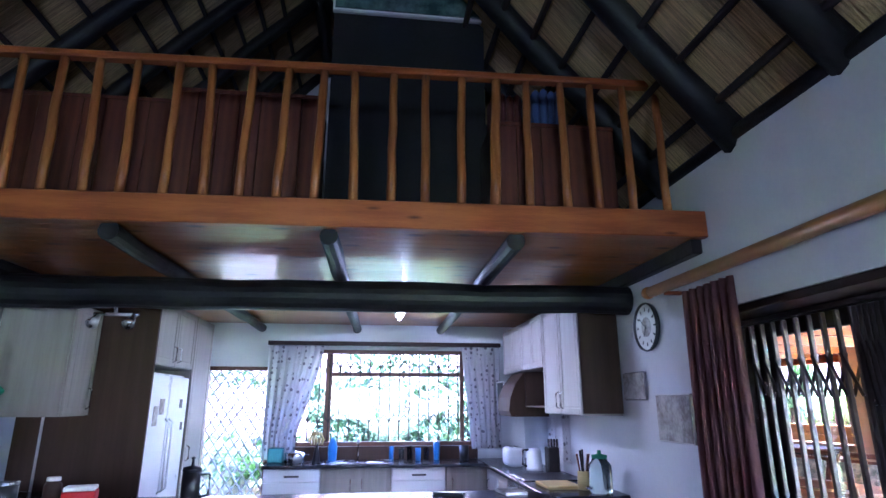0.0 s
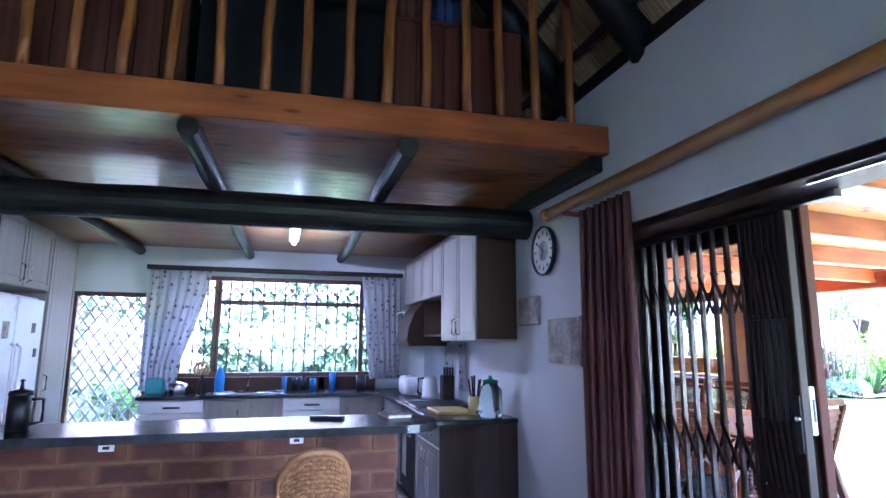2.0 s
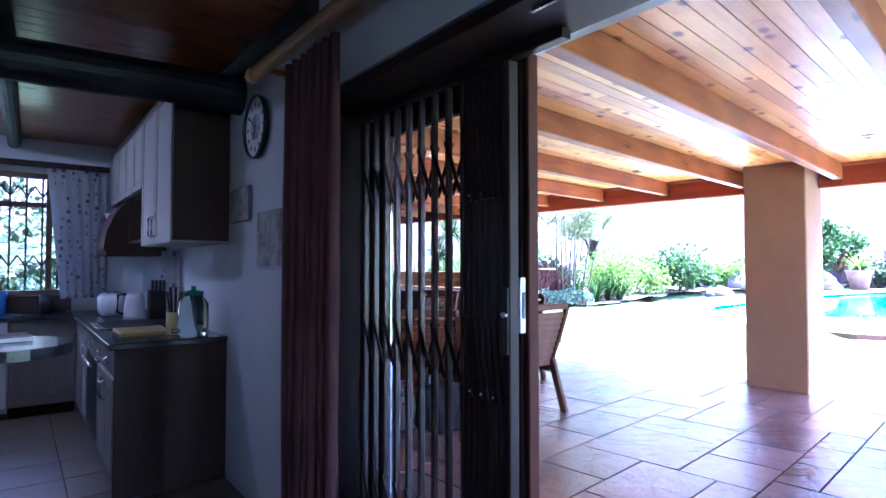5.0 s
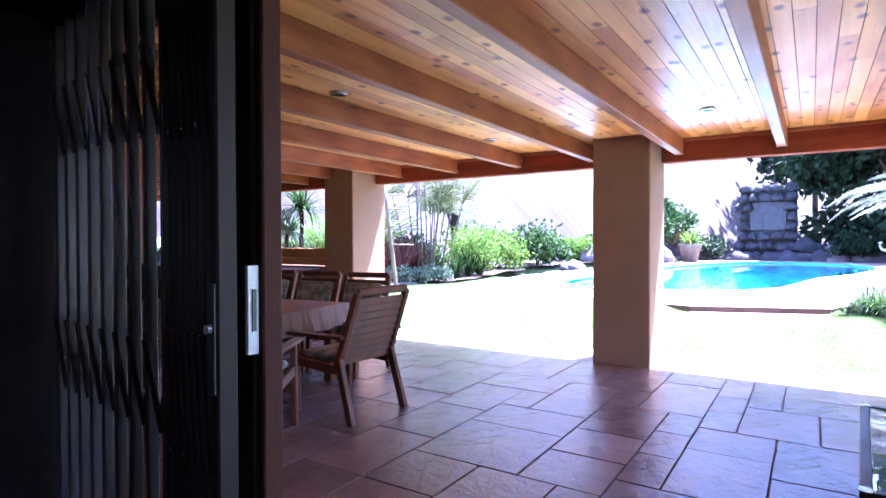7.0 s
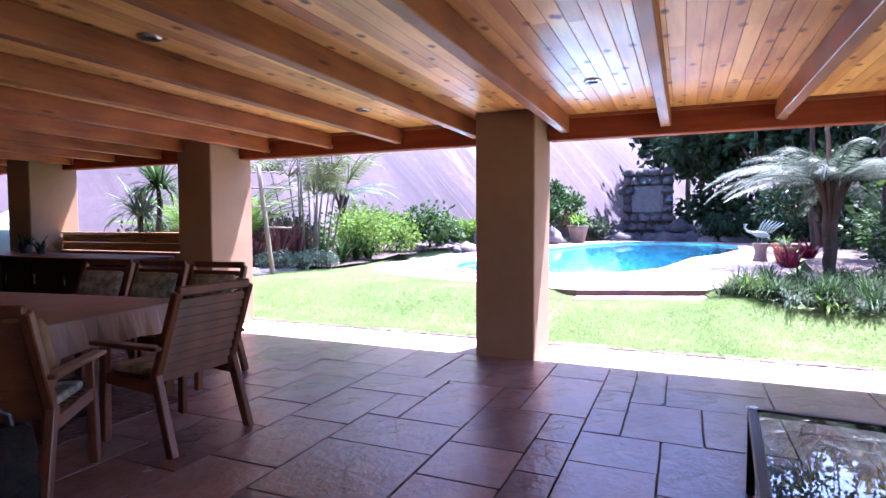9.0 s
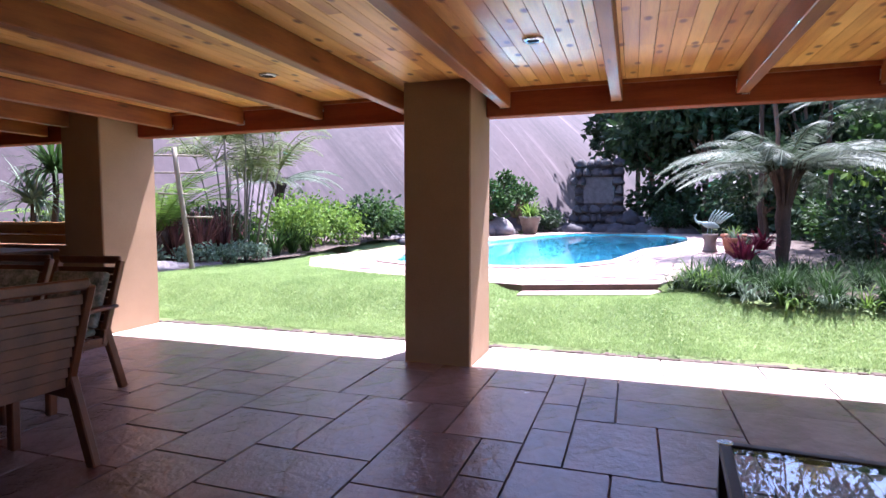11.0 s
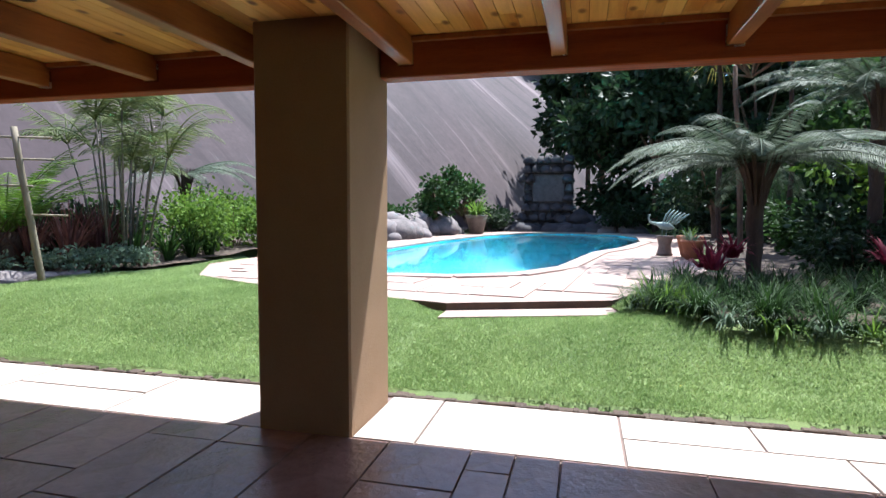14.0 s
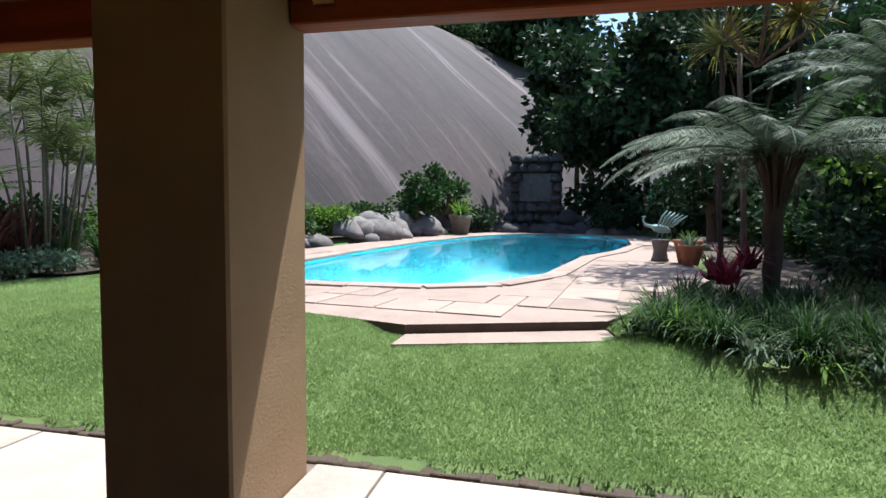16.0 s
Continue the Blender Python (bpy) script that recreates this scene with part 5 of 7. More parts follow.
for v in bm.verts:
    v.co.x = max(v.co.x, house_side(v.co.y))
ver_shell("ceiling_veranda", bm, PINE_BOARDS, "knotty varnished pine board ceiling of the veranda", "ceiling")
bm = box(-6.6, 0.88, -6.2, 10.5, CEIL + 0.02, CEIL + 0.12)
for v in bm.verts:
    p = keep @ v.co
    if p.x < WX2 + 0.02:
        p.x = WX2 + 0.02
        v.co = keep.inverted() @ p
ver_shell("roof_veranda", bm, BEAM_WOOD, "flat veranda roof", "roof")
RAFTERS = [-0.19 + 0.945 * k for k in range(-6, 11)]
for v in RAFTERS:
    ustart = -((7.64 - (WX2 + 0.01)) - math.sin(radians(6.5)) * v) / math.cos(radians(6.5))
    r = ver_shell("rafter_veranda", box(ustart + 0.03, 0.478, v - 0.042, v + 0.042, 2.235, CEIL - 0.003, 0.006), RAFTER_WOOD, "stained pine veranda rafter", "rafter")
    part("joist_hanger", box(0.44, 0.4775, v - 0.047, v + 0.047, 2.229, 2.2345), STEEL, r, "steel joist hanger")
    part("joist_hanger", box(0.462, 0.4775, v + 0.0425, v + 0.0475, 2.235, 2.35), STEEL, r)
    part("joist_hanger", box(0.462, 0.4775, v - 0.0475, v - 0.0425, 2.235, 2.35), STEEL, r)
segs = [(-6.2, -4.06), (-3.44, -0.01), (0.61, 4.06), (4.64, 7.60), (8.16, 10.5)]
for a, b in segs:
    ver_shell("beam_veranda", box(0.48, 0.62, a, b, 2.165, CEIL - 0.003, 0.008), BEAM_WOOD, "red stained timber beam between the pillars", "beam")
    ver_shell("trim_ceiling_strip", box(0.44, 0.4785, a, b, CEIL - 0.035, CEIL - 0.004), RAFTER_WOOD, "cover strip along the beam", "trim")
ver_shell("trim_roof_edge", box(0.86, 0.885, -6.2, 10.5, 2.36, 2.56, 0.004), BEAM_WOOD, "stained timber roof edge board", "fascia board")
for x, y in ((4.55, 4.72), (6.83, 4.96), (6.85, 2.79), (4.9, 1.6), (6.9, 0.4), (4.7, 7.2), (6.5, 7.3)):
    e = thing("downlight", "small recessed round downlight in the pine ceiling", "downlight", "veranda downlights", m=pose(x, y, CEIL - 0.001))
    part("ring", lathe([(0.042, 0.0), (0.07, -0.003), (0.064, -0.014), (0.042, -0.014)], 20), STEEL, e, smooth=True)
    part("bulb", lathe([(0, -0.004), (0.041, -0.004), (0.041, -0.001), (0, -0.001)], 16), BLACK_PLASTIC, e)

# house wall seen from the veranda, beyond the living room
shell("wall_veranda_north", box(WX2 + 0.002, WX2 + 0.05, DOOR_Y1 + 0.3, 12.6, 0.0, 2.6), PLASTER_OUT, label="tan plastered house wall along the veranda")
e = shell("wall_veranda_end", box(WX2 + 0.05, 6.6, 12.6, 12.8, 0.0, 2.6), PLASTER_OUT, label="tan plastered end wall of the veranda")

# built-in barbecue counter between the far pillars
bc = thing("veranda_counter", "dark built-in veranda counter with pale edge strip", "counter", m=VER)
part("plinth", box(-0.58, 0.0 - 0.06, 4.75, 9.6, 0.0, 0.1), BLACK_PLASTIC, bc)
part("body", box(-0.62, -0.05, 4.75, 9.6, 0.102, 0.88), DARK_FRAME, bc)
for k in range(8):
    d = part("door", box(-0.64, -0.6215, 4.78 + 0.6 * k, 5.36 + 0.6 * k, 0.12, 0.86, 0.004), DARK_FRAME, bc)
    part("handle", box(-0.655, -0.6405, 5.28 + 0.6 * k, 5.30 + 0.6 * k, 0.55, 0.68, 0.003), STEEL, d)
part("worktop", box(-0.68, -0.01, 4.70, 9.7, 0.882, 0.915, 0.008), BROWNWOOD, bc, "dark varnished wooden top")
part("edge_strip", box(-0.684, -0.6805, 4.70, 9.7, 0.9, 0.9135), PINE_PALE, bc, "pale wooden edge strip")
bs = thing("timber_screen", "low varnished plank screen between the pillars", "screen", m=VER)
for k in range(2):
    part("plank", box(0.45, 0.485, 4.64, 7.60, 0.93 + 0.125 * k, 1.05 + 0.125 * k, 0.004), PINE_PALE, bs)
part("cap", box(0.42, 0.52, 4.64, 7.60, 1.178, 1.205, 0.004), PINE_PALE, bs)
ver_shell("wall_low_veranda", box(0.40, 0.56, 4.635, 7.605, -0.02, 0.925), PLASTER_OUT, "low plastered wall under the plank screen", "wall")


# ---- plants ----
def blades(bm, at, n, length, width, seed, lean=0.6, droop=0.9, stiff=4):
    """Arching strap leaves from one foot."""
    rnd = random.Random(seed)
    at = Vector(at)
    for i in range(n):
        a = rnd.uniform(0, math.tau)
        l = length * rnd.uniform(0.55, 1.1)
        tilt = lean * rnd.uniform(0.15, 1.0)
        w = width * rnd.uniform(0.7, 1.2)
        d = Vector((math.cos(a), math.sin(a), 0))
        s = Vector((-d.y, d.x, 0))
        p = at + d * rnd.uniform(0, 0.06) + s * rnd.uniform(-0.05, 0.05)
        ang_ = tilt
        prev = None
        for k in range(stiff + 1):
            f = k / stiff
            ww = w * (1 - f ** 2.2) * (0.6 + 0.4 * min(1, f * 4))
            pair = (bm.verts.new(p - s * ww), bm.verts.new(p + s * ww)) if k < stiff else (bm.verts.new(p),)
            if prev:
                bm.faces.new((prev[0], prev[1], pair[-1], pair[0]) if len(pair) == 2 else (prev[0], prev[1], pair[0]))
            prev = pair
            p = p + (d * math.sin(ang_) + Vector((0, 0, math.cos(ang_)))) * (l / stiff)
            ang_ += droop * tilt * 0.9 + droop * 0.18
    return bm


def leaf_clump(bm, centre, radius, n, size, seed, squash=0.8, jitter=0.35):
    """Many small folded leaves in an uneven clump made of several lobes."""
    rnd = random.Random(seed)
    c = Vector(centre)
    lobes = []
    for i in range(7):
        v = Vector((rnd.gauss(0, 1), rnd.gauss(0, 1), rnd.gauss(0, 0.8))).normalized()
        lobes.append((c + Vector((v.x, v.y, v.z * squash)) * radius * rnd.uniform(0.25, 0.7), radius * rnd.uniform(0.35, 0.62)))
    for i in range(n):
        o, r = rnd.choice(lobes)
        v = Vector((rnd.gauss(0, 1), rnd.gauss(0, 1), rnd.gauss(0, 1))).normalized()
        p = o + Vector((v.x, v.y, v.z * squash)) * r * rnd.uniform(1 - jitter * 1.6, 1 + jitter * 0.4)
        d = (v + Vector((rnd.uniform(-0.8, 0.8), rnd.uniform(-0.8, 0.8), rnd.uniform(-0.9, 0.5)))).normalized()
        s = d.cross(Vector((rnd.uniform(-1, 1), rnd.uniform(-1, 1), rnd.uniform(-1, 1)))).normalized()
        l, w = size * rnd.uniform(0.7, 1.3), size * rnd.uniform(0.28, 0.42)
        up = s.cross(d) * w * 0.3
        a, b, q, e_ = bm.verts.new(p), bm.verts.new(p + d * l * 0.5 + s * w + up), bm.verts.new(p + d * l), bm.verts.new(p + d * l * 0.5 - s * w + up)
        bm.faces.new((a, b, q))
        bm.faces.new((a, q, e_))
    return bm


def frond(bm, foot, heading, length, rise, droop, leaflets, leaf_len, leaf_w, seed, hang=0.5):
    """A feather frond: arching midrib with two rows of leaflets."""
    rnd = random.Random(seed)
    p = Vector(foot)
    d = Vector((math.cos(heading), math.sin(heading), 0))
    s = Vector((-d.y, d.x, 0))
    pts = []
    n = 14
    el = rise
    for k in range(n + 1):
        pts.append(p.copy())
        p = p + (d * math.cos(el) + Vector((0, 0, math.sin(el)))) * (length / n)
        el -= droop / n * (0.5 + 1.2 * k / n)
    tube(pts, [0.016 * (1 - 0.85 * k / n) for k in range(n + 1)], 4, bm, cap=False)
    for i in range(leaflets):
        f = 0.1 + 0.9 * (i + 0.5) / leaflets
        x = f * n
        k = min(int(x), n - 1)
        q = pts[k].lerp(pts[k + 1], x - k)
        t = (pts[k + 1] - pts[k]).normalized()
        ll = leaf_len * math.sin(math.pi * min(1, 0.12 + 0.88 * f) ** 0.8) ** 0.7 * rnd.uniform(0.85, 1.1) + 0.02
        up = s.cross(t).normalized()
        for sg in (1, -1):
            dirv = (s * sg + t * 0.45 - Vector((0, 0, hang)) * rnd.uniform(0.5, 1.2)).normalized()
            m1 = q + dirv * ll * 0.45 + up * 0.01
            e1 = q + dirv * ll - Vector((0, 0, hang * ll * 0.25))
            wv = t * leaf_w
            a, b, c_, g = bm.verts.new(q), bm.verts.new(m1 + wv), bm.verts.new(e1), bm.verts.new(m1 - wv)
            bm.faces.new((a, b, c_))
            bm.faces.new((a, c_, g))
    return bm


def smooth(f):
    f = min(max(f, 0.0), 1.0)
    return f * f * (3 - 2 * f)


def ground_z(x, y):
    """Height of the garden: level by the veranda, rising gently to the pool terrace."""
    p = keep.inverted() @ Vector((x, y, 0))
    side = 1.0 - 0.55 * smooth((p.y + 1.9) / 0.5) * smooth((0.5 - p.y) / 0.4)
    return 0.02 + 0.22 * smooth((p.x - 0.8) / 1.3) + 0.155 * smooth((p.x - 1.1) / 1.1) * side + min(max(0, p.x - 5) * 0.03, 0.12)


def plant(name, label, category, at, build, mat_, group="", part_name="leaves", trunk=None):
    e = thing(name, label, category, group, m=Matrix.Translation(at))
    bm = bmesh.new()
    build(bm)
    part(part_name, bm, mat_, e)
    if trunk:
        part("trunk", trunk, BARK, e, smooth=True)
    return e


# ---- ground, lawn, paving, pool ----
DECK_Z = 0.42
WATER_Z = 0.345
POOL = [(11.95, 5.4), (11.85, 6.3), (12.3, 7.2), (13.8, 7.8), (17.0, 8.1), (21.0, 8.2), (25.0, 7.9), (28.0, 7.0), (29.0, 5.2), (28.3, 3.2), (26.0, 2.3), (22.5, 2.1), (19.5, 2.5), (17.6, 3.0), (15.8, 3.1), (14.0, 3.2), (12.7, 3.7), (12.15, 4.5)]
DECK = [(10.04, 3.83), (10.2, 4.9), (10.5, 6.5), (11.0, 7.9), (12.4, 9.0), (16.0, 9.4), (24.0, 9.4), (29.5, 8.4), (30.6, 5.2), (29.8, 2.2), (27.0, 1.1), (22.0, 0.9), (18.0, 1.2), (14.5, 1.1), (12.6, 1.6), (11.4, 2.1), (10.82, 2.29)]


def inside(poly, x, y):
    c = False
    j = len(poly) - 1
    for i in range(len(poly)):
        (xi, yi), (xj, yj) = poly[i], poly[j]
        if (yi > y) != (yj > y) and x < (xj - xi) * (y - yi) / (yj - yi) + xi:
            c = not c
        j = i
    return c


def spaced(lo, hi, a, b, step, grow=1.25):
    """Coordinates: even from a to b, then growing steps out to lo and hi."""
    mid = list(np.arange(a, b + 1e-6, step))
    out, s_, p = [], step, b
    while p < hi:
        s_ *= grow
        p += s_
        out.append(p)
    back, s_, p = [], step, a
    while p > lo:
        s_ *= grow
        p -= s_
        back.append(p)
    return list(reversed(back)) + mid + out


gx, gy = spaced(-3000, 3000, 7.5, 32, 0.25), spaced(-3000, 3000, -8, 20, 0.3)
verts, faces = [], []
for x in gx:
    for y in gy:
        p = keep.inverted() @ Vector((x, y, 0))
        if p.x < 0.8 or x < 2:
            z = -0.25
        elif inside(POOL, x, y) or inside(DECK, x, y):
            z = -2.2
        else:
            z = ground_z(x, y) + 0.004 * noise.noise(Vector((x, y, 0)) * 0.8)
            if any(inside(DECK, x + a, y + b) for a in (-0.45, 0, 0.45) for b in (-0.45, 0, 0.45)) and p.x > 4:
                z = min(z, DECK_Z - 0.1)
        if x < 2.4 and y > YB + 0.3:
            z = -0.02
        verts.append((x, y, z))
ny = len(gy)
for i in range(len(gx) - 1):
    for j in range(ny - 1):
        faces.append((i * ny + j, (i + 1) * ny + j, (i + 1) * ny + j + 1, i * ny + j + 1))
me = bpy.data.meshes.new("ground")
me.from_pydata(verts, [], faces)
me.materials.append(LAWN)
for p in me.polygons:
    p.use_smooth = True
tagged(new("ground", me), "garden ground with mown lawn", "ground", "", "structure")

# lawn grass
rnd = random.Random(99)
vs, fs = [], []


STEP = [(9.66, 3.78), (10.02, 3.82), (10.80, 2.30), (10.42, 2.18)]


def on_lawn(x, y):
    p = keep.inverted() @ Vector((x, y, 0))
    if p.x < 0.86 or inside(DECK, x, y) or inside(STEP, x, y):
        return False
    return not in_bed(x, y)


BED_R = [(10.55, 2.2), (10.2, 1.75), (9.75, 1.25), (9.8, 0.4), (10.1, -0.6), (9.9, -3.0), (12, -9), (40, -9), (40, 0.9), (18, 0.9), (14.5, 1.0), (12.6, 1.5), (11.4, 2.0)]
BED_L = [(8.7, 12.5), (9.3, 9.7), (10.2, 9.6), (11.3, 9.0), (12.5, 9.15), (16, 9.6), (24, 9.6), (29.5, 8.6), (34, 9), (34, 22), (8.7, 20)]


def in_bed(x, y):
    return inside(BED_R, x, y) or inside(BED_L, x, y)


def grass_patch(n, u0, u1, v0, v1, h):
    for _ in range(n):
        p = keep @ Vector((rnd.uniform(u0, u1), rnd.uniform(v0, v1), 0))
        if not on_lawn(p.x, p.y):
            continue
        z = ground_z(p.x, p.y) + 0.004
        a = rnd.uniform(0, math.tau)
        hh = h * rnd.uniform(0.5, 1.3)
        w = 0.002 + 0.003 * rnd.random()
        lx, ly = rnd.uniform(-0.9, 0.9) * hh, rnd.uniform(-0.9, 0.9) * hh
        c, s_ = math.cos(a) * w, math.sin(a) * w
        b = len(vs)
        vs.extend(((p.x - c, p.y - s_, z), (p.x + c, p.y + s_, z), (p.x + lx, p.y + ly, z + hh)))
        fs.append((b, b + 1, b + 2))


grass_patch(420000, 0.85, 3.0, -4.5, 6.5, 0.022)
grass_patch(190000, 3.0, 6.0, -2.0, 8.0, 0.03)
me = bpy.data.meshes.new("lawn_grass")
me.from_pydata(vs, [], fs)
me.materials.append(GRASS)
tagged(new("lawn_grass", me), "short green lawn grass", "grass", "", "stuff")

# dark soil edge between paving and lawn, beds
bm = bmesh.new()
rnd = random.Random(4)
vv = -6.0
while vv < 9.5:
    w = rnd.uniform(0.03, 0.11)
    box(0.76, 0.81 + rnd.uniform(-0.03, 0.05), vv, vv + w + 0.01, -0.05, rnd.uniform(0.0, 0.014), 0.006, bm)
    vv += w
shell("border_lawn_edge", bm, SOIL, VER, "dark earth and stone edge between lawn and paving", "lawn edge")


def bed(name, outline, lift, label):
    bm = bmesh.new()
    xs_ = [p[0] for p in outline]
    ys_ = [p[1] for p in outline]
    step_ = 0.3
    grid = {}
    nx, ny_ = int((min(max(xs_), 34) - min(xs_)) / step_), int((max(ys_) - min(ys_)) / step_)
    for i in range(nx + 1):
        for j in range(ny_ + 1):
            x, y = min(xs_) + i * step_, min(ys_) + j * step_
            if inside(outline, x, y):
                grid[i, j] = bm.verts.new((x, y, ground_z(x, y) + lift + 0.05 * noise.noise(Vector((x, y, 3)) * 1.6)))
    for (i, j), v in list(grid.items()):
        q = [grid.get(k) for k in ((i, j), (i + 1, j), (i + 1, j + 1), (i, j + 1))]
        if all(q):
            bm.faces.new(q)
    return shell(name, bm, SOIL, None, label, "flower bed")


bed("bed_right", BED_R, 0.06, "dark earth flower bed beside the pool terrace")
bed("bed_left", BED_L, 0.06, "dark earth flower bed below the rock")

# pool
bm = bmesh.new()
top_ = [bm.verts.new((x, y, DECK_Z - 0.03)) for x, y in POOL]
cx, cy = sum(p[0] for p in POOL) / len(POOL), sum(p[1] for p in POOL) / len(POOL)
low_ = [bm.verts.new((x + (cx - x) * 0.06, y + (cy - y) * 0.06, -1.0)) for x, y in POOL]
for i in range(len(POOL)):
    j = (i + 1) % len(POOL)
    bm.faces.new((top_[i], low_[i], low_[j], top_[j]))
bm.faces.new(low_)
shell("pool_basin", bm, POOL_SHELL, None, "blue painted swimming pool basin", "swimming pool")
w = shell("water_pool", slab(POOL, WATER_Z - 0.004, WATER_Z), WATER, None, "clear blue pool water", "water")
w.visible_shadow = False


def ring(outer, inner, z0, z1):
    bm = bmesh.new()
    edges = []
    for poly in (outer, inner):
        v = [bm.verts.new((x, y, z1)) for x, y in poly]
        edges += [bm.edges.new((v[i], v[(i + 1) % len(v)])) for i in range(len(v))]
    bmesh.ops.triangle_fill(bm, edges=edges, use_beauty=True)
    r = bmesh.ops.extrude_face_region(bm, geom=bm.faces[:])
    for g in r["geom"]:
        if isinstance(g, bmesh.types.BMVert):
            g.co.z = z0
    bmesh.ops.recalc_face_normals(bm, faces=bm.faces)
    return bm


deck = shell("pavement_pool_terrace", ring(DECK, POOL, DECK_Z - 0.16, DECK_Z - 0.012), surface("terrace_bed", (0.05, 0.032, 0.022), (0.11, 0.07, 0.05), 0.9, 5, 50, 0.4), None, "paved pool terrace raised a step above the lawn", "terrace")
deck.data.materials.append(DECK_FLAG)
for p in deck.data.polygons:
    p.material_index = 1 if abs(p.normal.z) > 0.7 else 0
low_step = shell("pavement_lower_step", slab(STEP, 0.1, 0.335), DECK_FLAG, None, "pale stone lower step to the pool terrace", "step")

# veranda paving bed
bm = box(-6.6, 0.76, -6.2, 10.5, -0.3, -0.012)
for v in bm.verts:
    v.co.x = max(v.co.x, house_side(v.co.y) - 0.01)
paving = ver_shell("pavement_veranda", bm, GROUT, "veranda paving of irregular red slate flags", "paving")

# ---- rock hillside ----
RIDGE = []

def hill(x, y):
    base = 18.5 - (x - 8) * 0.33 if x < 26 else 12.5 - (x - 26) * 0.3
    d = y - (base if x > 8 else 18.5)
    k = d + 2.5
    if k < -1.5:
        return None
    h = 26 * (1 - math.exp(-max(k, 0) / 16)) + min(k, 0) * 0.8
    return -0.1 + h + 0.7 * noise.noise(Vector((x, y, 0)) * 0.12) * min(1, max(k, 0) / 4) + 0.15 * noise.noise(Vector((x, y, 5)) * 0.5)


bm = bmesh.new()
grid = {}
for i in range(110):
    for j in range(100):
        x, y = -30 + i * 1.2, -25 + j * 1.1
        h = hill(x, y)
        if h is not None and not (x < 9 and y < 16):
            grid[i, j] = bm.verts.new((x, y, h))
for (i, j) in list(grid):
    q = [grid.get(k) for k in ((i, j), (i + 1, j), (i + 1, j + 1), (i, j + 1))]
    if all(q):
        bm.faces.new(q)
o = shell("backdrop_rock", bm, ROCK, None, "huge bare granite hillside with pale water streaks", "rock face")
for p in o.data.polygons:
    p.use_smooth = True

for k in range(44):
    a = radians(9 + 0.55 * k)
    s_ = 66 - 0.95 * 0.55 * k + (k * 7) % 9 - 2
    x, y = 5.9 + s_ * math.cos(a), 2 + s_ * math.sin(a)
    h = hill(x, y)
    if h is not None:
        RIDGE.append((x, y, h))

# ---- fountain wall and boulders at the far end of the pool ----
fw = thing("fountain_wall", "dark stone fountain wall with recessed carved niche", "fountain")
part("wall", box(31.1, 31.5, 5.4, 7.65, 0.2, 3.6, 0.05), STONE_DARK, fw)
rs = random.Random(77)
for r_ in range(8):
    yq = 5.3
    while yq < 7.6:
        w_ = rs.uniform(0.28, 0.6)
        if not (3 <= r_ <= 5 and 5.75 < yq + w_ / 2 < 7.2):
            bmq = rock_bm(rs.randint(0, 9999), (0.22, w_ * 0.56, 0.3), 0.85, 2)
            part("stone", bmq, STONE_DARK, fw, smooth=True, m=pose(31.0 + rs.uniform(-0.08, 0.08), yq + w_ / 2, 0.55 + 0.44 * r_))
        yq += w_
part("carved_panel", box(31.0, 31.098, 5.75, 7.25, 1.75, 3.05, 0.04), STONE_MID, fw, "grey carved panel")
rnd = random.Random(31)
for k in range(34):
    y = rnd.uniform(2.5, 9.5)
    x = 30.6 - 0.25 * abs(y - 6) * rnd.random() + rnd.uniform(-0.6, 0.5)
    s_ = rnd.uniform(0.25, 0.7)
    solid("boulder", rock_bm(500 + k, (s_, s_ * rnd.uniform(0.8, 1.4), s_)), STONE_DARK if 4 < y < 8.5 else STONE_PALE, "rounded grey boulder at the pool edge", "boulder", "pool boulders", m=Matrix.Translation((x, y, 0.4 + (0.5 if x > 30.7 else 0.0))), smooth=True)
for k in range(26):
    x = rnd.uniform(17.5, 28)
    y = 9.4 + rnd.uniform(0.1, 0.9)
    s_ = rnd.uniform(0.2, 0.55)
    solid("boulder", rock_bm(560 + k, (s_, s_, s_)), STONE_PALE, "pale granite boulder beside the terrace", "boulder", "terrace boulders", m=Matrix.Translation((x, y, 0.42)), smooth=True)


for k in range(22):
    x = rnd.uniform(20.0, 26.5)
    y = 9.5 + rnd.uniform(-0.1, 1.0)
    s_ = rnd.uniform(0.4, 0.85)
    solid("boulder", rock_bm(600 + k, (s_, s_ * 0.8, s_ * 1.1)), STONE_PALE, "large weathered granite boulder heaped beside the terrace", "boulder", "terrace boulders", m=pose(x, y, 0.45 + 0.35 * (y - 9.4), 0, 0, 40 * k), smooth=True)


def G(x, y, lift=0.05):
    return Vector((x, y, ground_z(x, y) + lift))


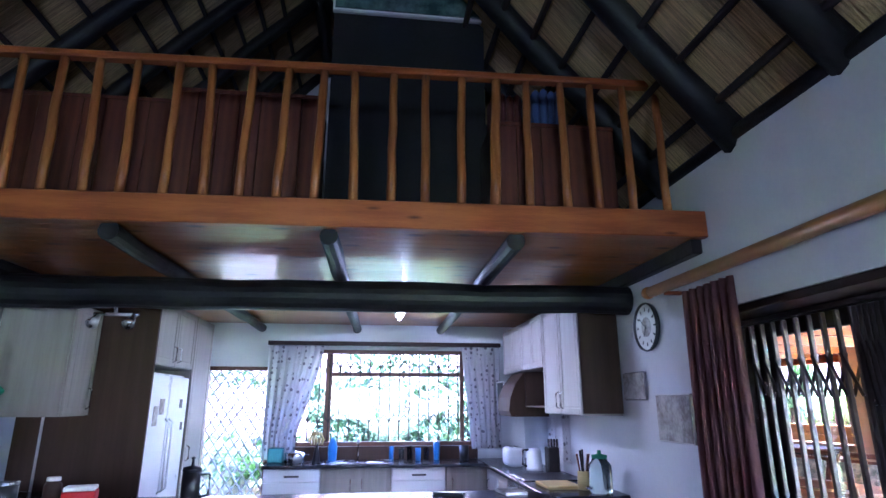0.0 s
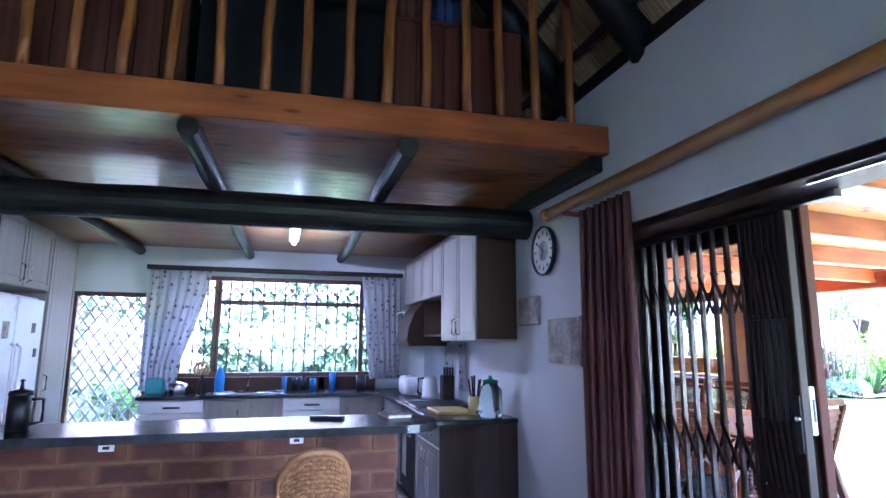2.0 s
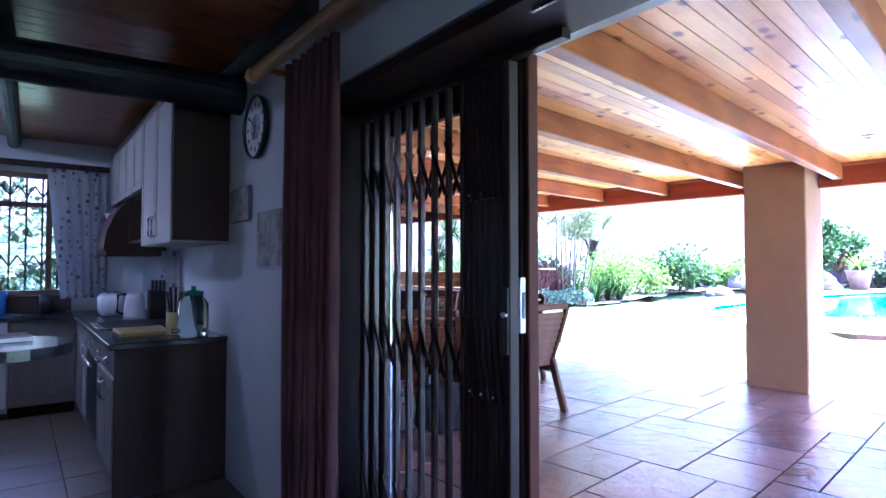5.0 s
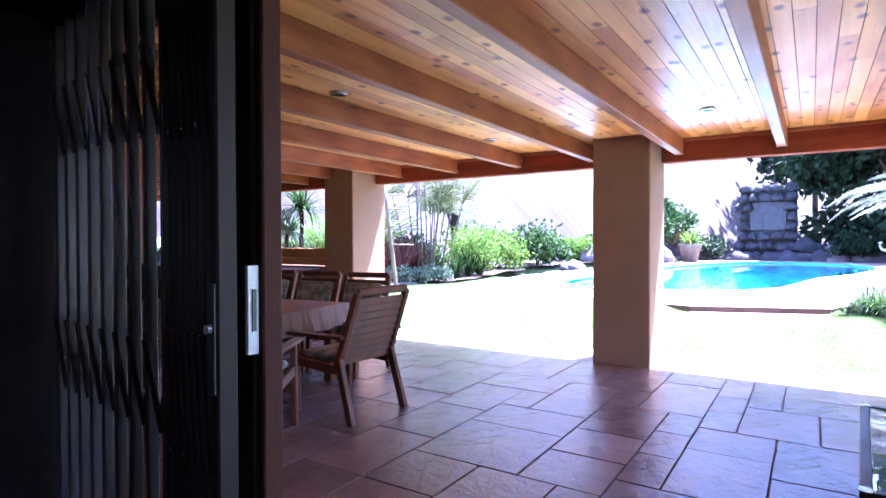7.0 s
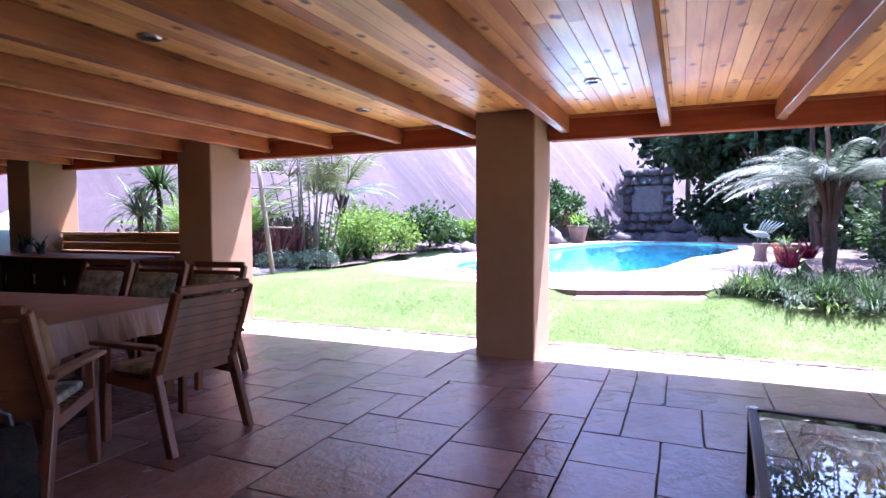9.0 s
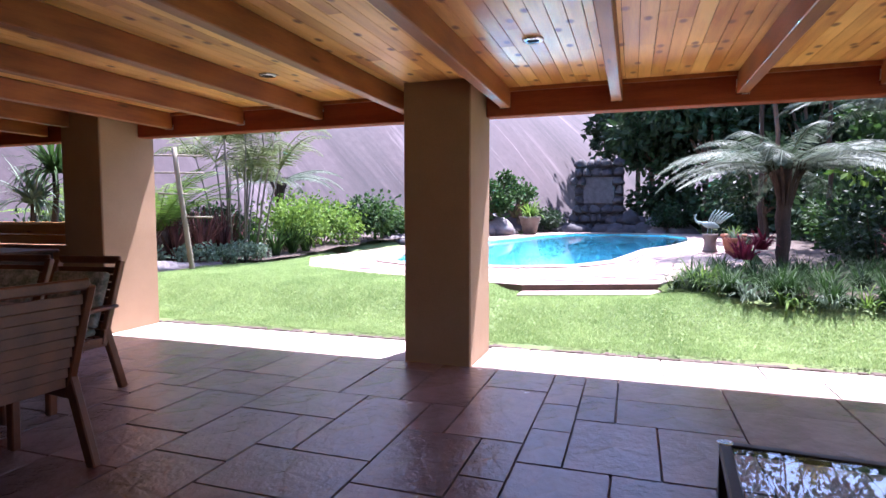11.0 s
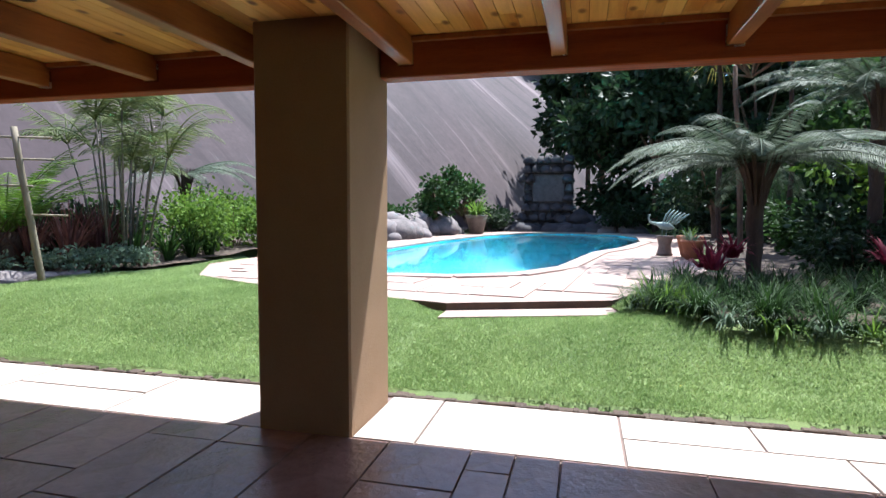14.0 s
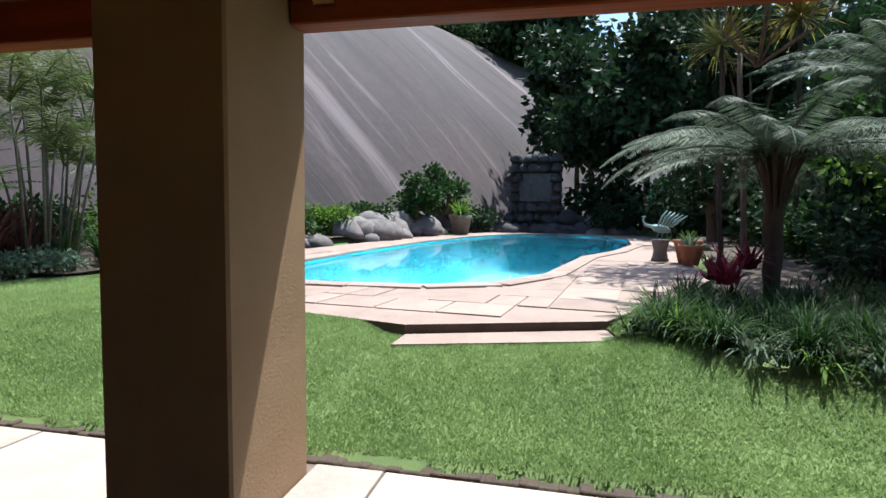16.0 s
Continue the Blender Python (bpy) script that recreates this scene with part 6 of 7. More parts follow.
# ---- trees and shrubs ----
def tree_fern(at, h, n, length, seed):
    e = thing("tree_fern", "tree fern with brown fibrous trunk and silvery drooping fronds", "tree", "tree ferns", m=Matrix.Translation(at))
    rnd = random.Random(seed)
    part("trunk", rough_pole((0, 0, -0.2), (0.05, 0.02, h), 0.075, 0.1, seed, n=14, wob=0.01, seg=16), FERN_BARK, e, smooth=True)
    bm = bmesh.new()
    for k in range(n):
        a = k * math.tau / n + rnd.uniform(-0.15, 0.15)
        frond(bm, (0.05, 0.02, h - 0.02), a, length * rnd.uniform(0.8, 1.1), rnd.uniform(0.1, 0.62), rnd.uniform(0.8, 1.3), 80, 0.21, 0.008, seed * 50 + k, hang=0.45)
    part("crown", bm, LEAF_FERN, e)
    bm = bmesh.new()
    for k in range(40):
        a = rnd.uniform(0, math.tau)
        tube([(0.07 * math.cos(a), 0.07 * math.sin(a), h - 0.5), (0.14 * math.cos(a), 0.14 * math.sin(a), h - 0.2), (0.27 * math.cos(a), 0.27 * math.sin(a), h + 0.1)], [0.014, 0.012, 0.007], 5, bm)
    part("frond_stubble", bm, FERN_BARK, e)
    return e


tree_fern(G(12.2, 0.8), 1.45, 34, 1.75, 3)
tree_fern(G(14.0, -0.9), 2.5, 26, 1.9, 4)


def broadleaf(at, h, r, n, mat_, label, seed, size=0.22, group="garden trees", lobes=9, low=0.4, girth=0.16):
    e = thing("tree", label, "tree", group, m=Matrix.Translation(at))
    rnd = random.Random(seed)
    bm = rough_pole((0, 0, -0.3), (rnd.uniform(-0.3, 0.3), rnd.uniform(-0.3, 0.3), h * 0.55), girth, girth * 0.65, seed, n=8, wob=0.05)
    cs = []
    for k in range(lobes):
        a = k * 2.4 + rnd.random()
        rr = r * rnd.uniform(0.2, 0.75)
        c = Vector((rr * math.cos(a), rr * math.sin(a), h * rnd.uniform(low, 0.95)))
        cs.append(c)
        tube([(0, 0, h * (0.35 if low < 0.5 else 0.52)), c * 0.6 + Vector((0, 0, h * 0.12)), c], [girth * 0.5, girth * 0.3, girth * 0.13], 6, bm)
    part("trunk", bm, BARK, e, smooth=True)
    bm = bmesh.new()
    for k, c in enumerate(cs):
        leaf_clump(bm, c, r * rnd.uniform(0.42, 0.65), n // lobes, size, seed * 20 + k)
    part("crown", bm, mat_, e)
    return e


DARKTREE = "large dark broadleaf tree behind the pool"
broadleaf(Vector((30.5, 1.8, 0.3)), 8.5, 3.6, 5200, LEAF_DARK, DARKTREE, 11, 0.42)
broadleaf(Vector((29.5, -1.8, 0.3)), 8.0, 3.4, 4600, LEAF_DARK, DARKTREE, 12, 0.42)
broadleaf(Vector((33.0, 4.2, 0.3)), 8.5, 3.0, 4200, LEAF_DARK, DARKTREE, 13, 0.4)
broadleaf(Vector((24.5, -4.6, 0.3)), 7.0, 3.2, 4200, LEAF_DARK, DARKTREE, 14, 0.38)
broadleaf(Vector((20.0, -3.0, 0.3)), 4.0, 2.1, 3000, LEAF_MID, "dense green garden tree beyond the fern", 15, 0.25)
broadleaf(Vector((17.0, -5.0, 0.3)), 5.0, 2.6, 3400, LEAF_MID, "dense green garden tree beyond the fern", 16, 0.25)
broadleaf(Vector((15.0, -2.3, 0.3)), 2.5, 1.6, 4200, LEAF_LIME, "leafy green shrub tree beside the fern", 17, 0.16)
# added mostly out of view, so that its crown darkens the bed
broadleaf(Vector((12.9, -2.7, 0.3)), 7.0, 2.3, 3800, LEAF_DARK, "tall dark leaved tree added to shade the flower bed", 28, 0.2)
# added for its high crown, which throws dappled shade on the terrace
broadleaf(Vector((16.6, 0.3, 0.35)), 6.6, 2.1, 3600, LEAF_DARK, "slender dark leaved tree added to dapple the pool terrace", 36, 0.15, lobes=10, low=0.7, girth=0.055)
broadleaf(Vector((34.0, -9.0, 0.3)), 9.0, 4.5, 4200, LEAF_DARK, DARKTREE, 18, 0.5)
broadleaf(Vector((62.0, 11.5, 13.0)), 9.0, 6.0, 4000, LEAF_DARK, "dark tree on top of the granite hillside", 29, 0.8)
broadleaf(Vector((39.0, 5.5, 1.5)), 11.0, 4.0, 5200, LEAF_DARK, DARKTREE, 23, 0.5)
broadleaf(Vector((41.0, -2.0, 1.0)), 12.0, 4.6, 4500, LEAF_DARK, DARKTREE, 24, 0.55)
broadleaf(Vector((24.0, -11.0, 0.3)), 8.0, 4.2, 4200, LEAF_DARK, DARKTREE, 19, 0.45)
broadleaf(Vector((22.5, 0.2, 0.3)), 3.0, 1.5, 2400, LEAF_DARK, "dark rounded shrub beside the pool", 20, 0.2)
broadleaf(Vector((25.0, 8.9 + 0.8, 0.3)), 3.0, 1.0, 1500, LEAF_MID, "small green tree beside the terrace", 21, 0.2)
broadleaf(Vector((28.5, 9.9, 0.3)), 2.4, 1.0, 1300, LEAF_MID, "small green tree beside the terrace", 22, 0.2)


def shrub(at, r, n, mat_, label, seed, size=0.1, name="shrub", squash=0.75):
    e = thing(name, label, "shrub", "garden shrubs", m=Matrix.Translation(at))
    bm = bmesh.new()
    rr = random.Random(seed)
    for k in range(4):
        a = rr.uniform(0, math.tau)
        leaf_clump(bm, (0.45 * r * math.cos(a), 0.45 * r * math.sin(a), r * squash * rr.uniform(0.5, 0.95)), r * 0.75, n // 4, size, seed * 9 + k, squash)
    part("leaves", bm, mat_, e)
    bm = bmesh.new()
    for k in range(5):
        a = k * 1.3
        tube([(0.05 * math.cos(a), 0.05 * math.sin(a), -0.1), (0.4 * r * math.cos(a), 0.4 * r * math.sin(a), r * squash)], [0.02, 0.006], 5, bm)
    part("stems", bm, BARK, e)
    return e


for i, (x, y, r, mm, sz) in enumerate(((13.2, 10.2, 1.1, LEAF_LIME, 0.085), (14.6, 10.4, 1.2, LEAF_LIME, 0.09), (16.2, 10.6, 1.1, LEAF_MID, 0.14), (12.0, 11.4, 1.0, LEAF_MID, 0.13), (18.0, 10.6, 0.8, LEAF_MID, 0.14), (20.5, 10.7, 0.8, LEAF_LIME, 0.14), (23, 10.6, 0.9, LEAF_MID, 0.14),
                                       (10.5, 11.6, 0.9, LEAF_DARK, 0.1), (11.4, 11.5, 0.9, LEAF_DARK, 0.1), (12.6, 11.2, 0.9, LEAF_DARK, 0.1), (9.7, 12.2, 0.9, LEAF_DARK, 0.1), (13.4, -1.9, 0.8, LEAF_MID, 0.1), (12.9, -2.6, 0.7, LEAF_DARK, 0.1),
                                       (17.5, -0.9, 0.9, LEAF_MID, 0.12), (13.6, -0.6, 0.7, LEAF_DARK, 0.1), (14.5, -4.5, 1.2, LEAF_LIME, 0.13), (12.5, -3.2, 0.9, LEAF_MID, 0.11), (26.5, 0.3, 1.2, LEAF_DARK, 0.18), (29.5, 9.0, 1.0, LEAF_DARK, 0.16), (29.8, 3.4, 0.9, LEAF_DARK, 0.16), (27.5, -0.8, 1.9, LEAF_DARK, 0.3), (25.5, -1.8, 1.9, LEAF_DARK, 0.3), (23.0, -2.2, 1.8, LEAF_DARK, 0.28), (30.5, 0.2, 2.2, LEAF_DARK, 0.35), (32.5, 2.6, 2.2, LEAF_DARK, 0.35), (20.0, -1.4, 1.4, LEAF_DARK, 0.22), (18.5, -4.5, 1.8, LEAF_DARK, 0.25), (15.8, -1.0, 1.0, LEAF_DARK, 0.16), (16.0, -7.0, 2.2, LEAF_LIME, 0.2))):
    shrub(G(x, y), r, 3200 if sz < 0.095 else 1500, mm, "bushy lime green hedge shrub" if mm is LEAF_LIME else "bushy dark green garden shrub", 700 + i, sz)
for i, (x, y, z) in enumerate(RIDGE):
    shrub(Vector((x, y, z - 0.6)), 2.2 + 1.3 * ((i * 5) % 7) / 7, 700, (LEAF_MID, LEAF_GREY, LEAF_DARK)[i % 3], "shrub growing on top of the granite hillside", 980 + i, 0.4)
for i, (x, y) in enumerate(((10.2, 10.0), (10.6, 9.7), (9.6, 10.2), (11.4, 9.45), (10.9, 9.6))):
    shrub(G(x, y), 0.38, 420, LEAF_GREY, "low grey green ground cover plant at the bed edge", 760 + i, 0.07, "ground_cover", 0.6)


def strap_plant(name, label, at, n, length, width, mat_, seed, lean=0.7, droop=0.9, group="strap leaved plants"):
    return plant(name, label, "plant", at, lambda bm: blades(bm, (0, 0, 0), n, length, width, seed, lean, droop), mat_, group)


rnd = random.Random(61)
for i in range(120):
    x, y = rnd.uniform(9.85, 12.6), rnd.uniform(-3.6, 1.9)
    if not inside(BED_R, x, y) or (x - 12.2) ** 2 + (y - 0.8) ** 2 < 0.1:
        continue
    strap_plant("agapanthus", "clump of green strap leaved agapanthus in the bed", G(x, y), 90, 0.42, 0.0065, LEAF_MID if i % 4 else LEAF_DARK, 800 + i, 0.8, 0.7)
for i, (x, y) in enumerate(((10.4, 1.75), (10.15, 1.45), (10.0, 1.05), (10.55, 1.95), (9.95, 0.6), (10.1, 0.1), (10.1, -0.4), (10.4, 1.2), (10.5, 0.6))):
    strap_plant("agapanthus", "clump of green strap leaved agapanthus in the bed", G(x, y), 95, 0.42, 0.0065, LEAF_MID if i % 3 else LEAF_LIME, 850 + i, 0.8, 0.75)
edge = [(10.55, 2.15), (10.2, 1.72), (9.8, 1.25), (9.85, 0.4), (10.13, -0.6), (10.0, -1.8), (9.95, -3.0)]
k = 0
for (xa, ya), (xb, yb) in zip(edge, edge[1:]):
    m_ = int(math.hypot(xb - xa, yb - ya) / 0.17)
    for j in range(m_):
        f = (j + 0.5) / m_
        strap_plant("agapanthus", "small strap leaved clump spilling over the lawn edge", G(xa + (xb - xa) * f + rnd.uniform(-0.02, 0.1), ya + (yb - ya) * f, 0.02), 44, rnd.uniform(0.26, 0.4), 0.008, (LEAF_MID, LEAF_GREY, LEAF_MID, LEAF_LIME)[k % 4], 1200 + k, 0.9, 0.85)
        k += 1
for i, (x, y) in enumerate(((9.9, 10.6), (10.5, 10.7), (11.0, 10.4), (11.5, 10.9), (10.2, 11.3), (9.5, 11.2), (10.3, 10.3), (10.8, 10.2), (11.4, 10.3), (9.8, 10.9), (11.9, 10.6))):
    strap_plant("purple_flax", "dark purple flax with stiff upright leaves", G(x, y), 55, 1.1, 0.02, LEAF_PURPLE, 880 + i, 0.5, 0.35)
for i, (x, y) in enumerate(((12.2, 9.7), (12.7, 9.7), (11.9, 10.1), (13.2, 9.75))):
    strap_plant("green_flax", "fresh green strap leaved plant at the bed edge", G(x, y), 70, 0.9, 0.016, LEAF_MID, 890 + i, 0.6, 0.5)
for i, (x, y, z) in enumerate(((11.5, 1.3, 0.5), (11.8, 1.1, 0.7), (12.1, 1.35, 0.45), (10.9, -1.0, 0.5), (10.7, -1.4, 0.4), (12.2, -0.5, 0.6), (12.5, -0.8, 0.7))):
    strap_plant("red_cordyline", "crimson red leaved cordyline in the bed", G(x, y, z * 0.6), 34, 0.42, 0.022, LEAF_RED, 900 + i, 0.9, 0.4)


def cordyline_tree(at, h, mat_, seed, label, lean=1.9, droop=0.12):
    e = thing("cordyline_tree", label, "tree", "cordyline trees", m=Matrix.Translation(at))
    part("trunk", rough_pole((0, 0, -0.2), (0.15, 0.1, h), 0.05, 0.04, seed, n=8, wob=0.04), FERN_BARK, e, smooth=True)
    bm = bmesh.new()
    blades(bm, (0.15, 0.1, h), 150, 0.85, 0.02, seed, lean, droop)
    part("crown", bm, mat_, e)


cordyline_tree(Vector((17.0, 1.0 - 0.3, 0.4)), 3.9, LEAF_YELLOW, 31, "spiky yellow green cordyline on a thin trunk")
cordyline_tree(Vector((17.5, -0.6, 0.4)), 4.4, LEAF_YELLOW, 32, "spiky yellow green cordyline on a thin trunk")
cordyline_tree(Vector((18.5, -2.4, 0.4)), 4.6, LEAF_MID, 33, "spiky green cordyline on a thin trunk")
cordyline_tree(Vector((8.25, 10.35, 0.15)), 1.75, LEAF_MID, 34, "spiky green dracaena behind the veranda counter", 1.5, 0.34)
cordyline_tree(Vector((8.05, 10.55, 0.15)), 1.3, LEAF_GREY, 35, "spiky green dracaena behind the veranda counter", 1.5, 0.34)


def cane_palm(at, seed, n=8, h=2.2):
    e = thing("cane_palm", "clump of slender cane palms with feathery fronds", "palm", "palms", m=Matrix.Translation(at))
    rnd = random.Random(seed)
    bm = bmesh.new()
    for k in range(n):
        x, y = rnd.uniform(-0.45, 0.45), rnd.uniform(-0.35, 0.35)
        hh = h * rnd.uniform(0.7, 1.15)
        tx, ty = x * 2.3 + rnd.uniform(-0.2, 0.2), y * 2.3 + rnd.uniform(-0.2, 0.2)
        part("cane", tube([(x, y, -0.2), ((x + tx) / 2, (y + ty) / 2, hh * 0.55), (tx, ty, hh)], [0.021, 0.018, 0.012], 7), CANE, e, smooth=True)
        for j in range(8):
            frond(bm, (tx, ty, hh - 0.05), rnd.uniform(0, math.tau), rnd.uniform(0.7, 1.35), rnd.uniform(0.5, 1.35), rnd.uniform(0.8, 1.9), 26, 0.26, 0.007, seed * 100 + k * 6 + j, 0.45)
    part("fronds", bm, LEAF_PALM, e)


cane_palm(G(11.4, 9.85), 41)
cane_palm(G(12.0, 10.6), 42, 6, 2.5)


def cycad(at, seed, n=18, length=1.6, mat_=LEAF_LIME):
    e = thing("cycad", "cycad palm with arching yellow green fronds", "palm", "palms", m=Matrix.Translation(at))
    rnd = random.Random(seed)
    part("trunk", rough_pole((0, 0, -0.2), (0, 0, 0.4), 0.16, 0.15, seed, n=4), BARK, e, smooth=True)
    bm = bmesh.new()
    for k in range(n):
        frond(bm, (0, 0, 0.35), k * math.tau / n, length * rnd.uniform(0.8, 1.1), rnd.uniform(0.7, 1.2), rnd.uniform(0.8, 1.3), 34, 0.24, 0.012, seed * 40 + k, 0.25)
    part("fronds", bm, mat_, e)


cycad(G(9.9, 11.7), 51)
cycad(G(10.2, 10.6, 0.2), 53, 24, 1.9)
for i, (x, y, s_) in enumerate(((9.45, 9.75, 0.42), (9.9, 9.7, 0.25), (10.4, 9.62, 0.18))):
    solid("boulder", rock_bm(640 + i, (s_ * 1.5, s_, s_ * 0.45)), STONE_PALE, "flat weathered rock at the edge of the bed", "boulder", "bed boulders", m=Matrix.Translation(G(x, y, 0.02)), smooth=True)
cycad(G(10.6, 12.4), 52)
tree_fern(G(14.5, 11.6), 1.6, 12, 1.9, 7)

# tall trellis post with rungs at the bed edge
lp = thing("trellis_post", "weathered wooden post with short rungs", "trellis", m=Matrix.Translation(G(9.74, 9.25, 0)))
part("post", rough_pole((0.02, -0.02, -0.2), (-0.17, 0.12, 1.95), 0.045, 0.036, 55, n=8, wob=0.01), GREY_POST, lp, smooth=True)
for z, a0, a1 in ((0.85, -0.05, 0.45), (1.22, -0.35, 0.1), (1.55, -0.6, 0.4), (1.82, -0.5, 0.42)):
    part("rung", tube([(a1 * 0.45 - 0.087 * z, -a1 * 0.9 + 0.062 * z, z), (a0 * 0.45 - 0.087 * z, -a0 * 0.9 + 0.062 * z, z + 0.01)], 0.014, 7), GREY_POST, lp, smooth=True)

# pots and sculpture by the pool
def pot_plant(at, r, h, label, mat_, seed, n=40, length=0.6, width=0.02, clay=TERRACOTTA):
    e = thing("potted_plant", label, "potted plant", "pool pots", m=Matrix.Translation(at))
    part("pot", lathe([(0, 0), (r * 0.65, 0), (r, h * 0.85), (r * 1.08, h * 0.87), (r * 1.08, h), (r * 0.9, h), (r * 0.85, h * 0.85), (0, h * 0.84)], 20), clay, e, smooth=True)
    bm = bmesh.new()
    blades(bm, (0, 0, h * 0.84), n, length, width, seed, 1.0, 0.4)
    part("leaves", bm, mat_, e)


pot_plant(Vector((26.6, 8.6, DECK_Z)), 0.42, 0.75, "weathered grey clay pot with yellow green bromeliad", LEAF_LIME, 71, 80, 1.1, 0.035, CLAY_GREY)
pot_plant(Vector((16.6, 1.2, DECK_Z)), 0.2, 0.36, "terracotta pot with pale succulent beside the pool", LEAF_GREY, 72, 40, 0.3, 0.03)
pot_plant(Vector((17.1, 1.22, DECK_Z)), 0.24, 0.42, "terracotta pot with lime plant beside the pool", LEAF_LIME, 73, 50, 0.3, 0.02)
e = thing("bird_sculpture", "verdigris metal bird with raised wings on a clay pedestal", "sculpture", m=Matrix.Translation((17.4, 1.68, DECK_Z)))
part("pedestal", lathe([(0, 0), (0.17, 0), (0.15, 0.05), (0.12, 0.2), (0.16, 0.36), (0.18, 0.4), (0, 0.4)], 18), CLAY_GREY, e, "clay pedestal", smooth=True)
bm = tube([(0, 0.2, 0.66), (0, 0.08, 0.62), (0, -0.06, 0.6), (0, -0.18, 0.56)], [0.02, 0.075, 0.085, 0.02], 10)
tube([(0, 0.18, 0.65), (0, 0.29, 0.68), (0, 0.33, 0.77), (0, 0.3, 0.84), (0, 0.36, 0.83)], [0.035, 0.025, 0.02, 0.024, 0.006], 8, bm)
part("figure", bm, VERDIGRIS, e, smooth=True)
for sg in (-1, 1):
    bm = bmesh.new()
    for k in range(6):
        f = k / 5
        tube([(0.03 * sg, 0.06 - 0.05 * k, 0.64), (0.09 * sg, -0.02 - 0.06 * k, 0.76 + 0.08 * (1 - f)), (0.13 * sg, -0.1 - 0.07 * k, 0.86 + 0.1 * (1 - f))], [0.016, 0.02, 0.006], 6, bm)
    part("wing", bm, VERDIGRIS, e, smooth=True)
for y_ in (-0.03, 0.05):
    part("leg", tube([(0, y_, 0.56), (0, y_ + 0.01, 0.399)], 0.01, 6), VERDIGRIS, e, smooth=True)


# small potted plants on the veranda counter
for k, (u_, v_, s_) in enumerate(((-0.3, 6.9, 0.07), (-0.25, 7.35, 0.09), (-0.35, 8.5, 0.1))):
    p = keep @ Vector((u_, v_, 0.9155))
    e = thing("counter_plant", "small dark potted plant on the veranda counter", "potted plant", "counter plants", m=Matrix.Translation(p))
    part("pot", lathe([(0, 0), (s_ * 0.6, 0), (s_, s_ * 1.3), (s_ * 0.9, s_ * 1.3), (s_ * 0.8, s_ * 1.1), (0, s_ * 1.1)], 16), STONE_DARK, e, smooth=True)
    bm = bmesh.new()
    blades(bm, (0, 0, s_ * 1.1), 26, s_ * 3.2, 0.012, 1500 + k, 0.9, 0.5)
    part("leaves", bm, LEAF_DARK, e)

# ---- veranda furniture ----
def garden_chair(m, label, cushion=True):
    """A slatted hardwood garden armchair: faces local +y."""
    e = thing("garden_chair", label, "chair", "veranda chairs", m=m)
    for sx in (-1, 1):
        part("back_leg", bar((0.28 * sx, -0.20, 0.50), (0.29 * sx, -0.34, 0.0), 0.045, 0.06, bevel=0.006), TEAK, e)
        part("back_post", bar((0.28 * sx, -0.17, 0.38), (0.27 * sx, -0.385, 1.0), 0.045, 0.05, bevel=0.006), TEAK, e)
        part("front_leg", bar((0.28 * sx, 0.27, 0.0), (0.28 * sx, 0.25, 0.62), 0.045, 0.055, bevel=0.006), TEAK, e)
        part("armrest", bar((0.30 * sx, -0.28, 0.66), (0.30 * sx, 0.32, 0.645), 0.075, 0.026, bevel=0.006), TEAK, e)
        part("side_rail", bar((0.28 * sx, -0.2, 0.40), (0.28 * sx, 0.26, 0.42), 0.03, 0.07, bevel=0.004), TEAK, e)
    for k in range(9):
        z = 0.46 + 0.058 * k
        y = -0.195 - 0.345 * (z - 0.42)
        part("back_slat", bar((-0.255, y + 0.01, z), (0.255, y + 0.01, z), 0.016, 0.0545, bevel=0.003), TEAK, e)
    part("top_rail", bar((-0.27, -0.385, 1.005), (0.27, -0.385, 1.005), 0.035, 0.06, bevel=0.01), TEAK, e)
    for k in range(7):
        part("seat_slat", bar((-0.262, -0.15 + 0.066 * k, 0.435), (0.262, -0.15 + 0.066 * k, 0.435), 0.052, 0.018, bevel=0.003), TEAK, e)
    part("front_rail", bar((-0.255, 0.285, 0.40), (0.255, 0.285, 0.40), 0.025, 0.07, bevel=0.004), TEAK, e)
    if cushion:
        bm = box(-0.24, 0.24, -0.17, 0.26, 0.446, 0.50, 0.022, seg=2)
        part("seat_cushion", bm, CUSHION, e, "patterned seat cushion", smooth=True)
        bm = box(-0.23, 0.23, -0.03, 0.03, 0.0, 0.44, 0.022, seg=2)
        part("back_cushion", bm, CUSHION, e, "patterned back cushion", smooth=True, m=pose(0, -0.17, 0.5, 19, 0, 0))
    return e


TBL = pose(4.54, 6.42, 0, 0, 0, 14)
ch = garden_chair(pose(4.77, 4.90, 0, 0, 0, 4) @ Matrix.Diagonal((1, 1, 0.95, 1)), "slatted hardwood garden chair with patterned cushion at the table")
CHL = "slatted hardwood garden chair pushed in at the veranda table"
for x, y, a in ((4.1, 7.95, 194), (5.64, 5.91, 104), (5.52, 6.57, 104), (5.39, 7.21, 106), (3.4, 6.75, -78)):
    tagged(copy_thing(ch, pose(x, y, 0, 0, 0, a)), CHL)
near = copy_thing(ch, pose(3.88, 4.92, 0, 0, 0, -49))
tagged(near, "slatted hardwood garden chair drawn up to the table", "chair", "veranda chairs")
bm = rock_bm(911, (0.2, 0.17, 0.3), 0.8, 3)
for v in bm.verts:
    v.co *= 1 + 0.09 * noise.noise(v.co * 14)
bag = thing("bag", "dark shaggy bag slumped on the paving beside a chair", "bag", m=pose(3.62, 4.5, 0.24))
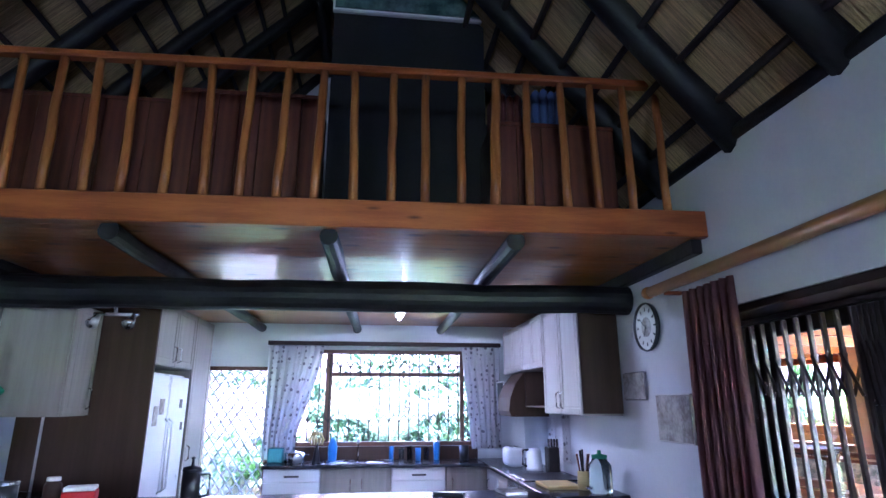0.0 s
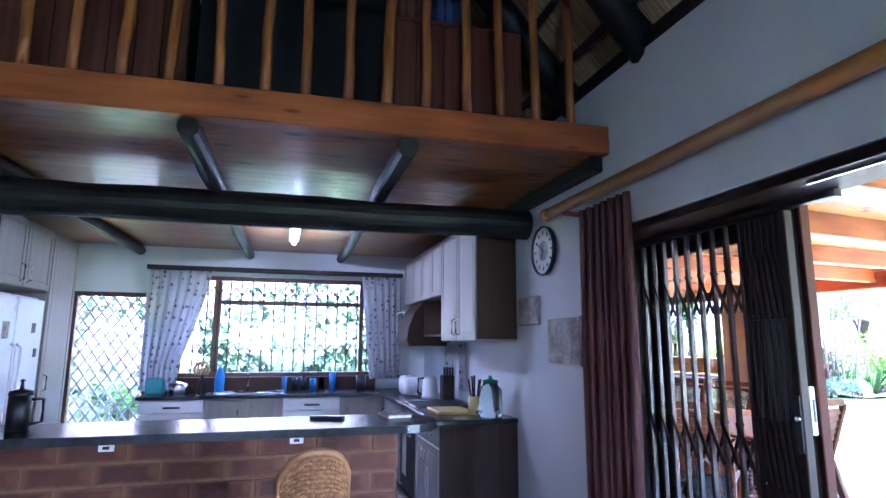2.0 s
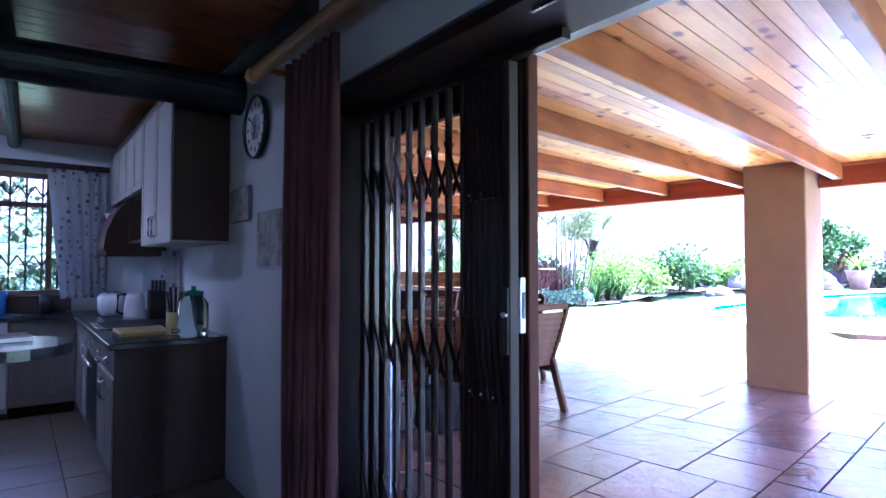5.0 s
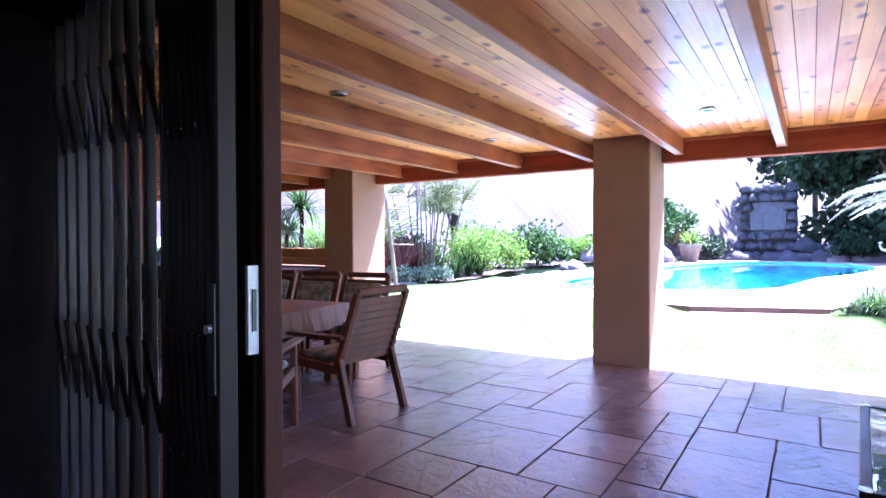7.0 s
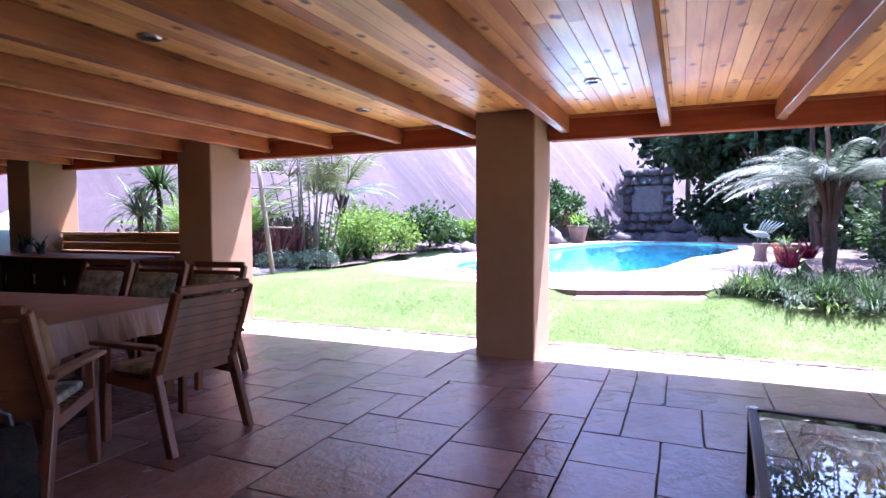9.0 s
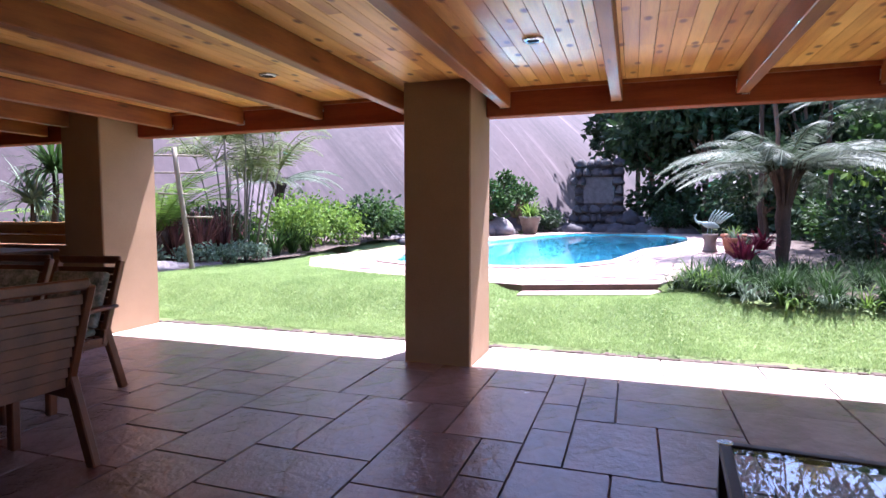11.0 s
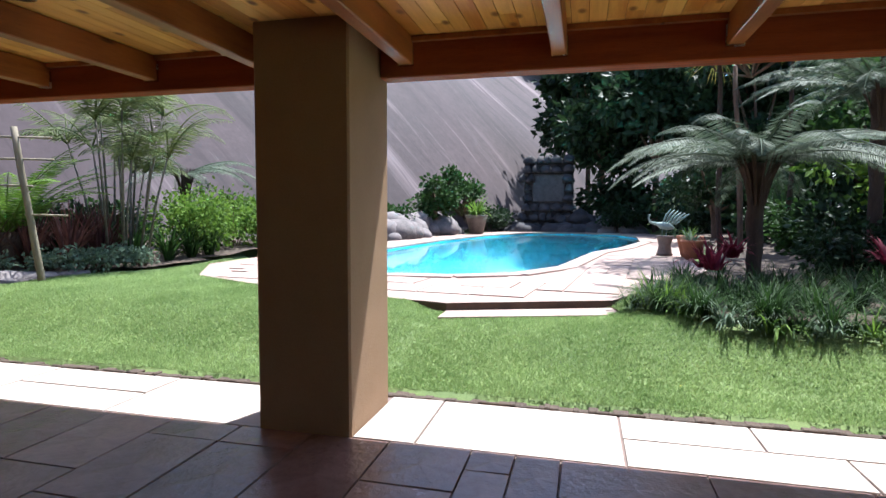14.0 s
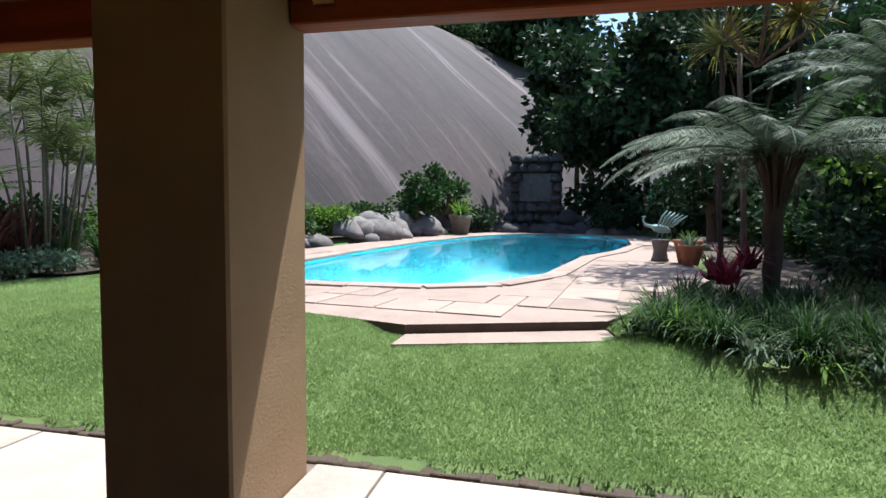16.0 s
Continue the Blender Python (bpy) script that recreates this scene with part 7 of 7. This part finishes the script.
FLEECE = surface("dark_fleece", (0.005, 0.005, 0.006), (0.03, 0.026, 0.024), 0.95, 12, 60, 0.9, spec=0.1)
part("body", bm, FLEECE, bag, smooth=True)
part("strap", tube([(-0.1, 0.0, 0.12), (-0.08, 0.02, 0.27), (0.0, 0.03, 0.33), (0.09, 0.02, 0.26), (0.1, 0.0, 0.12)], 0.014, 8), BLACK_PLASTIC, bag, "black carrying strap", smooth=True)
bm = box(-0.22, 0.22, -0.06, 0.06, -0.2, 0.2, 0.055, seg=3)
solid("cushion", bm, surface("tan_cushion", (0.16, 0.09, 0.04), (0.26, 0.155, 0.075), 0.9, 6, 80, 0.2), "plump tan cushion standing on the chair seat", "cushion", m=pose(3.88, 4.92, 0.70, 0, 0, -49) @ pose(0, -0.05, 0, 24, 0, 0), smooth=True)
tab = thing("dining_table", "wooden veranda dining table under a checked cloth", "table", m=TBL)
part("tabletop", box(-0.6, 0.6, -1.0, 1.0, 0.70, 0.735, 0.006), TEAK, tab)
for sx in (-1, 1):
    for sy in (-1, 1):
        part("leg", box(0.5 * sx - 0.045, 0.5 * sx + 0.045, 0.88 * sy - 0.045, 0.88 * sy + 0.045, 0, 0.698, 0.008), TEAK, tab)
part("apron", box(-0.5, 0.5, -0.9, -0.87, 0.6, 0.698), TEAK, tab)
bm = bmesh.new()
n = 44
rim = []
for k in range(n * 2):
    f = k / (n * 2) * 4
    sd, q = int(f), f - int(f)
    x, y = ((-1 + 2 * q, -1), (1, -1 + 2 * q), (1 - 2 * q, 1), (-1, 1 - 2 * q))[sd]
    rim.append((x, y, min(abs(q), abs(1 - q)) < 0.08))
up_ = [bm.verts.new((x * 0.615, y * 1.015, 0.739)) for x, y, c in rim]
lows = []
for k, (x, y, c) in enumerate(rim):
    fl = 0.014 * math.sin(k * 1.7) + 0.01 * math.sin(k * 0.6)
    ln = 0.20 + (0.13 if c else 0.0) + 0.01 * math.sin(k * 0.9)
    ox, oy = (x * 0.615 + (0.02 + fl) * (1 if abs(x) > 0.98 else 0) * (1 if x > 0 else -1), y * 1.015 + (0.02 + fl) * (1 if abs(y) > 0.98 else 0) * (1 if y > 0 else -1))
    lows.append(bm.verts.new((ox, oy, 0.739 - ln)))
bm.faces.new(up_)
for k in range(len(rim)):
    j = (k + 1) % len(rim)
    bm.faces.new((up_[k], lows[k], lows[j], up_[j]))
bmesh.ops.recalc_face_normals(bm, faces=bm.faces)
solid("tablecloth", bm, CLOTH, "faded brownish tablecloth hanging over the veranda table", "tablecloth", m=TBL, smooth=False)

gt = thing("glass_coffee_table", "low coffee table with dark frame and glass top", "coffee table", m=pose(5.02, 1.12, 0, 0, 0, 3))
part("rim", box(-0.62, 0.62, 0.50, 0.54, 0.39, 0.43, 0.004), GATE_METAL, gt)
part("rim", box(-0.62, 0.62, -0.54, -0.50, 0.39, 0.43, 0.004), GATE_METAL, gt)
part("rim", box(-0.66, -0.62, -0.54, 0.54, 0.39, 0.43, 0.004), GATE_METAL, gt)
part("rim", box(0.62, 0.66, -0.54, 0.54, 0.39, 0.43, 0.004), GATE_METAL, gt)
part("glass_top", box(-0.618, 0.618, -0.498, 0.498, 0.415, 0.425), GLASS, gt)
for sx in (-1, 1):
    for sy in (-1, 1):
        part("leg", box(0.64 * sx - 0.02, 0.64 * sx + 0.02, 0.52 * sy - 0.02, 0.52 * sy + 0.02, 0, 0.389, 0.004), GATE_METAL, gt)
for x_, y_ in ((0.35, 0.3), (0.1, 0.12), (-0.1, -0.18), (0.42, 0.0), (-0.35, 0.2)):
    bm = bmesh.new()
    blades(bm, (x_, y_, 0.176), 60, 0.2, 0.006, int(x_ * 100) + 7, 1.5, 0.3)
    part("dried_rosette", bm, LEAF_YELLOW, gt, "dried pale spiky rosette under the glass")
for sx in (-1, 1):
    for sy in (-1, 1):
        part("corner_cap", lathe([(0, 0.432), (0.026, 0.432), (0.03, 0.4305), (0.03, 0.4302), (0, 0.4302)], 14), STEEL, gt, m=pose(0.64 * sx, 0.52 * sy, 0.0005))
part("lower_shelf", box(-0.6, 0.6, -0.48, 0.48, 0.16, 0.175), DARK_FRAME, gt)
e = thing("driftwood_ornament", "brown carved driftwood ornament on the glass table", "ornament", m=pose(5.25, 0.98, 0.4255))
bm = rough_pole((-0.14, -0.1, 0.05), (0.16, 0.14, 0.05), 0.045, 0.03, 81, n=7, wob=0.03)
rough_pole((-0.1, 0.1, 0.04), (0.15, -0.12, 0.07), 0.03, 0.035, 82, bm, n=6, wob=0.03)
part("driftwood", bm, TEAK, e, smooth=True)

# green outside the kitchen window
for i, (x, y, r, mm) in enumerate(((-1.6, 11.2, 1.2, LEAF_DARK), (0.2, 11.6, 1.3, LEAF_DARK), (1.8, 11.3, 1.2, LEAF_DARK), (-0.6, 10.6, 0.7, LEAF_DARK), (-3.0, 11.5, 1.3, LEAF_DARK), (1.0, 13.4, 2.4, LEAF_DARK), (-1.8, 13.2, 2.4, LEAF_DARK), (3.4, 14.6, 2.4, LEAF_DARK), (-4.5, 13.5, 2.4, LEAF_DARK), (0.9, 10.0, 0.8, LEAF_DARK), (-0.9, 9.9, 0.7, LEAF_DARK))):
    shrub(Vector((x, y, 0.0)), r, 1500 if r > 2 else 900, mm, "sunlit shrub outside the kitchen window", 940 + i, 0.16)
cycad(Vector((0.6, 10.4, 0.5)), 61, 16, 1.7, LEAF_GREY)
cycad(Vector((-1.5, 10.2, 0.0)), 62, 14, 1.4, LEAF_MID)
solid("boulder", rock_bm(671, (1.3, 0.6, 1.9)), STONE_PALE, "tall grey boulder outside the back door", "boulder", m=Matrix.Translation((-1.75, 11.1, 0.5)), smooth=True)
tree_fern(Vector((0.9, 12.4, 0)), 1.6, 12, 2.0, 9)

# ---- small pieces of walls, floors and pavings ----
rnd = random.Random(123)


def piece_mesh(w, d, t, seed, cut=0.005, rough=0.004):
    r_ = random.Random(seed)
    bm = bmesh.new()
    o = [(-w / 2 + r_.uniform(0, rough), -d / 2 + r_.uniform(0, rough)), (w / 2 - r_.uniform(0, rough), -d / 2 + r_.uniform(0, rough)), (w / 2 - r_.uniform(0, rough), d / 2 - r_.uniform(0, rough)), (-w / 2 + r_.uniform(0, rough), d / 2 - r_.uniform(0, rough))]
    low__ = [bm.verts.new((x, y, -t)) for x, y in o]
    mid = [bm.verts.new((x, y, -0.006)) for x, y in o]
    hi = [bm.verts.new((x * (1 - cut / w), y * (1 - cut / d), r_.uniform(-0.0015, 0.0015))) for x, y in o]
    for a, b in ((low__, mid), (mid, hi)):
        for i in range(4):
            bm.faces.new((a[i], a[(i + 1) % 4], b[(i + 1) % 4], b[i]))
    bm.faces.new(hi)
    me = bpy.data.meshes.new("flag")
    bm.to_mesh(me)
    bm.free()
    return me


def ashlar(u0, u1, v0, v1, unit, sizes, seed):
    """A random pattern of rectangles on a square module."""
    r_ = random.Random(seed)
    nu, nv = int((u1 - u0) / unit), int((v1 - v0) / unit)
    used = set()
    out = []
    for i in range(nu):
        for j in range(nv):
            if (i, j) in used:
                continue
            opts = sizes[:]
            r_.shuffle(opts)
            for a, b in opts + [(1, 2), (2, 1), (1, 1)]:
                cells = [(i + p, j + q) for p in range(a) for q in range(b)]
                if all(c not in used and c[0] < nu and c[1] < nv for c in cells):
                    used.update(cells)
                    out.append((u0 + (i + a / 2) * unit, v0 + (j + b / 2) * unit, a * unit, b * unit))
                    break
    return out


def lay(parent, pieces, mat_, gap, z, name, ok=None, cap=300):
    cache = {}
    count = 0
    for x, y, w, d in pieces:
        if ok and not ok(x, y, w, d):
            continue
        key = (round(w, 3), round(d, 3), count % 4)
        if key not in cache:
            cache[key] = piece_mesh(w - gap, d - gap, 0.03, hash(key[:2]) % 1000 + key[2] * 7)
            cache[key].materials.append(mat_)
        ob = new(name, cache[key])
        ob.parent = parent
        ob.matrix_local = pose(x, y, z + rnd.uniform(-0.0015, 0.0015))
        count += 1
        if count >= cap:
            break
    return count


def veranda_ok(x, y, w, d):
    p = keep @ Vector((x - w / 2, y, 0))
    if p.x < WX2 + 0.03:
        return False
    return not any(x + w / 2 > 0.01 and y + d / 2 > a and y - d / 2 < b for a, b in ((0.0, 0.6), (4.07, 4.63), (7.61, 8.15), (-4.05, -3.45)))


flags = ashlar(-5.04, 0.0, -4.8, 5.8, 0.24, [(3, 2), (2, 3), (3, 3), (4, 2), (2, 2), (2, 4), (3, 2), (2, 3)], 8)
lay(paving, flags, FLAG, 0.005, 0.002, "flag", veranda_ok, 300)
far_flags = ashlar(-5.1, 0.0, 5.76, 9.6, 0.6, [(1, 1)], 9)
lay(paving, far_flags, FLAG, 0.005, 0.002, "flag", veranda_ok, 60)
# outer strip gets the lighter flags, which carry the sunlight in their colour
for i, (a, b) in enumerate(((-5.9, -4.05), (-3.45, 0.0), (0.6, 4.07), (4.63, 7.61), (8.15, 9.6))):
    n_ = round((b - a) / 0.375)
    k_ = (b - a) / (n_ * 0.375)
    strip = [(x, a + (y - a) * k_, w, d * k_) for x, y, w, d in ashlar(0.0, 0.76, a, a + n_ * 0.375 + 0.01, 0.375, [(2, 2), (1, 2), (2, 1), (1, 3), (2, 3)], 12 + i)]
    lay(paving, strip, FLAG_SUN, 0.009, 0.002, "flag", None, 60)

deck_flags = ashlar(10.0, 17.2, 1.0, 9.4, 0.31, [(2, 2), (3, 2), (2, 3), (2, 2), (2, 1)], 14)


def deck_ok(x, y, w, d):
    return all(inside(DECK, x + a * w / 2, y + b * d / 2) and not inside(POOL, x + a * w / 2, y + b * d / 2) for a in (-1, 1) for b in (-1, 1))


lay(deck, deck_flags, DECK_FLAG, 0.012, DECK_Z, "flag", deck_ok, 300)
# coping stones round the pool
for i in range(len(POOL)):
    (xa, ya), (xb, yb) = POOL[i], POOL[(i + 1) % len(POOL)]
    L_ = math.hypot(xb - xa, yb - ya)
    m_ = max(1, int(L_ / 0.6))
    for k in range(m_):
        f = (k + 0.5) / m_
        me = piece_mesh(L_ / m_ - 0.01, 0.32, 0.05, i * 7 + k)
        me.materials.append(DECK_FLAG)
        ob = new("coping_stone", me)
        ob.parent = deck
        ob.matrix_local = pose(xa + (xb - xa) * f, ya + (yb - ya) * f, DECK_Z + 0.012, 0, 0, math.degrees(math.atan2(yb - ya, xb - xa)))

# floor tiles indoors
floor_ob = bpy.data.objects["floor"]
tile = piece_mesh(0.392, 0.392, 0.006, 3, 0.004, 0.0)
tile.materials.append(FLOOR_TILE)
for i in range(14):
    for j in range(20):
        ob = new("floor_tile", tile)
        ob.parent = floor_ob
        ob.matrix_local = pose(-3.2 + 0.4 * i, -0.0 + 0.4 * j, 0.0)

# bricks of the bar
bl, bh, bd = 0.29, 0.095, 0.09
bm = box(-bl / 2, bl / 2, -0.02, 0.02, -bh / 2, bh / 2, 0.006)
brick_me = bpy.data.meshes.new("brick")
bm.to_mesh(brick_me)
brick_me.materials.append(BRICK)
bm.free()
bm = box(-bl / 4 + 0.004, bl / 4 - 0.004, -0.02, 0.02, -bh / 2, bh / 2, 0.006)
half_me = bpy.data.meshes.new("half_brick")
bm.to_mesh(half_me)
half_me.materials.append(BRICK)
bm.free()
for r_ in range(9):
    z = 0.055 + 0.1055 * r_
    x = BAR_R - 0.002
    first = r_ % 2 == 0
    while x > BAR_L + 0.2:
        w_, me = (bl / 2, half_me) if first and r_ % 2 == 0 else (bl, brick_me)
        first = False
        ob = new("brick", me)
        ob.parent = bar_wall
        ob.matrix_local = pose(x - w_ / 2, BAR_F + 0.026 + rnd.uniform(-0.002, 0.002), z)
        x -= w_ + 0.011
    ob = new("brick", half_me)
    ob.parent = bar_wall
    ob.matrix_local = pose(BAR_R - 0.026, BAR_F + 0.155 + 0.004, z, 0, 0, 90)
